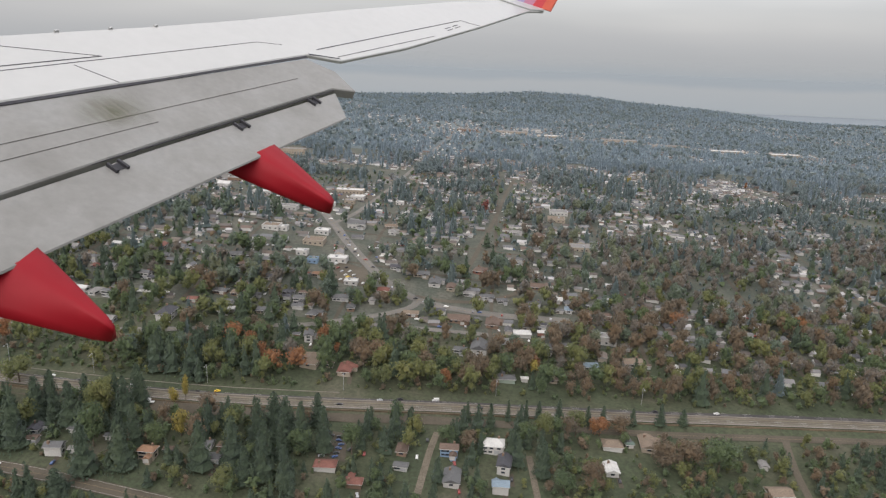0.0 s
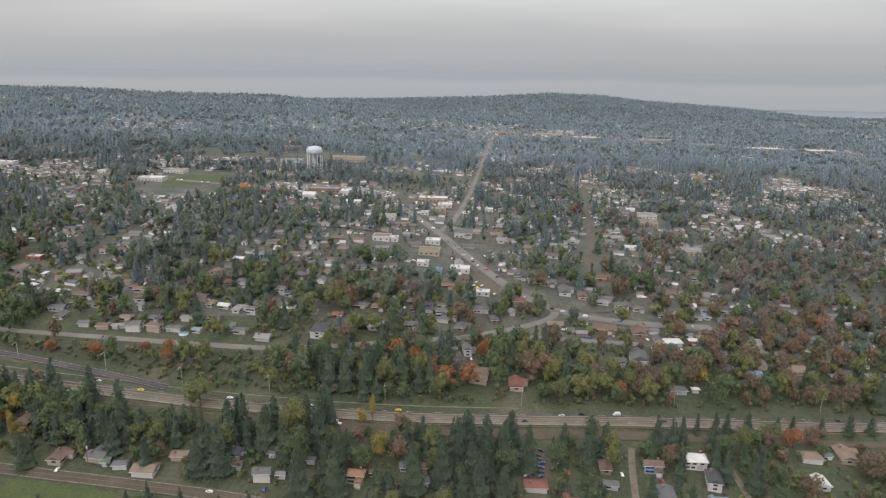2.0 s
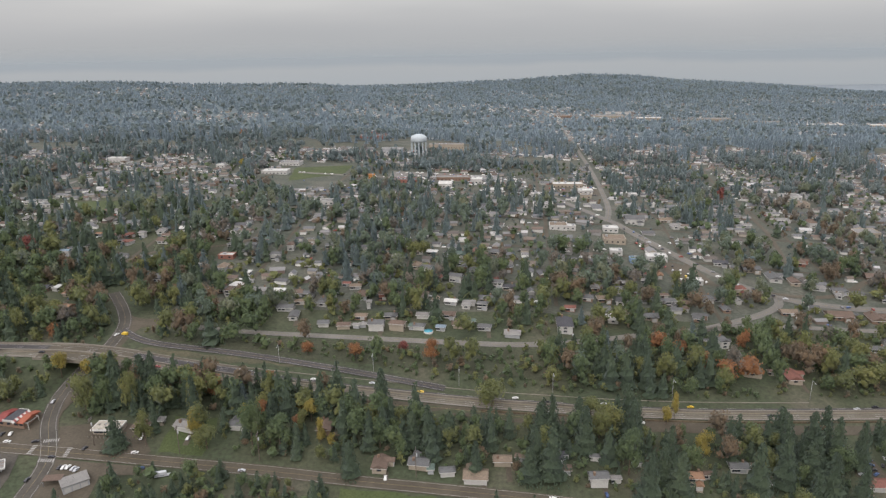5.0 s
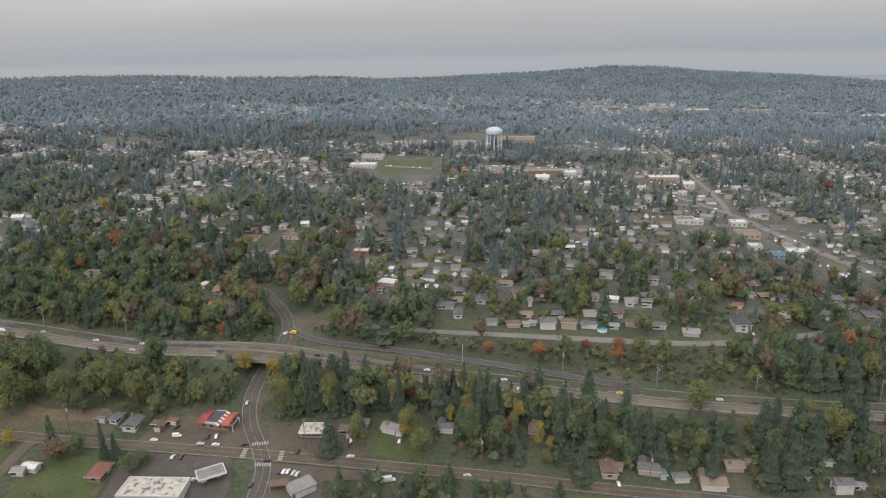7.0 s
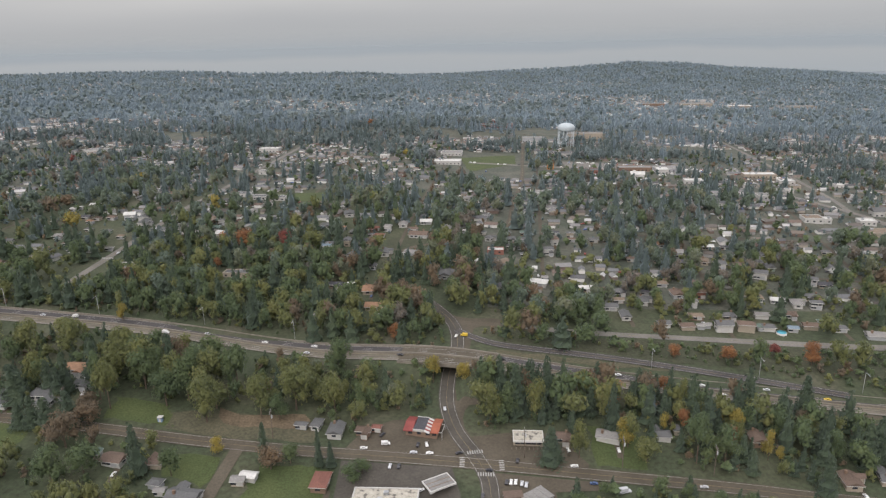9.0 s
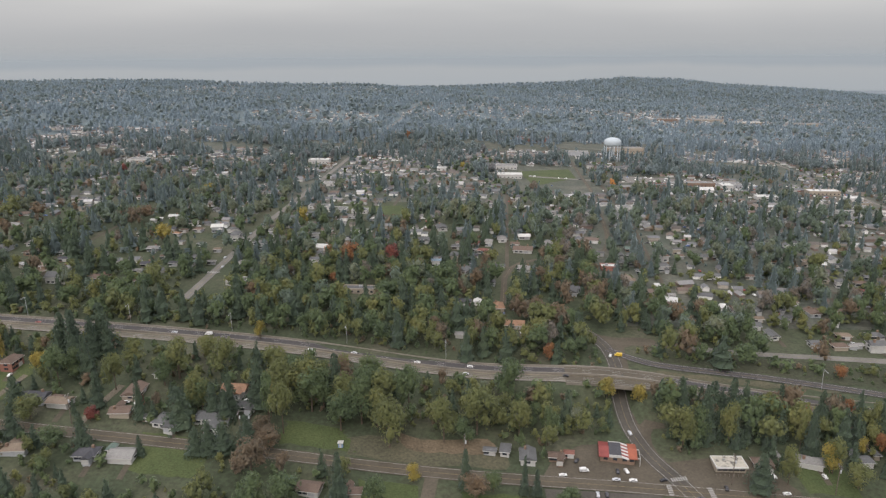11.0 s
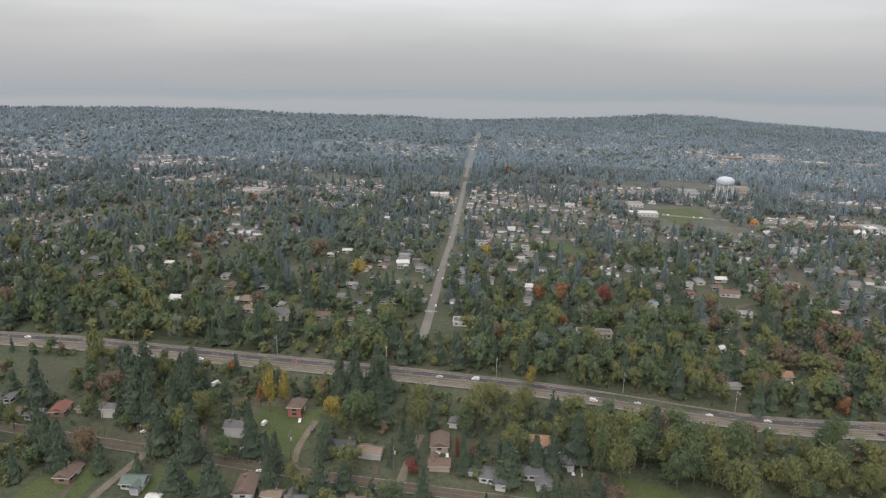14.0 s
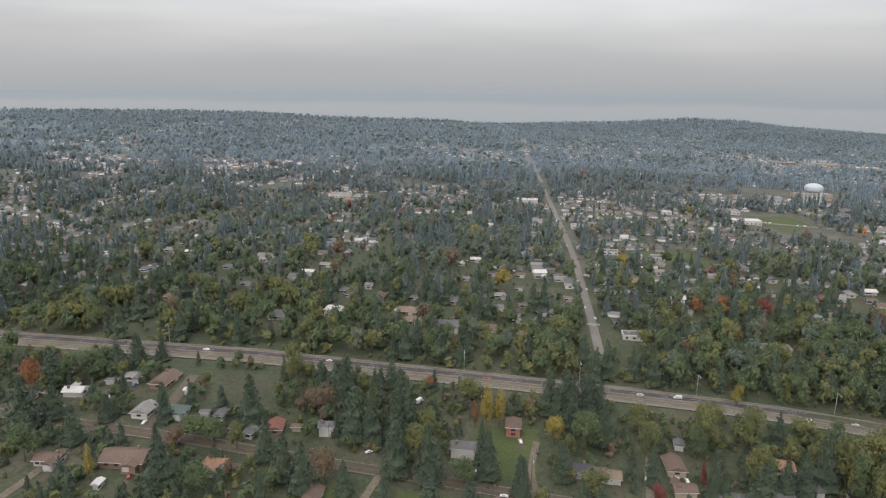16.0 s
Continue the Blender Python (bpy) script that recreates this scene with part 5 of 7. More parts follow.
def sprays(r, centres, normals, size):
    """Loose leafy sprays: one ragged triangle at each centre, facing roughly along its normal."""
    n = len(centres)
    normals = normals + r.normal(0, 0.45, (n, 3))
    t = np.cross(normals, r.normal(size=(n, 3)))
    t /= np.linalg.norm(t, axis=1)[:, None] + 1e-9
    b = np.cross(normals + r.normal(0, 0.25, (n, 3)), t)
    b /= np.linalg.norm(b, axis=1)[:, None] + 1e-9
    k = size * r.uniform(0.6, 1.5, (n, 1))
    V = np.stack([centres + t * k, centres - t * k * 0.6 + b * k * 0.8, centres - t * k * 0.5 - b * k * 0.9], 1)
    return V.reshape(-1, 3), np.arange(3 * n).reshape(-1, 3)


def leafy(seed, leaves, lobes, slim=1.0, size=0.055, core_size=0.86):
    """A crown of many small leaf sprays over a few uneven limbs' masses, 1 high and about 1 wide, with its foot at 0."""
    r = np.random.default_rng(seed)
    V, T, n = [], [], 0
    mass = [(0, 0, 0.56, 0.32), (0.02, -0.03, 0.74, 0.23)]
    for k in range(lobes - 2):
        a, h = k * 2.4 + r.uniform(-0.5, 0.5), r.uniform(0.3, 0.78)
        out = (0.27 - 0.24 * abs(h - 0.5)) * slim * r.uniform(0.7, 1.1)
        mass.append((out * math.cos(a), out * math.sin(a), h, r.uniform(0.17, 0.25)))
    for k, (lx, ly, lz, lr) in enumerate(mass):
        core = OCT[0] * lr * core_size * r.uniform(0.75, 1.15, (6, 1)) * np.array([slim ** 0.5, slim ** 0.5, 1])
        V.append(core + np.array([lx, ly, lz]))
        T.append(OCT[1] + n)
        n += 6
        m = leaves // lobes
        d = r.normal(size=(m, 3))
        d /= np.linalg.norm(d, axis=1)[:, None]
        d[:, 2] = np.where(d[:, 2] < -0.4, -d[:, 2], d[:, 2])
        c = np.array([lx, ly, lz]) + d * lr * np.array([slim ** 0.5, slim ** 0.5, 1]) * r.uniform(0.7, 1.18, (m, 1))
        c[:, 2] = np.clip(c[:, 2], 0.14, 1.0)
        v, t = sprays(r, c, d, size)
        V.append(v), T.append(t + n)
        n += len(v)
    return np.concatenate(V), np.concatenate(T)


def fir(seed, rings, seg, loose=0, size=0.05):
    """A ragged cone of drooping whorls round a leader, hidden under loose sprays, 1 high and about 1 wide."""
    r = np.random.default_rng(seed)
    V, T = [], []
    for k in range(rings):
        f = k / rings
        R = 0.36 * (1 - f) ** 0.85 * (1.15 if k % 2 == 0 else 0.75)
        ang = (np.arange(seg) + 0.5 * (k % 2) + r.uniform(-0.25, 0.25, seg)) * 2 * math.pi / seg
        rad = R * r.uniform(0.78, 1.18, seg)
        V.append(np.stack([np.cos(ang) * rad, np.sin(ang) * rad, 0.07 + 0.86 * f + r.normal(0, 0.015, seg)], -1))
    V.append(np.array([[r.normal(0, 0.012), r.normal(0, 0.012), 1.0]]))
    for k in range(rings - 1):
        for i in range(seg):
            a, b = k * seg + i, k * seg + (i + 1) % seg
            T += [(a, b, b + seg), (a, b + seg, a + seg)]
    T += [((rings - 1) * seg + i, (rings - 1) * seg + (i + 1) % seg, rings * seg) for i in range(seg)]
    n = rings * seg + 1
    T = [np.array(T)]
    if loose:
        h = r.random(loose) ** 1.25 * 0.92
        whorl = 1 + 0.16 * np.cos(h * 2 * math.pi * rings * 0.9)
        R = (0.43 * (1 - h) ** 0.85 + 0.012) * whorl * r.uniform(0.72, 1.18, loose)
        a = r.uniform(0, 6.28, loose)
        c = np.stack([np.cos(a) * R, np.sin(a) * R, 0.06 + h - 0.1 * R], -1)
        d = np.stack([np.cos(a), np.sin(a), r.uniform(0.3, 1.1, loose)], -1)
        v, t = sprays(r, c, d / np.linalg.norm(d, axis=1)[:, None], size)
        V.append(v), T.append(t + n)
    return np.concatenate(V), np.concatenate(T)


def trunk_mesh(slim):
    bm = bmesh.new()
    bmesh.ops.create_cone(bm, segments=7, radius1=0.028 * slim, radius2=0.008, depth=0.8, cap_ends=False, matrix=Matrix.Translation((0, 0, 0.34)))
    for k in range(5):
        a = k * 2.4
        m = Matrix.Translation((0.09 * math.cos(a), 0.09 * math.sin(a), 0.42 + 0.05 * k)) @ Euler((0, radians(48), a)).to_matrix().to_4x4()
        bmesh.ops.create_cone(bm, segments=5, radius1=0.012, radius2=0.004, depth=0.3, cap_ends=False, matrix=m)
    me = bpy.data.meshes.new("trunk")
    bm.to_mesh(me)
    bm.free()
    me.materials.append(BARK)
    return me


TRUNK = trunk_mesh(1.0)
FINE_LEAF = [leafy(10 + k, 300, 9, size=0.042, core_size=0.7) for k in range(5)]
HALF_LEAF = [leafy(15 + k, 170, 7, size=0.06, core_size=0.74) for k in range(5)]
FINE_FIR = [fir(20 + k, 6, 6, 130, 0.052) for k in range(4)]
MID_LEAF = [leafy(40 + k, 60, 6, size=0.085) for k in range(5)]
MID_FIR = [fir(50 + k, 4, 5, 30, 0.08) for k in range(4)]
FAR_LEAF = [leafy(60 + k, 8, 2, size=0.2) for k in range(4)]
FAR_FIR = [fir(70 + k, 2, 4, 4, 0.16) for k in range(4)]
GARDEN_LEAF = [leafy(110 + k, 1300, 9, size=0.027, core_size=0.62) for k in range(6)]
GARDEN_FIR = [fir(120 + k, 8, 7, 620, 0.034) for k in range(6)]
GARDEN_POPLAR = [leafy(130 + k, 800, 10, 0.55, size=0.03, core_size=0.6) for k in range(3)]
CROWN = {}


def crown_mesh(kind, k, tint):
    key = (kind, k, tint)
    if key not in CROWN:
        V, T = {"fir": GARDEN_FIR, "poplar": GARDEN_POPLAR, "leaf": GARDEN_LEAF}[kind][k]
        CROWN[key] = to_mesh("crown", V, T, mats=[CONIFER if kind == "fir" else LEAF[tint]], smooth=kind != "fir")
    return CROWN[key]


WORD = {"green": "green broadleaf tree in early autumn", "olive": "olive-green broadleaf tree in autumn", "brown": "half-bare brownish tree in autumn", "yellow": "bright yellow broadleaf tree in autumn", "orange": "orange broadleaf tree in autumn", "red": "deep red broadleaf tree in autumn"}


def tree(x, y, kind, tint, wide, high):
    root = tagged(new("tree"), "dark green conifer with drooping boughs" if kind == "fir" else ("tall slim " if kind == "poplar" else "") + WORD[tint], "tree", "trees of the suburb")
    root.matrix_basis = pose(x, y, float(ground(x, y)) - 0.1, 0, 0, rng.uniform(0, 360)) @ Matrix.Diagonal((wide, wide, high, 1))
    part("trunk", TRUNK, root)
    part("crown", crown_mesh(kind, int(rng.integers({"fir": 6, "poplar": 3, "leaf": 6}[kind])), tint), root)
    block(x, y, wide * 0.28)


SOLID = BLOCK.copy()   # roads, lots and houses alone
for x in np.arange(-860, -190, 3.0):
    block(x, float(np.interp(x, hx, hy)) - 11.5, 4)

TINTED = {
    "red": [(-450, 426, 12, 11.5), (-214, 309, 6, 6), (-547, 268, 6, 5), (-531, 273, 3, 7)],
    "orange": [(-474, 424, 13, 12), (-486, 426, 9, 10), (-201, 303, 9, 11), (-235, 304, 9, 8), (-257, 306, 7, 7), (-623, 321, 6, 6), (51, 317, 6, 10), (6, 297, 8, 9), (-56, 322, 6, 9), (-606, 298, 5, 11), (-478, 388, 6, 8),
               (-80, 300, 9, 12), (-88, 312, 8, 10), (-289, 275, 9, 11), (-268, 281, 6, 8), (-251, 255, 6, 8), (-376, 316, 7, 9), (-266, 262, 5, 9)],
    "yellow": [(-99, 246, 8, 12), (-104, 266, 5, 13), (-484, 272, 6, 15), (-602, 296, 9, 19), (-597, 298, 8, 17), (-578, 292, 8, 11), (-575, 272, 4, 5), (-247, 261, 7, 10), (-358, 287, 8, 12), (-108, 263, 5, 9), (-273, 261, 4, 8), (-252, 266, 7, 8), (-501, 326, 6, 9),
               (-346, 286, 7, 10), (-296, 274, 5, 11), (-289, 252, 8, 12), (-241, 250, 4, 6), (-237, 247, 4, 6), (-431, 243, 6, 7), (-228, 262, 3, 8), (-222, 258, 3, 6)]}
for tint, rows in TINTED.items():
    for x, y, wide, high in rows:
        tree(x, y, "poplar" if high > 2 * wide else "leaf", tint, wide, high)
        block(x, y - high * 0.5, high * 0.22)


# single trees of the gardens and belts south of the highway: x, y, width, height
FIRS_A = [(-768, 310, 14.9, 12.7), (-762, 282, 14.8, 20.2), (-755, 288, 10.5, 13.3), (-749, 323, 11.2, 11.3), (-743, 328, 10.7, 13.7), (-741, 275, 9.9, 14.3), (-738, 305, 4.6, 8.8), (-736, 288, 7.8, 10.6), (-735, 333, 6.5, 12.0), (-716, 289, 7.6, 15.6), (-712, 273, 5.0, 9.9), (-704, 257, 12.8, 15.9), (-698, 297, 6.7, 10.0), (-685, 290, 10.5, 19.8), (-675, 272, 9.1, 16.6), (-667, 263, 10.4, 16.0), (-665, 314, 10.1, 12.9), (-660, 258, 10.3, 18.1), (-656, 301, 14.8, 21), (-655, 312, 11.9, 17.7), (-648, 286, 12.8, 21), (-647, 258, 6.5, 12.1), (-642, 285, 10.2, 21), (-638, 316, 11.0, 13.5)]
FIRS_B = [(-633, 284, 10.1, 21), (-633, 299, 11.7, 21), (-632, 269, 11.6, 21), (-630, 287, 12.7, 21), (-621, 267, 11.4, 21), (-620, 250, 12.5, 13.9), (-608, 248, 12.2, 16.9), (-604, 277, 5.6, 17.1), (-602, 271, 9.8, 17.3), (-592, 254, 7.1, 21), (-592, 264, 7.0, 14.6), (-578, 310, 9.9, 17.9), (-577, 273, 9.1, 12.7), (-576, 303, 7.9, 15.7), (-575, 251, 11.1, 16.3), (-572, 307, 11.7, 21), (-570, 303, 8.8, 19.6), (-568, 255, 9.0, 12.1), (-564, 306, 8.9, 19.1), (-563, 313, 13.9, 21), (-560, 292, 9.0, 18.4), (-559, 308, 7.9, 15.7), (-548, 274, 6.3, 15.2), (-543, 252, 7.9, 14.2)]
FIRS_C = [(-530, 268, 5.7, 18.0), (-523, 250, 4.1, 8.0), (-515, 266, 13.2, 16.1), (-505, 252, 8.2, 10.6), (-505, 272, 8.7, 14.1), (-501, 253, 9.0, 12.9), (-500, 269, 8.2, 13.6), (-499, 273, 8.4, 17.2), (-496, 253, 10.7, 12.1), (-490, 278, 11.5, 21), (-488, 254, 10.3, 14.6), (-462, 283, 10.7, 21), (-454, 232, 8.4, 19.1), (-414, 241, 5.6, 15.3), (-395, 239, 3.8, 15.4), (-391, 239, 4.2, 10.3), (-339, 281, 6.1, 13.4), (-332, 280, 7.5, 15.3), (-326, 269, 11.4, 21), (-320, 279, 11.7, 15.2), (-316, 244, 10.6, 14.1), (-314, 276, 9.8, 19.7), (-294, 280, 7.6, 13.9), (-292, 260, 7.7, 20.2)]
FIRS_D = [(-278, 280, 6.3, 11.5), (-273, 230, 5.5, 8.1), (-272, 278, 5.3, 11.2), (-244, 265, 6.3, 13.8), (-240, 269, 12.1, 12.9), (-228, 232, 8.1, 15.1), (-220, 268, 10.3, 19.2), (-207, 248, 9.6, 15.0), (-193, 252, 9.6, 12.2), (-184, 233, 6.8, 14.8), (-165, 232, 9.8, 14.0), (-162, 238, 9.0, 17.0), (-159, 252, 11.5, 17.1), (-157, 233, 12.5, 21), (-157, 258, 7.2, 14.5), (-154, 255, 8.7, 18.2), (-143, 247, 11.1, 19.7), (-143, 260, 8.6, 14.2), (-131, 212, 11.5, 9.7), (-129, 257, 7.1, 18.0), (-126, 222, 11.6, 21), (-124, 253, 11.0, 19.5), (-123, 264, 10.2, 17.1), (-120, 261, 6.2, 15.5)]
FIRS_E = [(-118, 232, 8.8, 16.8), (-114, 226, 12.0, 18.7), (-114, 238, 8.9, 19.6), (-86, 229, 11.3, 21), (-75, 233, 11.3, 21), (-69, 246, 9.2, 21), (-68, 224, 9.6, 15.7), (-65, 259, 12.0, 14.6), (-64, 237, 11.3, 16.8), (-62, 226, 11.4, 20.8), (-58, 244, 10.1, 16.2), (-58, 249, 11.7, 20.0), (-53, 223, 9.5, 18.3), (-51, 245, 10.1, 21), (-47, 260, 9.7, 15.3), (-42, 244, 9.4, 20.5), (16, 271, 4.1, 10.8), (26, 269, 5.6, 12.0), (34, 274, 3.6, 11.0), (42, 275, 3.6, 11.0), (45, 241, 9.0, 16.4), (48, 277, 4.7, 9.4), (57, 277, 5.8, 10.8), (70, 277, 4.8, 9.5)]
FIRS_F = [(77, 278, 4.8, 9.6), (91, 280, 4.9, 8.2), (104, 281, 6.0, 11.2), (115, 283, 6.1, 8.2)]
OLIVE_TREES_A = [(-686, 276, 7.1, 10.8), (-676, 316, 9.8, 19.3), (-649, 315, 7.7, 9.0), (-625, 273, 10.5, 16.7), (-622, 283, 9.9, 15.7), (-608, 314, 11.8, 10.8), (-568, 266, 12.2, 10.3), (-546, 285, 9.2, 16.3), (-546, 303, 11.6, 11.1), (-525, 294, 14.0, 18.4), (-518, 309, 12.1, 10.5), (-512, 276, 11.3, 15.8), (-508, 296, 14.0, 17.7), (-482, 279, 13.3, 20.9), (-478, 264, 10.6, 21), (-472, 282, 15.7, 21), (-458, 277, 13.4, 17.0), (-445, 270, 13.2, 16.7), (-444, 278, 14.7, 18.7), (-440, 259, 14.0, 21), (-439, 267, 13.1, 12.4), (-421, 263, 12.0, 18.2), (-409, 268, 15.7, 19.6), (-394, 266, 11.4, 16.8)]
OLIVE_TREES_B = [(-336, 263, 11.1, 17.8), (-319, 265, 9.4, 18.8), (-306, 246, 8.1, 15.7), (-300, 278, 6.1, 12.5), (-294, 263, 7.3, 16.4), (-288, 252, 9.3, 14.5), (-283, 245, 10.8, 9.7), (-264, 270, 7.1, 16.3), (-249, 252, 5.1, 12.6), (-176, 270, 14.9, 12.7), (-137, 267, 9.7, 8.2), (-136, 255, 11.7, 10.0), (-134, 252, 13.7, 17.7), (-78, 241, 9.1, 10.0), (-74, 219, 11.3, 10.2), (48, 262, 10.5, 14.3), (63, 268, 10.8, 13.2)]
BROWN_TREES_A = [(-482, 255, 11.2, 9.5), (-485, 262, 8.9, 8.9), (-484, 243, 14.3, 14.6), (-706, 275, 9.5, 8.2), (-666, 302, 9.4, 8.7), (-660, 299, 13.5, 12.8), (-654, 262, 11.3, 13.2), (-460, 286, 11.4, 18.1), (-411, 237, 10.7, 9.1), (16, 254, 10.2, 8.7), (64, 234, 12.2, 13.2), (84, 273, 11.1, 9.4), (97, 253, 15.2, 12.9), (108, 254, 15.4, 13.1)]
GREEN_TREES_A = [(-762, 309, 11.1, 12.1), (-756, 315, 15.9, 13.5), (-751, 264, 11.7, 14.0), (-701, 279, 11.3, 9.6), (-695, 279, 11.2, 9.5), (-692, 255, 12.6, 10.7), (-610, 267, 10.7, 10.3), (-568, 286, 11.7, 17.4), (-564, 292, 9.5, 13.3), (-553, 252, 10.5, 8.9), (-529, 289, 9.7, 13.1), (-510, 275, 9.2, 13.0), (-484, 269, 9.9, 21), (-479, 225, 13.1, 16.3), (-471, 230, 13.1, 12.1), (-470, 277, 15.1, 18.6), (-466, 279, 11.2, 17.2), (-458, 267, 12.6, 16.3), (-451, 271, 12.6, 19.0), (-450, 278, 13.5, 19.6), (-450, 297, 13.3, 12.4), (-443, 232, 8.3, 10.8), (-434, 278, 12.7, 21), (-414, 262, 9.6, 11.0)]
GREEN_TREES_B = [(-405, 240, 8.1, 8.1), (-396, 288, 14.1, 18.0), (-384, 263, 7.2, 16.3), (-383, 232, 8.2, 7.3), (-380, 236, 7.5, 6.4), (-329, 266, 9.4, 15.5), (-266, 245, 11.4, 20.2), (-256, 246, 12.9, 14.6), (-219, 247, 9.8, 13.5), (-129, 236, 13.1, 19.9), (-106, 238, 10.4, 11.8), (-51, 241, 11.5, 12.0), (-31, 244, 9.9, 14.2), (7, 256, 10.2, 8.7), (41, 261, 10.5, 9.9), (52, 232, 11.5, 9.8), (120, 252, 18.1, 15.4)]
RED_TREES_A = [(-547, 266, 4.4, 5.0), (-532, 272, 3.1, 12.1)]
ORANGE_TREES_A = [(-768, 297, 9.3, 18.4), (74, 270, 10.9, 9.3)]
YELLOW_TREES_A = [(-725, 255, 4.9, 14.4), (-241, 247, 5.0, 12.6)]
MARKED = (("fir", FIRS_A), ("fir", FIRS_B), ("fir", FIRS_C), ("fir", FIRS_D), ("fir", FIRS_E), ("fir", FIRS_F), ("olive", OLIVE_TREES_A), ("olive", OLIVE_TREES_B), ("brown", BROWN_TREES_A), ("green", GREEN_TREES_A), ("green", GREEN_TREES_B), ("red", RED_TREES_A), ("orange", ORANGE_TREES_A), ("yellow", YELLOW_TREES_A))
for tint, rows in MARKED:
    for x, y, wide, high in rows:
        if tint == "fir":
            tree(x, y, "fir", "green", wide * 1.05, high)
        else:
            tree(x, y, "poplar" if high > 2 * wide else "leaf", tint, wide, high)


# larger trees of the slope beyond the highway
SLOPE_BROWN_A = [(-804, 503, 13.5, 15.4), (-690, 497, 13.5, 13.2), (-618, 479, 13.5, 14.6), (-618, 496, 13.3, 11.3), (-266, 385, 13.5, 18.0), (-123, 326, 12.1, 11.0), (-92, 331, 8.7, 8.8), (-66, 358, 13, 13.6), (-33, 304, 13.5, 12.6), (-382, 354, 11, 11), (-370, 350, 11, 10), (-376, 361, 10, 10), (-346, 353, 12, 11), (-449, 397, 9, 10), (-433, 409, 8, 10), (-357, 414, 11, 11), (51, 371, 13.5, 13.9), (86, 370, 13.5, 13.5), (106, 372, 13.5, 13.6), (124, 375, 13.5, 13.7)]
SLOPE_FIRS_A = [(-799, 411, 13.5, 19.0), (-766, 380, 13.5, 16.8), (-737, 368, 13.5, 16.3), (-717, 363, 13.5, 16.1), (-468, 402, 9, 15), (-474, 408, 8, 14), (-461, 405, 8, 14), (-403, 389, 7, 14), (-430, 366, 8, 15), (-436, 362, 7, 13), (-303, 315, 13.4, 14.4), (-216, 343, 5.2, 18.6), (-125, 287, 11, 18.3), (-118, 288, 11, 18.8), (-109, 288, 11, 18.8), (-86, 338, 9.5, 13.2), (-81, 293, 9.5, 17.1), (-72, 317, 7.3, 9.8), (-60, 381, 13.5, 19.9), (-32, 386, 6.7, 11.0), (-28, 335, 7.2, 14.7), (-25, 325, 9.3, 19.4), (-16, 316, 11.9, 10.9), (37, 493, 9.2, 11.0)]
SLOPE_GREEN_A = [(-715, 420, 12.9, 13.8), (-707, 363, 12.4, 15.3), (-704, 378, 13.4, 12.6), (-665, 354, 13.4, 11.4), (-641, 361, 13.5, 11.5), (-575, 355, 13.5, 14.3), (-293, 315, 13.4, 11.4), (-286, 320, 12.4, 12.9), (-11, 304, 13.5, 12.4), (54, 331, 13.5, 12.4), (62, 307, 11.4, 9.7), (80, 310, 13.5, 11.9)]
SLOPE_OLIVE_A = [(-806, 474, 13.5, 14.6), (-751, 414, 13.1, 14.8), (-712, 508, 13.1, 14.8), (-707, 492, 13.5, 12.9), (-650, 353, 13.3, 11.3), (-600, 382, 13.5, 12.9), (-582, 412, 13.5, 15.6), (-566, 376, 13.5, 14.8), (-526, 374, 12.5, 10.6), (-499, 369, 13.5, 11.7), (-192, 300, 10.3, 14.2), (-186, 322, 11.5, 13.5), (-183, 298, 10.4, 14.3), (-119, 339, 12.5, 11.4), (-110, 339, 12.5, 12.3), (-101, 291, 10, 16.1), (-36, 322, 9.7, 12.4), (-13, 295, 13.5, 12.3), (-2, 299, 13.5, 11.5)]
SLOPE_ORANGE_A = [(-106, 393, 13.5, 12.4), (-97, 314, 13.5, 12.7), (-73, 294, 11.1, 12.3), (-63, 296, 13.3, 13.2), (-54, 322, 6.3, 12.4), (-47, 315, 4.5, 6.5), (6, 296, 8.7, 10.4), (141, 377, 13.4, 13.9)]
SLOPE_YELLOW_A = [(-594, 437, 13.4, 11.4), (-588, 448, 13.5, 13.9), (-512, 488, 8.9, 13.9), (50, 313, 5.8, 9.5)]
SLOPE_TREES = (("brown", SLOPE_BROWN_A), ("fir", SLOPE_FIRS_A), ("green", SLOPE_GREEN_A), ("olive", SLOPE_OLIVE_A), ("orange", SLOPE_ORANGE_A), ("yellow", SLOPE_YELLOW_A))
for tint, rows in SLOPE_TREES:
    pieces = []
    for k, (x, y, wide, high) in enumerate(rows):
        if not free(x, y, 1.0):
            continue
        crowns = FINE_FIR if tint == "fir" else FINE_LEAF
        pieces.append(spread(crowns[k % len(crowns)], [(x, y, float(ground(x, y)) - 0.2, k * 1.7, wide, high)]))
        block(x, y, wide * 0.28)
    V, T = joined(pieces)
    tagged(new("conifers" if tint == "fir" else "broadleaf_trees", to_mesh("woods", V, T, mats=[CONIFER if tint == "fir" else LEAF[tint]], smooth=tint != "fir")),
           "tall dark green conifers on the slope above the highway" if tint == "fir" else f"large {WORD[tint]}s on the slope above the highway", "trees", kind="stuff")


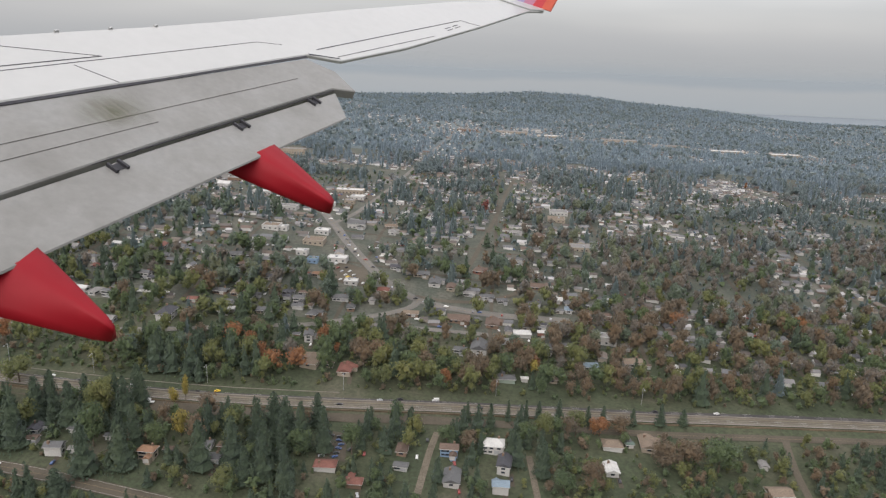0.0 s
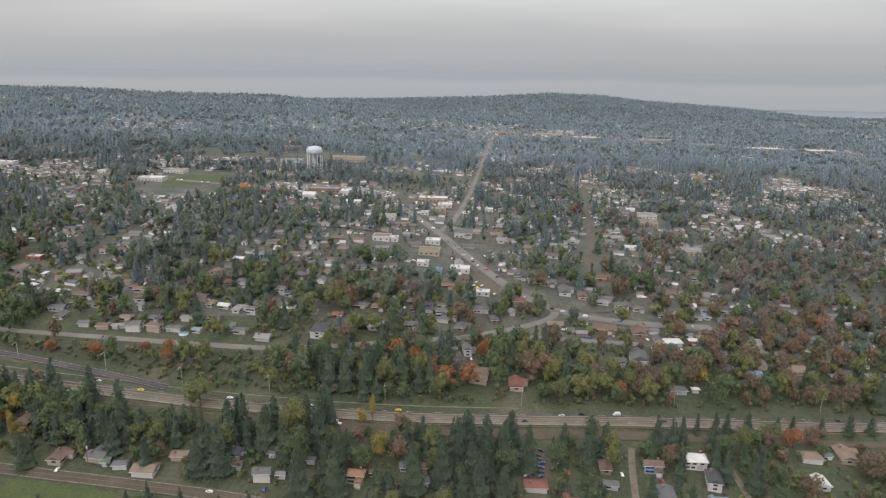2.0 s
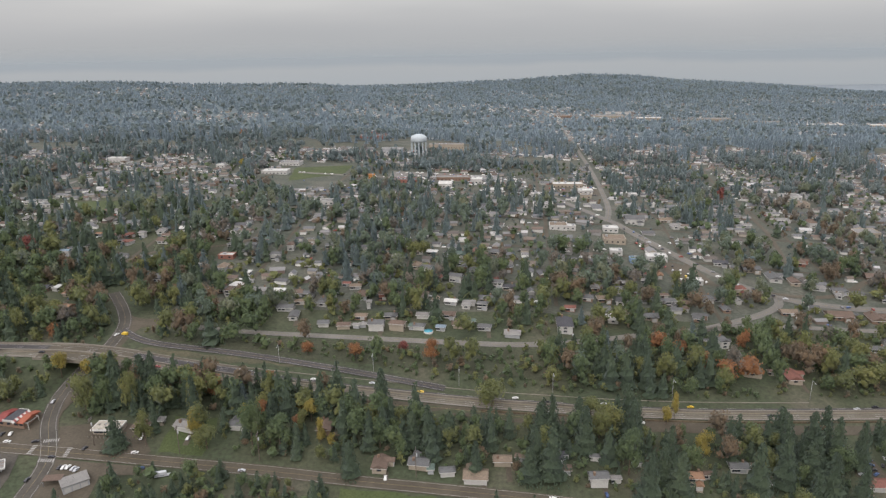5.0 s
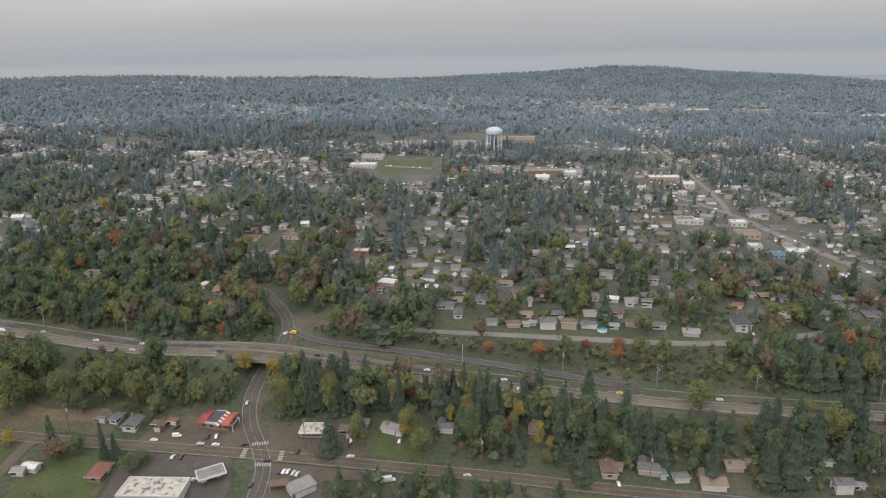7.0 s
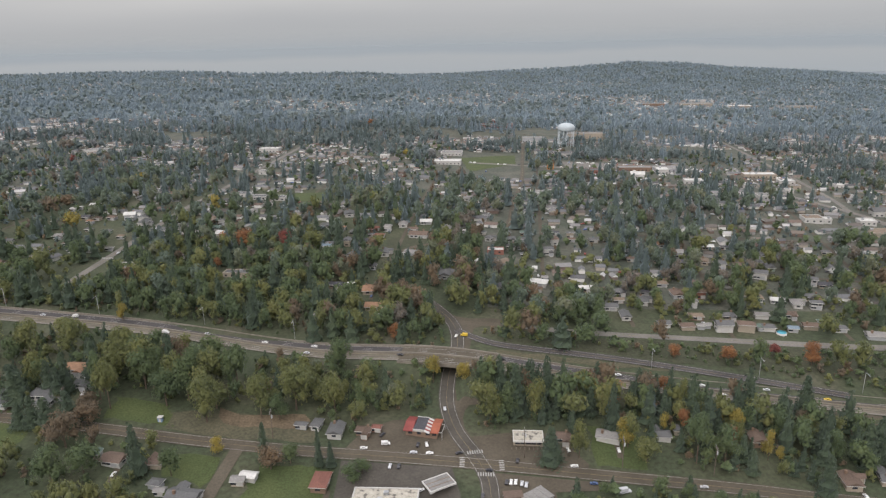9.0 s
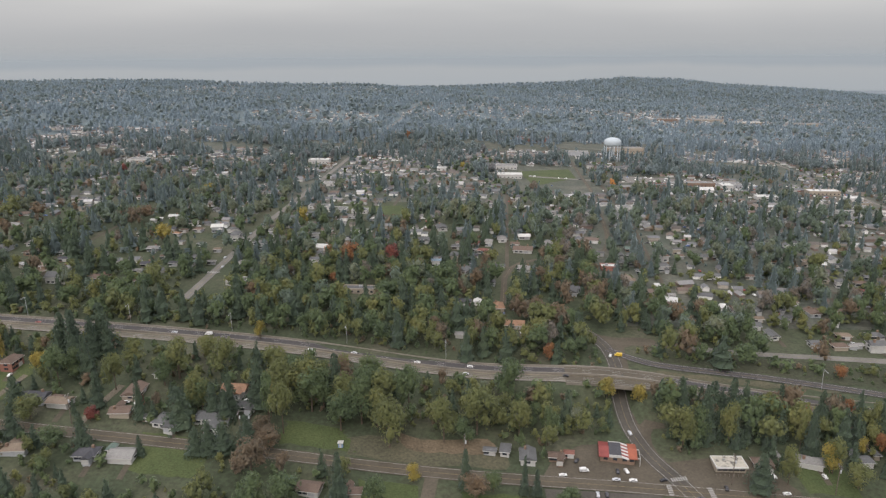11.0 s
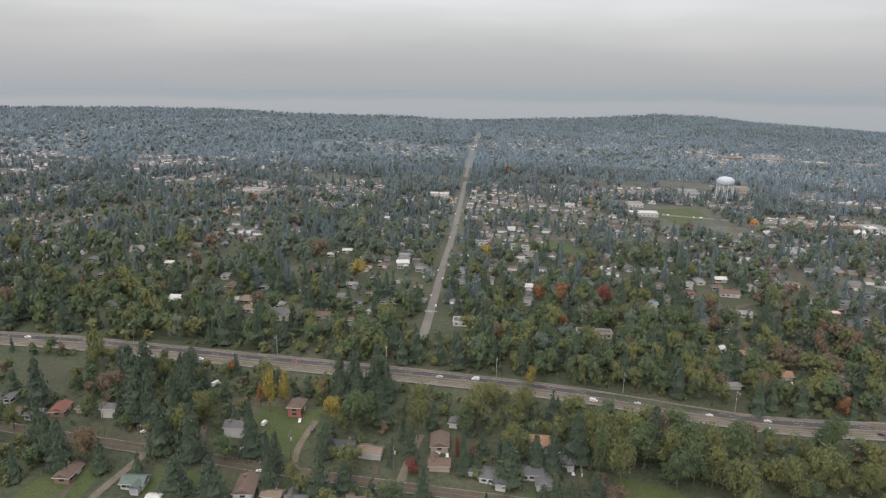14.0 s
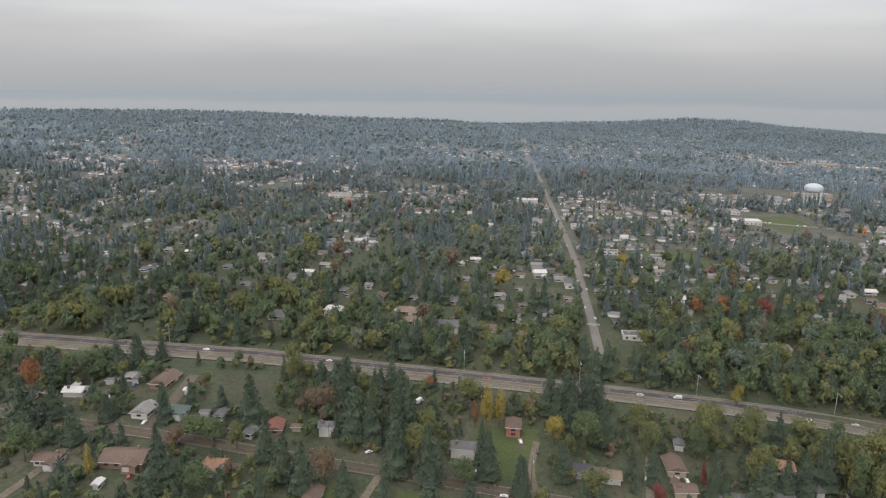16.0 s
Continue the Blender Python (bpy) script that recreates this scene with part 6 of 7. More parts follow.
def species(x, y):
    """Arrays: kind (0 fir, 1 leaf) and tint index of trees at the given places."""
    n = len(x)
    r = rng.random(n)
    firs = np.where(y > 430, 0.5, 0.46) + 1.1 * (value_noise(x, y, 42, 21) - 0.5) + 0.2 * (y > 900)
    firs = np.where((x > -345) & (x < 0) & (y < 272), 0.62, firs)
    firs = np.where((x < -365) & (x > -500) & (y < 300), 0.08, firs)
    firs = np.where((x > -520) & (x < -330) & (y > 315) & (y < 372), 0.15, firs)
    firs = np.where((x > -330) & (x < -150) & (y > 285) & (y < 318), 0.1, firs)
    firs = np.where((x > -150) & (x < -85) & (y > 283) & (y < 318), 0.4, firs)
    firs = np.where((x > -60) & (y > 290) & (y < 460) & (x < 260), 0.12, firs)
    firs = np.where((x > -260) & (x < -60) & (y > 326) & (y < 430), 0.3, firs)
    firs = np.where((x > -520) & (x < -430) & (y > 335) & (y < 430), 0.45, firs)
    firs = np.where((x > 40) & (y > 295) & (y < 640), firs * 0.45, firs)
    kind = (r > firs).astype(int)
    warm = value_noise(x, y, 45, 22)
    brown = np.where((x > -40) & (y > 290) & (y < 400), 0.42, np.where((x > -120) & (y < 520), 0.2, np.where((x < -335) & (y < 430), 0.06, 0.14)))
    brown = np.where((x > 0) & (y > 300) & (y < 470), 0.4, np.where((x > 40) & (y <= 300), 0.36, brown))
    brown = np.where(y > 430, brown * 0.5, brown)
    brown = np.where((x > 10) & (y > 295) & (y < 640) & (x > 0.25 * y - 80), 0.62, brown)
    brown = np.where((x > -425) & (x < -335) & (y > 325) & (y < 480), 0.32, brown)
    q = rng.random(n)
    tint = np.where(q < brown, 2, np.where(q < brown + np.where((x < -330) & (y < 430), 0.42, 0.25) + 0.5 * (warm - 0.5), 1, 0))
    s = rng.random(n)
    rare = np.where(y < 430, 0.03, np.where(y < 1040, 0.1, 0.0))
    tint = np.where(s < 0.014 * rare, 3, np.where(s < 0.032 * rare, 4, np.where(s < 0.04 * rare, 5, tint)))
    tint = np.where((x < -365) & (x > -500) & (y < 300) & (tint == 0) & (rng.random(n) < 0.6), 1, tint)
    return kind, tint


def density(x, y):
    n = 0.9 * (value_noise(x, y, 48, 31) - 0.5) + 0.6 * (value_noise(x, y, 19, 32) - 0.5)
    n = n + 0.3 * np.sign(n) * (y > 430) * (np.abs(n) > 0.08)
    d = np.where(x < -335, np.where(y > 430, 0.54, 0.74) + 1.0 * n, np.where(x < -55, 0.46 + 1.3 * n, 0.49 + 1.3 * n))
    d = np.where((x < -560) & (y > 318), 0.5 + 1.1 * n, d)
    d = np.where(y > 640, np.where(x > -300, 0.42, 0.5) + 1.25 * n, d)
    d = np.where(y < 262, 0.85 + 1.1 * n, d)
    d = np.where((y < 254) & (x > -520) & (x < -345), 0.3 + 0.7 * n, d)
    d = np.where((y > 250) & (y < 276) & (x > -345) & (x < 60), 0.95, d)
    d = np.where((x > -300) & (x < 0) & (y < 262), 0.9 + 0.5 * n, d)
    d = np.where((x < -368) & (x > -500) & (y > 262) & (y < 302), 0.97, d)
    d = np.where((x > -525) & (x < -330) & (y > 322) & (y < 400), 0.97, d)
    d = np.where((x > -330) & (x < -160) & (y > 283) & (y < 316), 0.04, d)
    d = np.where((x > -335) & (x < -270) & (y > 318) & (y < 345), 0.9, d)
    d = np.where((x > -150) & (x < 80) & (y > 283) & (y < 320), np.where(x < -20, 0.97, 0.8), d)
    d = np.where((x > -150) & (y > 274) & (y <= 290), 0.9, d)
    d = np.where((x > -345) & (x < -190) & (y > 256) & (y < 290), 0.98, d)
    d = np.where((x > -190) & (x < 60) & (y > 228) & (y < 262), 0.95, d)
    d = np.where((x < -560) & (y > 338) & (y < 356), 0.85, d)
    d = np.where((x < -500) & (y < 335), np.where(x < -680, 0.62, 0.95) + 0.8 * n, d)
    d = np.where((x > -260) & (x < -60) & (y > 340) & (y < 430), 0.55 + 0.9 * n, d)
    d = np.where((x > -490) & (x < -330) & (y > 400) & (y < 500), 0.85, d)
    d = np.where((x > 60) & (y > 300) & (y < 460), 0.6 + 0.6 * n, d)
    # gardens south of the highway, where the larger trees stand singly
    south = (y < np.interp(x, hx, hy) - 12) & (x > -780) & (x < 170)
    d = np.where(south, 0.45 + 0.7 * n, d)
    d = np.where(south & (x > -500) & (x < -365) & (y > 264), 0.8, d)
    d = np.where(south & (x > -345) & (x < 60) & (y > 256), 0.9, d)
    d = np.where(south & (x > -290) & (x < 60) & (y <= 256), 0.78, d)
    return d


def scatter(x0, x1, y0, y1, cell, keep):
    gx, gy = np.meshgrid(np.arange(x0, x1, cell), np.arange(y0, y1, cell))
    x = gx.ravel() + rng.uniform(-0.45, 0.45, gx.size) * cell
    y = gy.ravel() + rng.uniform(-0.45, 0.45, gx.size) * cell
    ok = (x > -612 - 0.72 * y - 60) & (x < 0.66 * y + 60) & ~blocked(x, y) & (rng.random(len(x)) < keep(x, y))
    return x[ok], y[ok]


TINTS = ["green", "olive", "brown", "yellow", "orange", "red"]
FIR_LABEL = "countless dark green conifers among the houses"


def plant(x, y, leafs, firs, sizes):
    kind, tint = species(x, y)
    high = np.where(kind == 0, rng.uniform(8, 17, len(x)), rng.uniform(7.5, 14.5, len(x))) * sizes
    wide = np.where(kind == 0, high * rng.uniform(0.45, 0.66, len(x)), high * rng.uniform(0.6, 0.85, len(x)))
    wide = np.where(y > 1040, wide * 1.7, wide)
    high = np.where(y > 1040, high * 0.85, high)
    tint = np.where((y > 1040) & (tint == 2), 0, tint)
    z = far_ground(x, y) - 0.2
    turn = rng.uniform(0, 6.28, len(x))
    rows = np.stack([x, y, z, turn, wide, high], -1)
    groups = {}
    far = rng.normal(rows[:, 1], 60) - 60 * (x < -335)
    # firs further off take the copies with haze in their colour
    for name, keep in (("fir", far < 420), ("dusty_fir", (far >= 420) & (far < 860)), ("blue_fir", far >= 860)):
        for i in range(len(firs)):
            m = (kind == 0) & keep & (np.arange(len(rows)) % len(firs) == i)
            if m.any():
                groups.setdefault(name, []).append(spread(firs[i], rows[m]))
    for t in range(6):
        for i in range(len(leafs)):
            m = (kind == 1) & (tint == t) & (np.arange(len(rows)) % len(leafs) == i)
            # broadleaf trees also switch to haze-coloured copies with distance
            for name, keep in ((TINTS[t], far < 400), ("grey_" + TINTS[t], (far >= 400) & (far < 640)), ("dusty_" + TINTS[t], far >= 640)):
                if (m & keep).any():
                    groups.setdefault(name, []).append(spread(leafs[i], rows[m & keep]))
    for key, pieces in groups.items():
        V, T = joined(pieces)
        kind_of = key.replace("dusty_", "").replace("grey_", "")
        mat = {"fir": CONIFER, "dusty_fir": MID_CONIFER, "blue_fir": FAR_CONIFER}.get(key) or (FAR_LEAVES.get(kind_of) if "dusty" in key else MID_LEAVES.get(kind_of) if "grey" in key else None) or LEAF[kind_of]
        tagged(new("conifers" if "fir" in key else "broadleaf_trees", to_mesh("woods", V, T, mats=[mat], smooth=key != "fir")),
               FIR_LABEL if "fir" in key else f"many {WORD[kind_of]}s among the houses", "trees", kind="stuff")


x, y = scatter(-960, 340, 196, 430, 6.1, density)
near = y < 330
plant(x[near], y[near], FINE_LEAF, FINE_FIR, np.where(y < np.interp(x, hx, hy) - 12, 0.68 + 0.25 * ((x < -365) & (x > -500)) + 0.3 * ((x > -300) & (x < 60) & (y > 240)), 1.1)[near])
plant(x[~near], y[~near], HALF_LEAF, FINE_FIR, 1.06)


def fill(x, y):
    """Smaller trees that close the gardens south of the highway."""
    n = value_noise(x, y, 24, 51) - 0.5
    d = np.where(x < -560, 0.36, 0.24) + 0.8 * n
    d = np.where((x > -343) & (x < -150) & (y > 260), 0.9, d)
    d = np.where((x > -290) & (x < -60) & (y <= 260), 0.4 + 0.6 * n, d)
    d = np.where((x < -345) & (x > -520) & (y < 262), 0.05, d)
    return np.where(y < np.interp(x, hx, hy) - 9.5, d, 0)


TREES, BLOCK[:] = BLOCK.copy(), SOLID
x, y = scatter(-800, 170, 205, 330, 5.2, fill)
BLOCK[:] = TREES
plant(x, y, HALF_LEAF, FINE_FIR, np.where((x > -343) & (x < -190) & (y > 260), 1.08, 0.6))
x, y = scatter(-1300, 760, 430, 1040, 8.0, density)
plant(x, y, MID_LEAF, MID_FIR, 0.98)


def far_woods(x, y):
    """Woods far off stand in belts, with the house lots open between them."""
    lots = value_noise(x, y, 210, 11) * 0.6 + value_noise(x, y, 70, 12) * 0.4
    d = np.where(lots > 0.54, 0.42, 0.9) + 0.5 * (value_noise(x, y, 60, 34) - 0.5)
    d = np.where((y > 1440) & (y < 1760) & (x > -20) & (x < 950), d * 0.3, d)
    return np.where(y > 2900, 0.8, d)


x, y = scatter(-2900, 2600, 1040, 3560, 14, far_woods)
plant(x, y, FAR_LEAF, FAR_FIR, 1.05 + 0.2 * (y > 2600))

# a belt of young trees below the highway bank
TREES, BLOCK[:] = BLOCK.copy(), SOLID
for k in range(34):
    x = rng.uniform(-343, -192)
    y = float(np.interp(x, hx, hy)) - rng.uniform(9.5, 26)
    if not blocked(x, y):
        high = rng.uniform(5.5, 8.5) if y > float(np.interp(x, hx, hy)) - 15 else rng.uniform(8, 13)
        fir_here = rng.random() < 0.4
        tree(x, y, "fir" if fir_here else "leaf", str(rng.choice(["green", "green", "olive", "olive", "brown"])), high * (0.55 if fir_here else 0.8), high)
BLOCK[:] = TREES

# low bushes, saplings and hedges, also under the trees
TREES, BLOCK[:] = BLOCK.copy(), SOLID
x, y = scatter(-900, 300, 205, 345, 4.2, lambda x, y: 0.8 + 0.8 * (value_noise(x, y, 22, 41) - 0.5))
BLOCK[:] = TREES
tall = rng.uniform(1.4, 3.2, len(x)) + 3.2 * rng.random(len(x)) ** 3
rows = np.stack([x, y, ground(x, y) - tall * 0.2, rng.uniform(0, 6.28, len(x)), tall * rng.uniform(0.9, 1.5, len(x)), tall * 1.15], -1)
BUSH = [leafy(80 + k, 26, 3, size=0.13) for k in range(4)]
for i, tint in enumerate(("green", "olive", "green", "brown")):
    m = np.arange(len(rows)) % 9 == 8 if tint == "brown" else (np.arange(len(rows)) % 3 == i) & (np.arange(len(rows)) % 9 != 8)
    V, T = spread(BUSH[i], rows[m])
    tagged(new("bushes", to_mesh("bushes", V, T, smooth=True, mats=[LEAF[tint]])), f"low {tint} bushes and saplings under the trees", "bushes", kind="stuff")
x, y = scatter(-900, 300, 345, 420, 5.0, lambda x, y: 0.55 + 0.7 * (value_noise(x, y, 22, 41) - 0.5))
tall = rng.uniform(1.6, 3.4, len(x)) + 3.0 * rng.random(len(x)) ** 3
rows = np.stack([x, y, ground(x, y) - tall * 0.25, rng.uniform(0, 6.28, len(x)), tall * rng.uniform(1.2, 2.0, len(x)), tall * 1.2], -1)
V, T = spread(leafy(85, 14, 2, size=0.17), rows)
tagged(new("bushes", to_mesh("bushes", V, T, smooth=True, mats=[LEAF["olive"]])), "low olive garden bushes and scrub", "bushes", kind="stuff")
x, y = scatter(-1000, 560, 420, 800, 6.0, lambda x, y: 0.62 + 0.8 * (value_noise(x, y, 26, 42) - 0.5))
tall = rng.uniform(1.4, 3.0, len(x)) + 3.5 * rng.random(len(x)) ** 3
rows = np.stack([x, y, ground(x, y) - tall * 0.2, rng.uniform(0, 6.28, len(x)), tall * rng.uniform(1.0, 1.6, len(x)), tall * 1.2], -1)
HEDGE = [leafy(90 + k, 9, 2, size=0.22) for k in range(3)]
for i, tint in enumerate(("green", "olive", "brown")):
    m = np.digitize(np.arange(len(rows)) % 10, (5, 9)) == i
    V, T = spread(HEDGE[i], rows[m])
    tagged(new("bushes", to_mesh("bushes", V, T, smooth=True, mats=[MID_CONIFER if tint == "green" else LEAF["green"] if tint == "olive" else LEAF["brown"]])), f"small {tint} garden trees and hedges between houses", "bushes", kind="stuff")

# scrub on the slope above the highway
x, y = scatter(-335, -60, 284, 320, 2.6, lambda x, y: 0.25 + 0.5 * (value_noise(x, y, 12, 43) - 0.3))
tall = rng.uniform(0.8, 2.4, len(x))
rows = np.stack([x, y, ground(x, y) - tall * 0.3, rng.uniform(0, 6.28, len(x)), tall * rng.uniform(1.2, 2.2, len(x)), tall * 1.1], -1)
V, T = spread(BUSH[1], rows)
tagged(new("bushes", to_mesh("bushes", V, T, smooth=True, mats=[LEAF["green"]])), "low green scrub on the slope above the highway", "bushes", kind="stuff")

# ---- vehicles ----
def car_kit(kind, colour):
    """Meshes of a road vehicle that faces +x and stands on z = 0."""
    L, W, H = {"car": (4.4, 1.8, 1.4), "van": (5.4, 2.0, 2.3), "truck": (9.0, 2.4, 3.2), "motorhome": (7.0, 2.3, 2.9)}[kind]
    bm = bmesh.new()
    bmesh.ops.create_cube(bm, size=1, matrix=Matrix.Translation((0, 0, 0.62)) @ Matrix.Diagonal((L, W, 0.62, 1)))
    if kind == "car":
        top = [(-1.5, 0.9), (1.15, 0.9), (0.55, H), (-0.95, H)]
    elif kind == "truck":
        top = [(-4.5, 0.9), (2.3, 0.9), (2.3, H), (-4.5, H)]
    else:
        top = [(-L / 2, 0.9), (L / 2 - 0.9, 0.9), (L / 2 - 1.5, H), (-L / 2 + 0.05, H)]
    low, high = [], []
    for k in (-1, 1):
        low.append([bm.verts.new((x, k * W * 0.47, z)) for x, z in top[:2]])
        high.append([bm.verts.new((x, k * W * (0.38 if kind == "car" else 0.46), z)) for x, z in top[2:]])
    for a, b in ((low[0], high[0]), (high[1], low[1])):
        bm.faces.new([low[0][0], low[0][1], high[0][0], high[0][1]] if a is low[0] else [low[1][1], low[1][0], high[1][1], high[1][0]])
    bm.faces.new([low[0][1], low[1][1], high[1][0], high[0][0]])
    bm.faces.new([high[0][1], high[1][1], low[1][0], low[0][0]])
    bm.faces.new([high[0][0], high[1][0], high[1][1], high[0][1]])
    bmesh.ops.recalc_face_normals(bm, faces=bm.faces)
    body = bpy.data.meshes.new("body")
    bm.to_mesh(body)
    bm.free()
    body.materials.append(CARPAINT[colour])
    wheel = [boxes_round(x, y) for x in (-L * 0.3, L * 0.3) for y in (-W / 2 + 0.05, W / 2 - 0.05)]
    x1 = top[1][0]
    glass = [boxes("windscreen", [(x1 - 0.42, x1 - 0.16, -W * 0.4, W * 0.4, 0.98, 1.25)], GLASS),
             boxes("side_window", [(top[0][0] + 0.4, x1 - 0.5, -W * 0.475, W * 0.475, 0.98, 1.22)], GLASS)]
    return body, wheel, glass


def boxes_round(x, y):
    V = [(x + 0.33 * math.cos(k * math.pi / 5), y + d, 0.33 + 0.33 * math.sin(k * math.pi / 5)) for d in (-0.1, 0.1) for k in range(10)] + [(x, y - 0.1, 0.33), (x, y + 0.1, 0.33)]
    Q = [(k, (k + 1) % 10, 10 + (k + 1) % 10, 10 + k) for k in range(10)]
    T = [((k + 1) % 10, k, 20) for k in range(10)] + [(10 + k, 10 + (k + 1) % 10, 21) for k in range(10)]
    return to_mesh("wheel", V, T, Q, [TYRE])


CAR = {}


def vehicle(x, y, z, turn, colour, kind="car", where="on the highway"):
    if (kind, colour) not in CAR:
        CAR[kind, colour] = car_kit(kind, colour)
    body, wheels, glass = CAR[kind, colour]
    root = tagged(new(kind), f"{colour} {kind} {where}", kind, "cars" if kind == "car" else "")
    root.matrix_basis = pose(x, y, z, 0, 0, turn) @ Matrix.Scale(0.58, 4)
    part("body", body, root)
    for m in wheels:
        part("wheel", m, root)
    part("windscreen", glass[0], root)
    part("side_window", glass[1], root)
    return root


def on_highway(x, lane, colour, kind="car"):
    dx = 5.0
    slope = (np.interp(x + dx, hx, hy) - np.interp(x - dx, hx, hy)) / (2 * dx)
    turn = math.degrees(math.atan(slope))
    vehicle(x, float(np.interp(x, hx, hy)) + lane, float(highway_z(x)) + 0.06, turn + (180 if lane > 0 else 0), colour, kind)


for x, lane, colour, *kind in ((-166, 3.4, "white"), (-153, 1.7, "black"), (-130, 3.4, "silver"), (-102, 1.7, "black"), (-94, 3.4, "yellow"), (-63, -3.2, "black"), (-40, -3.2, "black"), (-23, 1.7, "silver"), (-14, 3.2, "black"),
                               (2, 3.2, "white", "van"), (22, -1.7, "black"), (105, 3.3, "black"), (135, 3.3, "white"), (-477, -3.2, "white", "van"), (-410, 3.4, "white"), (-412, -3.2, "silver"), (-283, 4.6, "white"), (-270, 3.2, "red"),
                               (-251, 3.2, "white"), (-226, 4.8, "silver"), (-205, 1.7, "yellow"), (-245, -3.2, "white"), (-721, 3.3, "white"), (-705, -1.7, "black"), (-667, 3.3, "white"), (-601, 1.7, "red"), (-539, 1.8, "silver"), (-524, 3.4, "white", "van"), (-459, 1.7, "silver"), (-372, -1.7, "black"), (-330, 3.2, "black"), (-318, -3.2, "red"), (-640, -3.3, "white"), (-574, -1.8, "black"), (-432, 1.8, "white")):
    on_highway(x, lane, colour, *kind)
PARKED = [(-331.8, 233.4, 80, "black"), (-330.3, 233.5, 80, "white"), (-328.8, 233.6, 80, "white"), (-326.8, 233, 80, "silver"), (-325.4, 232.5, 80, "silver"), (-303, 233.9, 172, "blue"), (-308.3, 241.6, 5, "white"), (-357.8, 246.2, 0, "white"),
          (-363.4, 246.4, 0, "silver"), (-373.5, 250.4, 5, "white van"), (-375.2, 255, 60, "black"), (-362.1, 250.2, 85, "black"), (-359, 250.5, 100, "white"), (-337.4, 238.7, 170, "black"), (-339.9, 227.2, 85, "black"), (-327.5, 243.4, 80, "black"),
          (-347.5, 246.6, 20, "black"), (-381, 248, 0, "white"), (-353, 270, 95, "silver"), (-349, 320, 70, "white"), (-267, 233.5, 175, "silver"), (-360, 229, 30, "white"), (-368, 239.5, 85, "black"), (-371, 239.5, 85, "silver")]
YARDS = [(-499, 270, 30, "white"), (-496, 281, 60, "white"), (-597, 262.5, 172, "white"), (-606, 273, 80, "white"), (-601, 283, 80, "black"), (-600, 279, 80, "black"), (-602, 288, 80, "white van"), (-584, 286, 80, "black"), (-539, 277.5, 0, "white"),
         (-627, 311, 60, "white motorhome"), (-504, 265, 90, "white"), (-644, 282, 10, "silver"), (-642, 279, 30, "white"), (-657, 300, 40, "silver"), (-653, 303, 20, "white"), (-648, 285, 50, "black"), (-158, 223, 170, "white"), (-86, 241, 30, "white"), (-82, 243, 60, "white"),
         (-5, 245, 90, "white"), (-1, 256, 90, "black"), (-119, 263, 0, "white truck"), (-29, 250, 80, "white"), (-32, 246, 60, "black"), (-26, 244, 90, "red")]
DEALER = [(-58, 404, 60, "white"), (-54, 408, 60, "yellow van"), (-56, 412, 60, "white"), (-59, 417, 60, "silver"), (-62, 422, 60, "red"), (-50, 408, 60, "blue"), (-51, 413, 60, "white"), (-54, 418, 60, "white"), (-57, 424, 60, "black"), (-48, 404, 60, "silver"), (-64, 428, 60, "white van"), (-44, 402, 60, "white")]
for rows, where in ((PARKED, "by the crossroads shops"), (YARDS, "parked beside a house"), (DEALER, "on the dealer's lot")):
    for x, y, turn, what in rows:
        colour, kind = (what + " car").split()[:2]
        vehicle(x, y, float(ground(x, y)) + 0.24, turn, colour, kind, where)
for k in range(60):
    ai, b = int(rng.integers(-13, 3)), rng.uniform(350, 620)
    x, y = grid_point(ai * 42.0 + rng.choice([-2.4, 2.4]), b)
    if not in_woods(x, y):
        vehicle(x, y, float(ground(x, y)) + 0.2, 85 + rng.choice([0, 180]), str(rng.choice(["white", "white", "silver", "black", "red", "blue"])), where="parked along a residential lane")
for k in range(14):
    px, py = -42 + (k % 2) * 6 + rng.normal(0, 1.0), 241 + (k // 2) * 2.5 + rng.normal(0, 0.5)
    vehicle(px, py, float(ground(px, py)) + 0.24, rng.normal(0, 25), str(rng.choice(["white", "silver", "black", "black", "blue"])), where="in a crowded yard among trees")
for px, py in DRIVES:
    if rng.random() < 0.7:
        vehicle(px, py, float(ground(px, py)) + 0.22, 90 + rng.normal(0, 6), str(rng.choice(["white", "white", "silver", "black", "red", "blue"])), where="parked on a driveway")
vehicle(-345.5, 320.5, float(ground(-345.5, 320.5)) + 0.3, 165, "yellow", "van", "at the end of the slip road")
vehicle(-294, 230.5, float(ground(-294, 230.5)) + 0.2, 15, "silver", "truck", "standing beside the street")
for b, off in ((410, 2), (425, -2), (455, 2), (470, -2), (520, 2), (560, -2), (610, 2), (660, -2)):
    x = float(np.interp(b, [366, 403, 463, 540, 680], [-548, -545, -541, -535, -528])) + off
    vehicle(x, b, float(ground(x, b)) + 0.25, 87, ["white", "black", "silver"][b % 3], where="on the straight road")

# cars too far off to tell apart, on drives, lanes and shop lots
MIXED_PAINT = material("mixed_car_paint", ((0.0, (0.62, 0.62, 0.60)), (0.3, (0.36, 0.37, 0.38)), (0.5, (0.05, 0.05, 0.055)), (0.7, (0.15, 0.15, 0.16)), (0.8, (0.22, 0.06, 0.05)), (0.88, (0.08, 0.12, 0.24)), (0.95, (0.55, 0.54, 0.5))), 1, 3, 0.35, source="island", fine_mix=0.05)
profile = [(-2.2, 0.25), (2.2, 0.25), (2.2, 0.8), (1.2, 0.95), (0.5, 1.42), (-1.1, 1.42), (-1.7, 0.98), (-2.2, 0.9)]
CV = np.array([(x * 0.62, y * (0.53 if z < 1 else 0.42), z * 0.62) for y in (-1, 1) for x, z in profile])
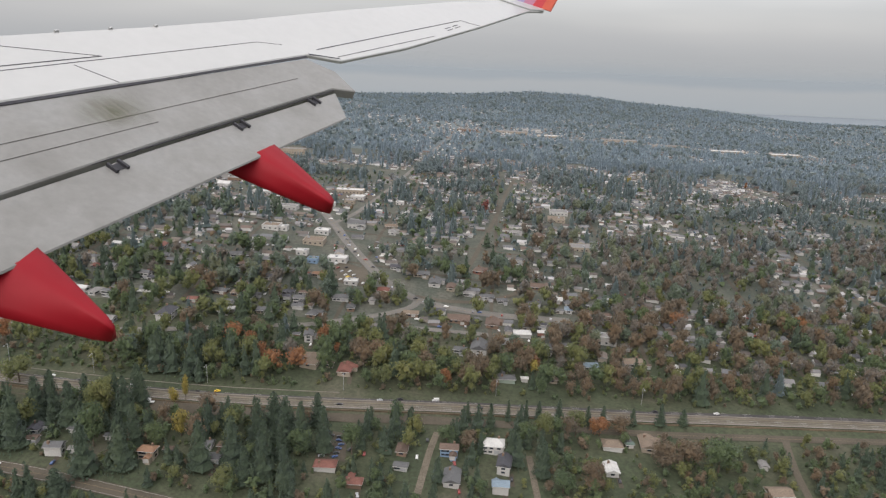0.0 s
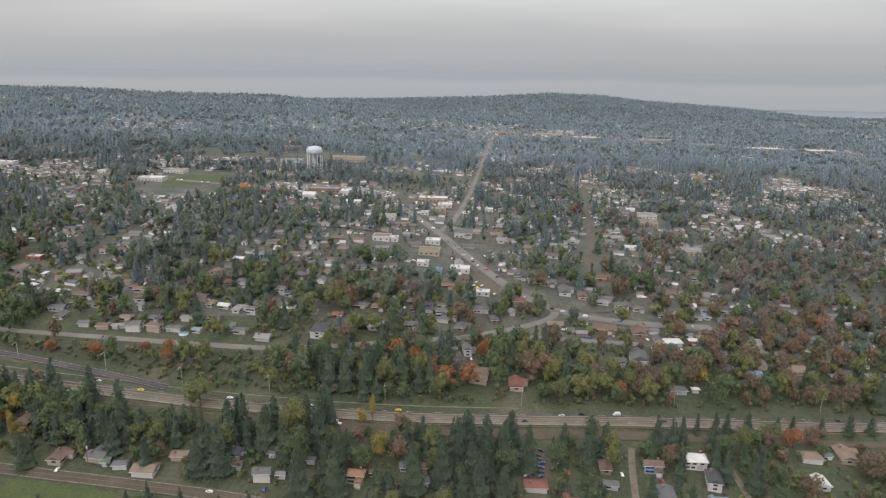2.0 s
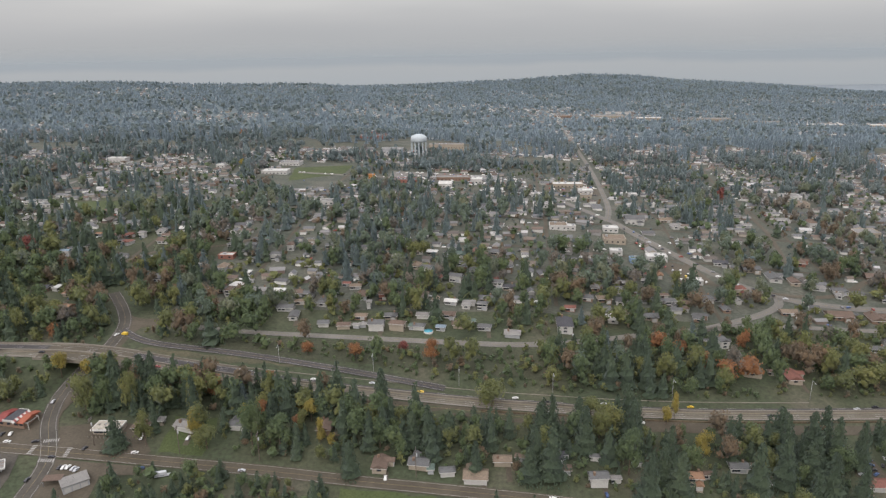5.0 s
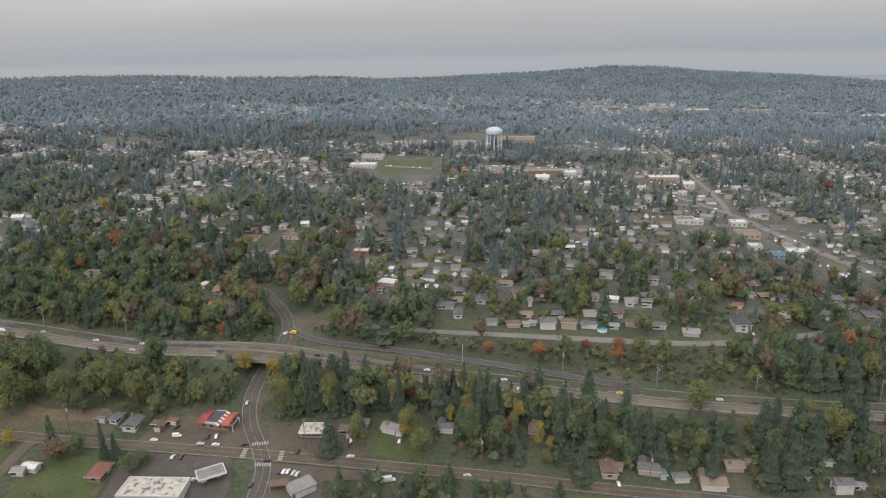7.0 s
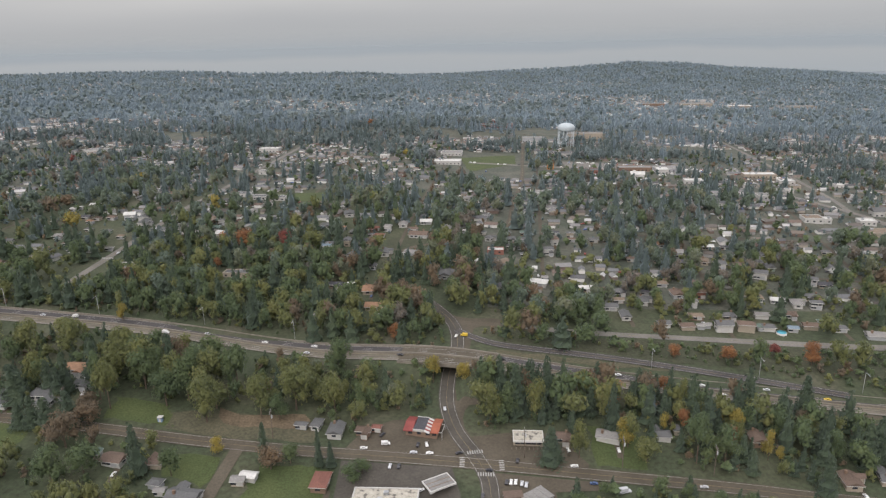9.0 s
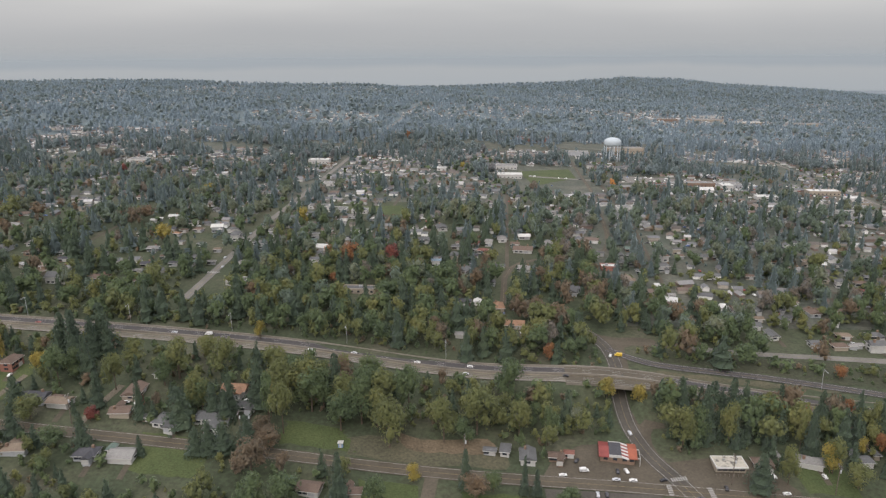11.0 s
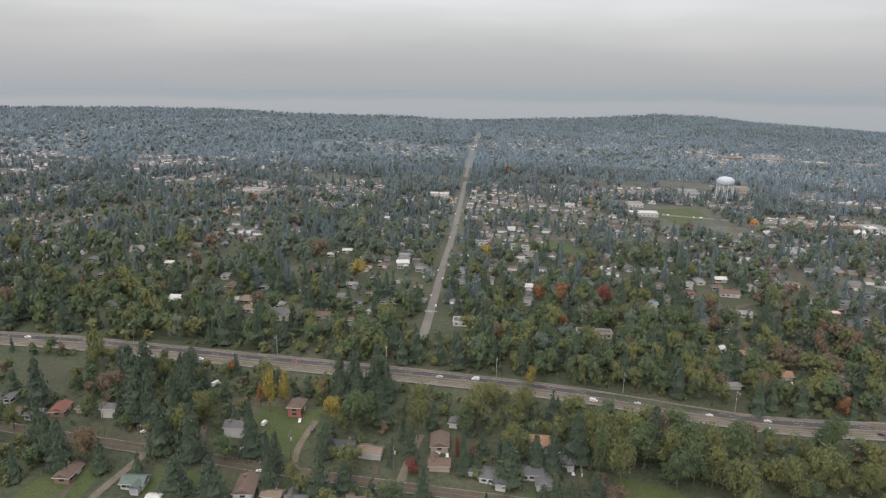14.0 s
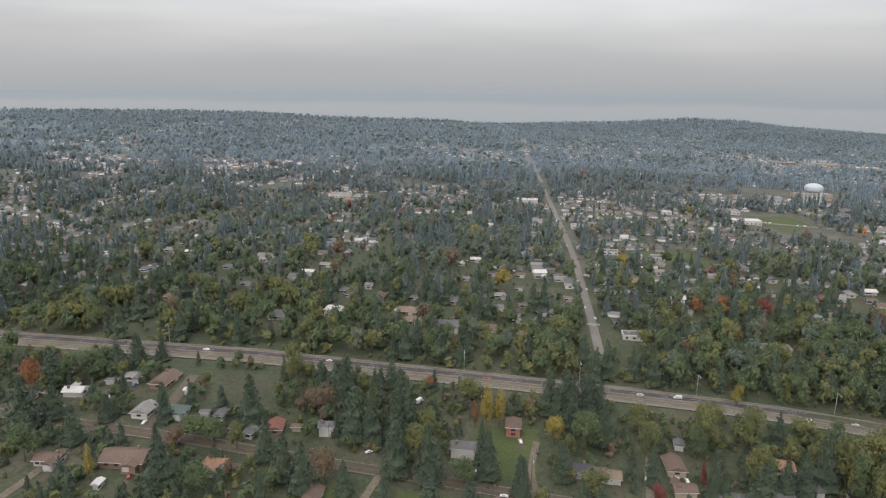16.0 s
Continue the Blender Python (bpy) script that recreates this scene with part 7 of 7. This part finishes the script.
CQ = np.array([(k, (k + 1) % 8, 8 + (k + 1) % 8, 8 + k) for k in range(8)] + [(0, 7, 2, 1), (7, 6, 3, 2), (6, 5, 4, 3), (8, 9, 10, 15), (15, 10, 11, 14), (14, 11, 12, 13)])[:, ::-1]
spots = []
for x, y, *_ in far_rows:
    if y < 1000 and rng.random() < 0.75:
        spots.append((x + rng.choice([-1, 1]) * rng.uniform(2.5, 4.5), y + rng.uniform(-5, 1)))
for k in range(330):
    x, y = rng.uniform(-245, -60), rng.uniform(606, 712)
    if blocked(x, y) and free(x, y, 1.5):
        spots.append((x, y))
for x, y in resample(ARTERIAL, 6.5):
    if rng.random() < 0.6:
        spots.append((x + rng.choice([-1.3, 1.3]), y + rng.normal(0, 0.5)))
for k in range(150):
    x, y = ARTERIAL[rng.integers(5, 11)]
    x, y = x + rng.uniform(-20, 20), y + rng.uniform(-20, 20)
    if free(x, y, 1.5) and not blocked(x, y):
        spots.append((x, y))
V, Q = spread((CV, CQ), [(x, y, float(ground(x, y)) + 0.22, rng.choice([0, math.pi / 2, math.pi]) - GRID + rng.normal(0, 0.15), 1.0, 1.0) for x, y in spots])
tagged(new("parked_cars", to_mesh("parked_cars", V, quads=Q, mats=[MIXED_PAINT])), "countless small parked cars on drives, lanes and shop lots", "parked cars", kind="stuff")

# ---- posts ----
lamp = tagged(new("street_lamp"), "tall galvanised highway lamp with a curved arm", "street lamp", "lamps along the highway")
part("pole", tube("pole", 0, 0, 0.09, -0.3, 9, STEEL, 0.06), lamp)
part("arm", boxes("arm", [(-0.06, 0.06, -2.4, 0.05, 8.9, 9.05)], STEEL), lamp)
part("lamp_head", boxes("lamp_head", [(-0.18, 0.18, -3.0, -2.3, 8.82, 9.02)], STEEL), lamp)
first = True
for x in (-740, -675, -610, -562, -515, -463, -420, -268, -226, -189, -150, -100, -40, 30, 100):
    y = float(np.interp(x, hx, hy)) + (12.5 if -300 < x < -200 else 9)
    m = pose(x, y, float(ground(x, y)))
    if first:
        lamp.matrix_basis, first = m, False
    else:
        copy_thing(lamp, m)
WOOD = material("weathered_pole_wood", two((0.10, 0.08, 0.065)), 1, 5, 0.9)
utility = tagged(new("utility_pole"), "weathered wooden utility pole with two crossarms", "utility pole", "poles along the street")
part("pole", tube("pole", 0, 0, 0.17, -0.5, 11.5, WOOD, 0.11), utility)
for z in (10.4, 11.1):
    part("crossarm", boxes("crossarm", [(-0.09, 0.09, -1.3, 1.3, z, z + 0.2)], WOOD), utility)
    for y in (-1.2, -0.6, 0.6, 1.2):
        part("insulator", tube("insulator", 0, y, 0.06, z + 0.2, z + 0.45, STEEL, n=6), utility)
part("transformer", tube("transformer", 0.35, 0, 0.28, 8.4, 9.6, STEEL, n=10), utility, "grey steel transformer can")
sx, sy = np.array(STREET).T
first = True
for x in (-735, -655, -588, -553, -492, -414, -325, -292, -262, -205):
    y = float(np.interp(x, sx, sy)) + (4.8 if x > -300 else 5.0 if x > -520 else 4.6)
    m = pose(x, y, float(ground(x, y)))
    if first:
        utility.matrix_basis, first = m, False
    else:
        copy_thing(utility, m)

# crossing stripes
def stripes(x, y, turn, count, long):
    root = tagged(new("crosswalk"), "white painted crosswalk stripes on asphalt", "crosswalk", kind="structure")
    c, s = math.cos(radians(turn)), math.sin(radians(turn))
    for k in range(count):
        u = (k - (count - 1) / 2) * 0.85
        pts = [(x + (u + a) * c - b * s, y + (u + a) * s + b * c) for a, b in ((-0.21, -long / 2), (0.21, -long / 2), (0.21, long / 2), (-0.21, long / 2))]
        part("stripe", to_mesh("stripe", [(px, py, float(ground(px, py)) + 0.32) for px, py in pts], quads=[(0, 1, 2, 3)], mats=[LINE]), root)


stripes(-342, 247.5, 10, 7, 1.7)
stripes(-338.5, 237, 0, 7, 1.7)
stripes(-346.5, 242.5, 88, 6, 1.7)
stripes(-333, 241.5, 92, 6, 1.7)
stripes(-545, 402, 0, 8, 2.4)

# ---- the aeroplane's wing, shaped and placed to fit the camera's view at the start ----
PAINT = material("white_wing_paint", two((0.362, 0.366, 0.358), 0.95), 0.4, 6, 0.35, spec=0.5, fine_mix=0.03)
FLAP = material("grimy_grey_flap_paint", ((0.3, (0.146, 0.144, 0.134)), (0.55, (0.180, 0.179, 0.170)), (0.75, (0.200, 0.202, 0.196))), 1.6, 14, 0.45, fine_mix=0.08)
GRIME = material("oily_streak_grime", ((0.4, (0.098, 0.098, 0.052)), (0.6, (0.142, 0.142, 0.086))), 4, 20, 0.5, fine_mix=0.2)
# the smear thins out into bare paint in streaks
gn, gl = GRIME.node_tree.nodes, GRIME.node_tree.links
local = gn.new("ShaderNodeTexCoord")
stretch = gn.new("ShaderNodeMapping")
stretch.inputs["Rotation"].default_value, stretch.inputs["Scale"].default_value = (0, 0, radians(12)), (22, 3, 1)
gl.new(local.outputs["Object"], stretch.inputs["Vector"])
streak = gn.new("ShaderNodeTexNoise")
streak.inputs["Scale"].default_value, streak.inputs["Detail"].default_value = 1.0, 4
gl.new(stretch.outputs[0], streak.inputs["Vector"])
ball = gn.new("ShaderNodeTexGradient")
ball.gradient_type = "SPHERICAL"
centred = gn.new("ShaderNodeMapping")
centred.inputs["Location"].default_value, centred.inputs["Scale"].default_value = (-1, -1, 0), (2, 2, 0)
gl.new(local.outputs["Generated"], centred.inputs["Vector"])
gl.new(centred.outputs[0], ball.inputs["Vector"])
cover = gn.new("ShaderNodeMath")
cover.operation = "MULTIPLY"
gl.new(streak.outputs[0], cover.inputs[0])
gl.new(ball.outputs["Fac"], cover.inputs[1])
ease = gn.new("ShaderNodeMapRange")
ease.inputs["From Min"].default_value, ease.inputs["From Max"].default_value, ease.inputs["To Max"].default_value = 0.06, 0.55, 0.34
gl.new(cover.outputs[0], ease.inputs["Value"])
gl.new(ease.outputs[0], gn["Principled BSDF"].inputs["Alpha"])
# dark joints, brackets and markings; also painted shade in the flap gaps
DARK = material("dark_rubber_seal", two((0.03, 0.03, 0.035)), 3, 20, 0.7)
REDP = material("red_fairing_paint", two((0.205, 0.006, 0.012), 0.9), 0.8, 5, 0.5, spec=0.15, fine_mix=0.04)
wing = tagged(new("aircraft_wing"), "white aeroplane wing with lowered grey flaps and red fairings", "aircraft wing")
span, chord = Vector((0.3826, 0.9109, 0.1547)).normalized(), Vector((-0.8402, 0.2734, 0.4683))
normal = span.cross(chord).normalized()
chord = normal.cross(span)
wing.matrix_basis = Matrix.Translation((-2.823, 4.295, 158.52)) @ Matrix((span, chord, normal)).transposed().to_4x4()


def slab(name, outline, top, bottom, mat, parent, label="", bevel=0.012):
    """A plate of the given outline with a softened rim."""
    bm = bmesh.new()
    f = bm.faces.new([bm.verts.new((x, y, top)) for x, y in outline])
    bmesh.ops.recalc_face_normals(bm, faces=[f])
    if f.normal.z < 0:
        f.normal_flip()
    out = bmesh.ops.extrude_face_region(bm, geom=[f])
    for v in out["geom"]:
        if isinstance(v, bmesh.types.BMVert):
            v.co.z = bottom
    bmesh.ops.recalc_face_normals(bm, faces=bm.faces)
    if bevel:
        bmesh.ops.bevel(bm, geom=list(bm.edges), offset=bevel, segments=1, affect="EDGES")
    bmesh.ops.triangulate(bm, faces=[g for g in bm.faces if len(g.verts) > 4])
    me = bpy.data.meshes.new(name)
    bm.to_mesh(me)
    bm.free()
    me.materials.append(mat)
    return part(name, me, parent, label)


def seam(a, b, width, parent, z=0.003, name="panel_seam", mat=None):
    d = Vector((b[0] - a[0], b[1] - a[1], 0)).normalized()
    q = Vector((-d.y, d.x, 0)) * width / 4
    V = [(a[0] + q.x, a[1] + q.y, z), (a[0] - q.x, a[1] - q.y, z), (b[0] - q.x, b[1] - q.y, z), (b[0] + q.x, b[1] + q.y, z)]
    V += [(x, y, zz - 0.006) for x, y, zz in V]
    return part(name, to_mesh(name, V, quads=[(0, 1, 2, 3), (0, 4, 5, 1), (1, 5, 6, 2), (2, 6, 7, 3), (3, 7, 4, 0)], mats=[mat or DARK]), parent)


panel = slab("wing_panel", [(0.6, 1.66), (1.28, 1.58), (2.42, 1.46), (2.95, 1.39), (5.29, 1.15), (5.71, 0.86), (7.46, 0.71), (10.58, 0.62), (13.75, 0.59), (14.6, 0.42), (14.9, 0.62), (13.9, 1.08), (13.13, 1.21), (11.06, 1.5), (7.27, 1.9), (5.11, 2.08), (3.68, 2.24), (2.0, 2.47), (1.4, 2.58)], 0.0, -0.055, PAINT, wing)
for a, b, w in (((1.6, 2.45), (2.64, 1.9), 0.012), ((2.64, 1.9), (1.3, 2.07), 0.022), ((2.26, 1.85), (2.44, 1.47), 0.014), ((1.3, 2.0), (4.79, 1.6), 0.014), ((4.79, 1.6), (5.12, 1.44), 0.01), ((5.57, 1.19), (10.23, 0.93), 0.03), ((10.23, 0.93), (10.62, 0.63), 0.03), ((5.74, 0.95), (8.65, 0.76), 0.02), ((5.32, 1.15), (5.74, 0.9), 0.05)):
    seam(a, b, w, panel)
for s, c in ((2.55, 2.40), (3.15, 2.31), (3.72, 2.23)):
    part("vortex_fin", boxes("vortex_fin", [(s - 0.025, s + 0.025, c - 0.008, c + 0.008, -0.02, 0.018)], PAINT), panel)
for k in range(4):
    part("placard", boxes("placard", [(9.3 + (k % 2) * 0.35, 9.55 + (k % 2) * 0.35, 0.78 + (k // 2) * 0.06, 0.795 + (k // 2) * 0.06, -0.005, 0.003)], DARK), panel, "small dark unreadable marking")
flap = slab("main_flap", [(-0.4, 0.74), (0.52, 0.64), (2.12, 0.61), (4.89, 0.48), (5.2, 0.30), (5.36, 0.73), (5.2, 1.11), (1.25, 1.57), (0.5, 1.65)], -0.02, -0.14, FLAP, wing, "grimy grey main flap")
# dark strip painted in place of shade in the gap between wing and flap
seam((0.7, 1.63), (5.25, 1.13), 0.1, flap, z=-0.012, name="gap_seal")
FAINT = material("dusty_panel_joint", two((0.085, 0.083, 0.076)), 3, 20, 0.6)
seam((0.9, 1.12), (4.6, 0.82), 0.006, flap, z=-0.015, mat=FAINT)
seam((0.3, 0.98), (2.3, 0.84), 0.004, flap, z=-0.015, mat=FAINT)
for s, c0, c1, w, up in ((1.55, 1.48, 0.80, 0.95, 0.004), (1.72, 1.42, 0.86, 0.5, 0.008)):
    streak_rim = [(s, c0), (s + w, c0 - 0.06), (s + w + 0.1, c1), (s + 0.1, c1 + 0.05)]
    part("grime_streak", to_mesh("grime_streak", [(x, y, -0.02 + up) for x, y in streak_rim], quads=[(3, 2, 1, 0)], mats=[GRIME]), flap, "olive oily smear")
aft = slab("aft_flap", [(-0.5, 0.72), (0.51, 0.62), (2.08, 0.57), (4.91, 0.43), (4.51, 0.0), (0.02, 0.02), (-0.8, 0.03)], -0.05, -0.075, FLAP, wing, "pale grey aft flap")
# another painted strip for the shade between the two flaps
seam((-0.3, 0.71), (4.9, 0.455), 0.022, aft, z=-0.03, name="gap_seal")
for s, c in ((1.5, 0.53), (3.08, 0.47), (4.38, 0.42)):
    part("hinge_bracket", boxes("hinge_bracket", [(s - 0.07, s - 0.045, c - 0.07, c + 0.05, -0.06, -0.02), (s + 0.045, s + 0.07, c - 0.07, c + 0.05, -0.06, -0.02), (s - 0.05, s + 0.05, c - 0.05, c + 0.03, -0.06, -0.045)], DARK), aft, "dark hinge bracket")
for rows in (((0.35, 0.10), (0.15, 0.05), (0.19, -0.77), (0.24, -0.74), (-0.3, 0.35), (0.23, -0.75)), ((3.14, 0.08), (2.84, 0.08), (2.83, -0.86), (2.94, -0.83), (2.63, 0.22), (2.92, -0.85))):
    a, b, c, d, e, g = rows
    V = []
    for k in range(12):
        u = k / 11
        ring = [Vector((*p, z)).lerp(Vector((*q, w)), u) for p, z, q, w in ((a, -0.06, d, -0.05), (b, -0.06, c, -0.05), (e, -0.3, g, -0.24), ((a[0] + 0.05, a[1]), -0.34, (d[0] + 0.06, d[1]), -0.24))]
        ring = [p.lerp(q, f) for p, q in zip(ring, ring[1:] + ring[:1]) for f in (0.1, 0.36, 0.64, 0.9)]
        mid = sum(ring, Vector()) / 16
        swell = (1.14 - 0.04 * u + 0.05 * math.sin(u * math.pi)) * (1 if k < 11 else 0.8)
        V += [tuple(mid + (p - mid) * swell) for p in ring]
    Q = [(k * 16 + s, k * 16 + (s + 1) % 16, k * 16 + 16 + (s + 1) % 16, k * 16 + 16 + s) for k in range(11) for s in range(16)]
    V += [tuple(mid)]
    T = [(176 + s, 176 + (s + 1) % 16, 192) for s in range(16)]
    part("flap_fairing", to_mesh("flap_fairing", V, T, Q, [REDP], smooth=True), wing, "glossy red flap track fairing")
winglet = part("winglet", slab("winglet_root", [(13.2, 1.2), (13.9, 0.6), (14.55, 0.42), (14.9, 0.62), (14.3, 1.0)], 0.03, -0.06, PAINT, wing).data, wing, "upswept striped winglet")
bpy.data.objects.remove(bpy.data.objects["winglet_root"])
HUES = {"lilac": (0.36, 0.3, 0.52), "pink": (0.5, 0.2, 0.3), "red": (0.55, 0.04, 0.05), "orange": (0.6, 0.1, 0.05)}
for k, (word, hue) in enumerate(HUES.items()):
    m = material(word + "_winglet_paint", two(hue, 0.92), 0.8, 5, 0.35, spec=0.5, fine_mix=0.03)
    f0, f1 = k / 4, (k + 1) / 4
    foot = lambda t: Vector((13.9 + 0.9 * t, 1.05 - 0.72 * t, 0.03))
    tip = lambda t: Vector((15.2 + 0.8 * t, 0.95 - 0.25 * t, 2.3))
    mid = lambda t: (foot(t) * 0.55 + tip(t) * 0.45) + Vector((0.25, -0.02, -0.3))
    rows = [foot(f0), foot(f1), mid(f1), mid(f0), tip(f1), tip(f0)]
    V = [tuple(v) for v in rows] + [tuple(v + Vector((0.05, -0.02, -0.02))) for v in rows]
    part("stripe", to_mesh("stripe", V, quads=[(0, 1, 2, 3), (3, 2, 4, 5), (7, 6, 9, 8), (8, 9, 11, 10), (0, 3, 9, 6), (3, 5, 11, 9), (2, 1, 7, 8), (4, 2, 8, 10), (5, 4, 10, 11), (1, 0, 6, 7)], mats=[m]), winglet, word + " painted stripe")
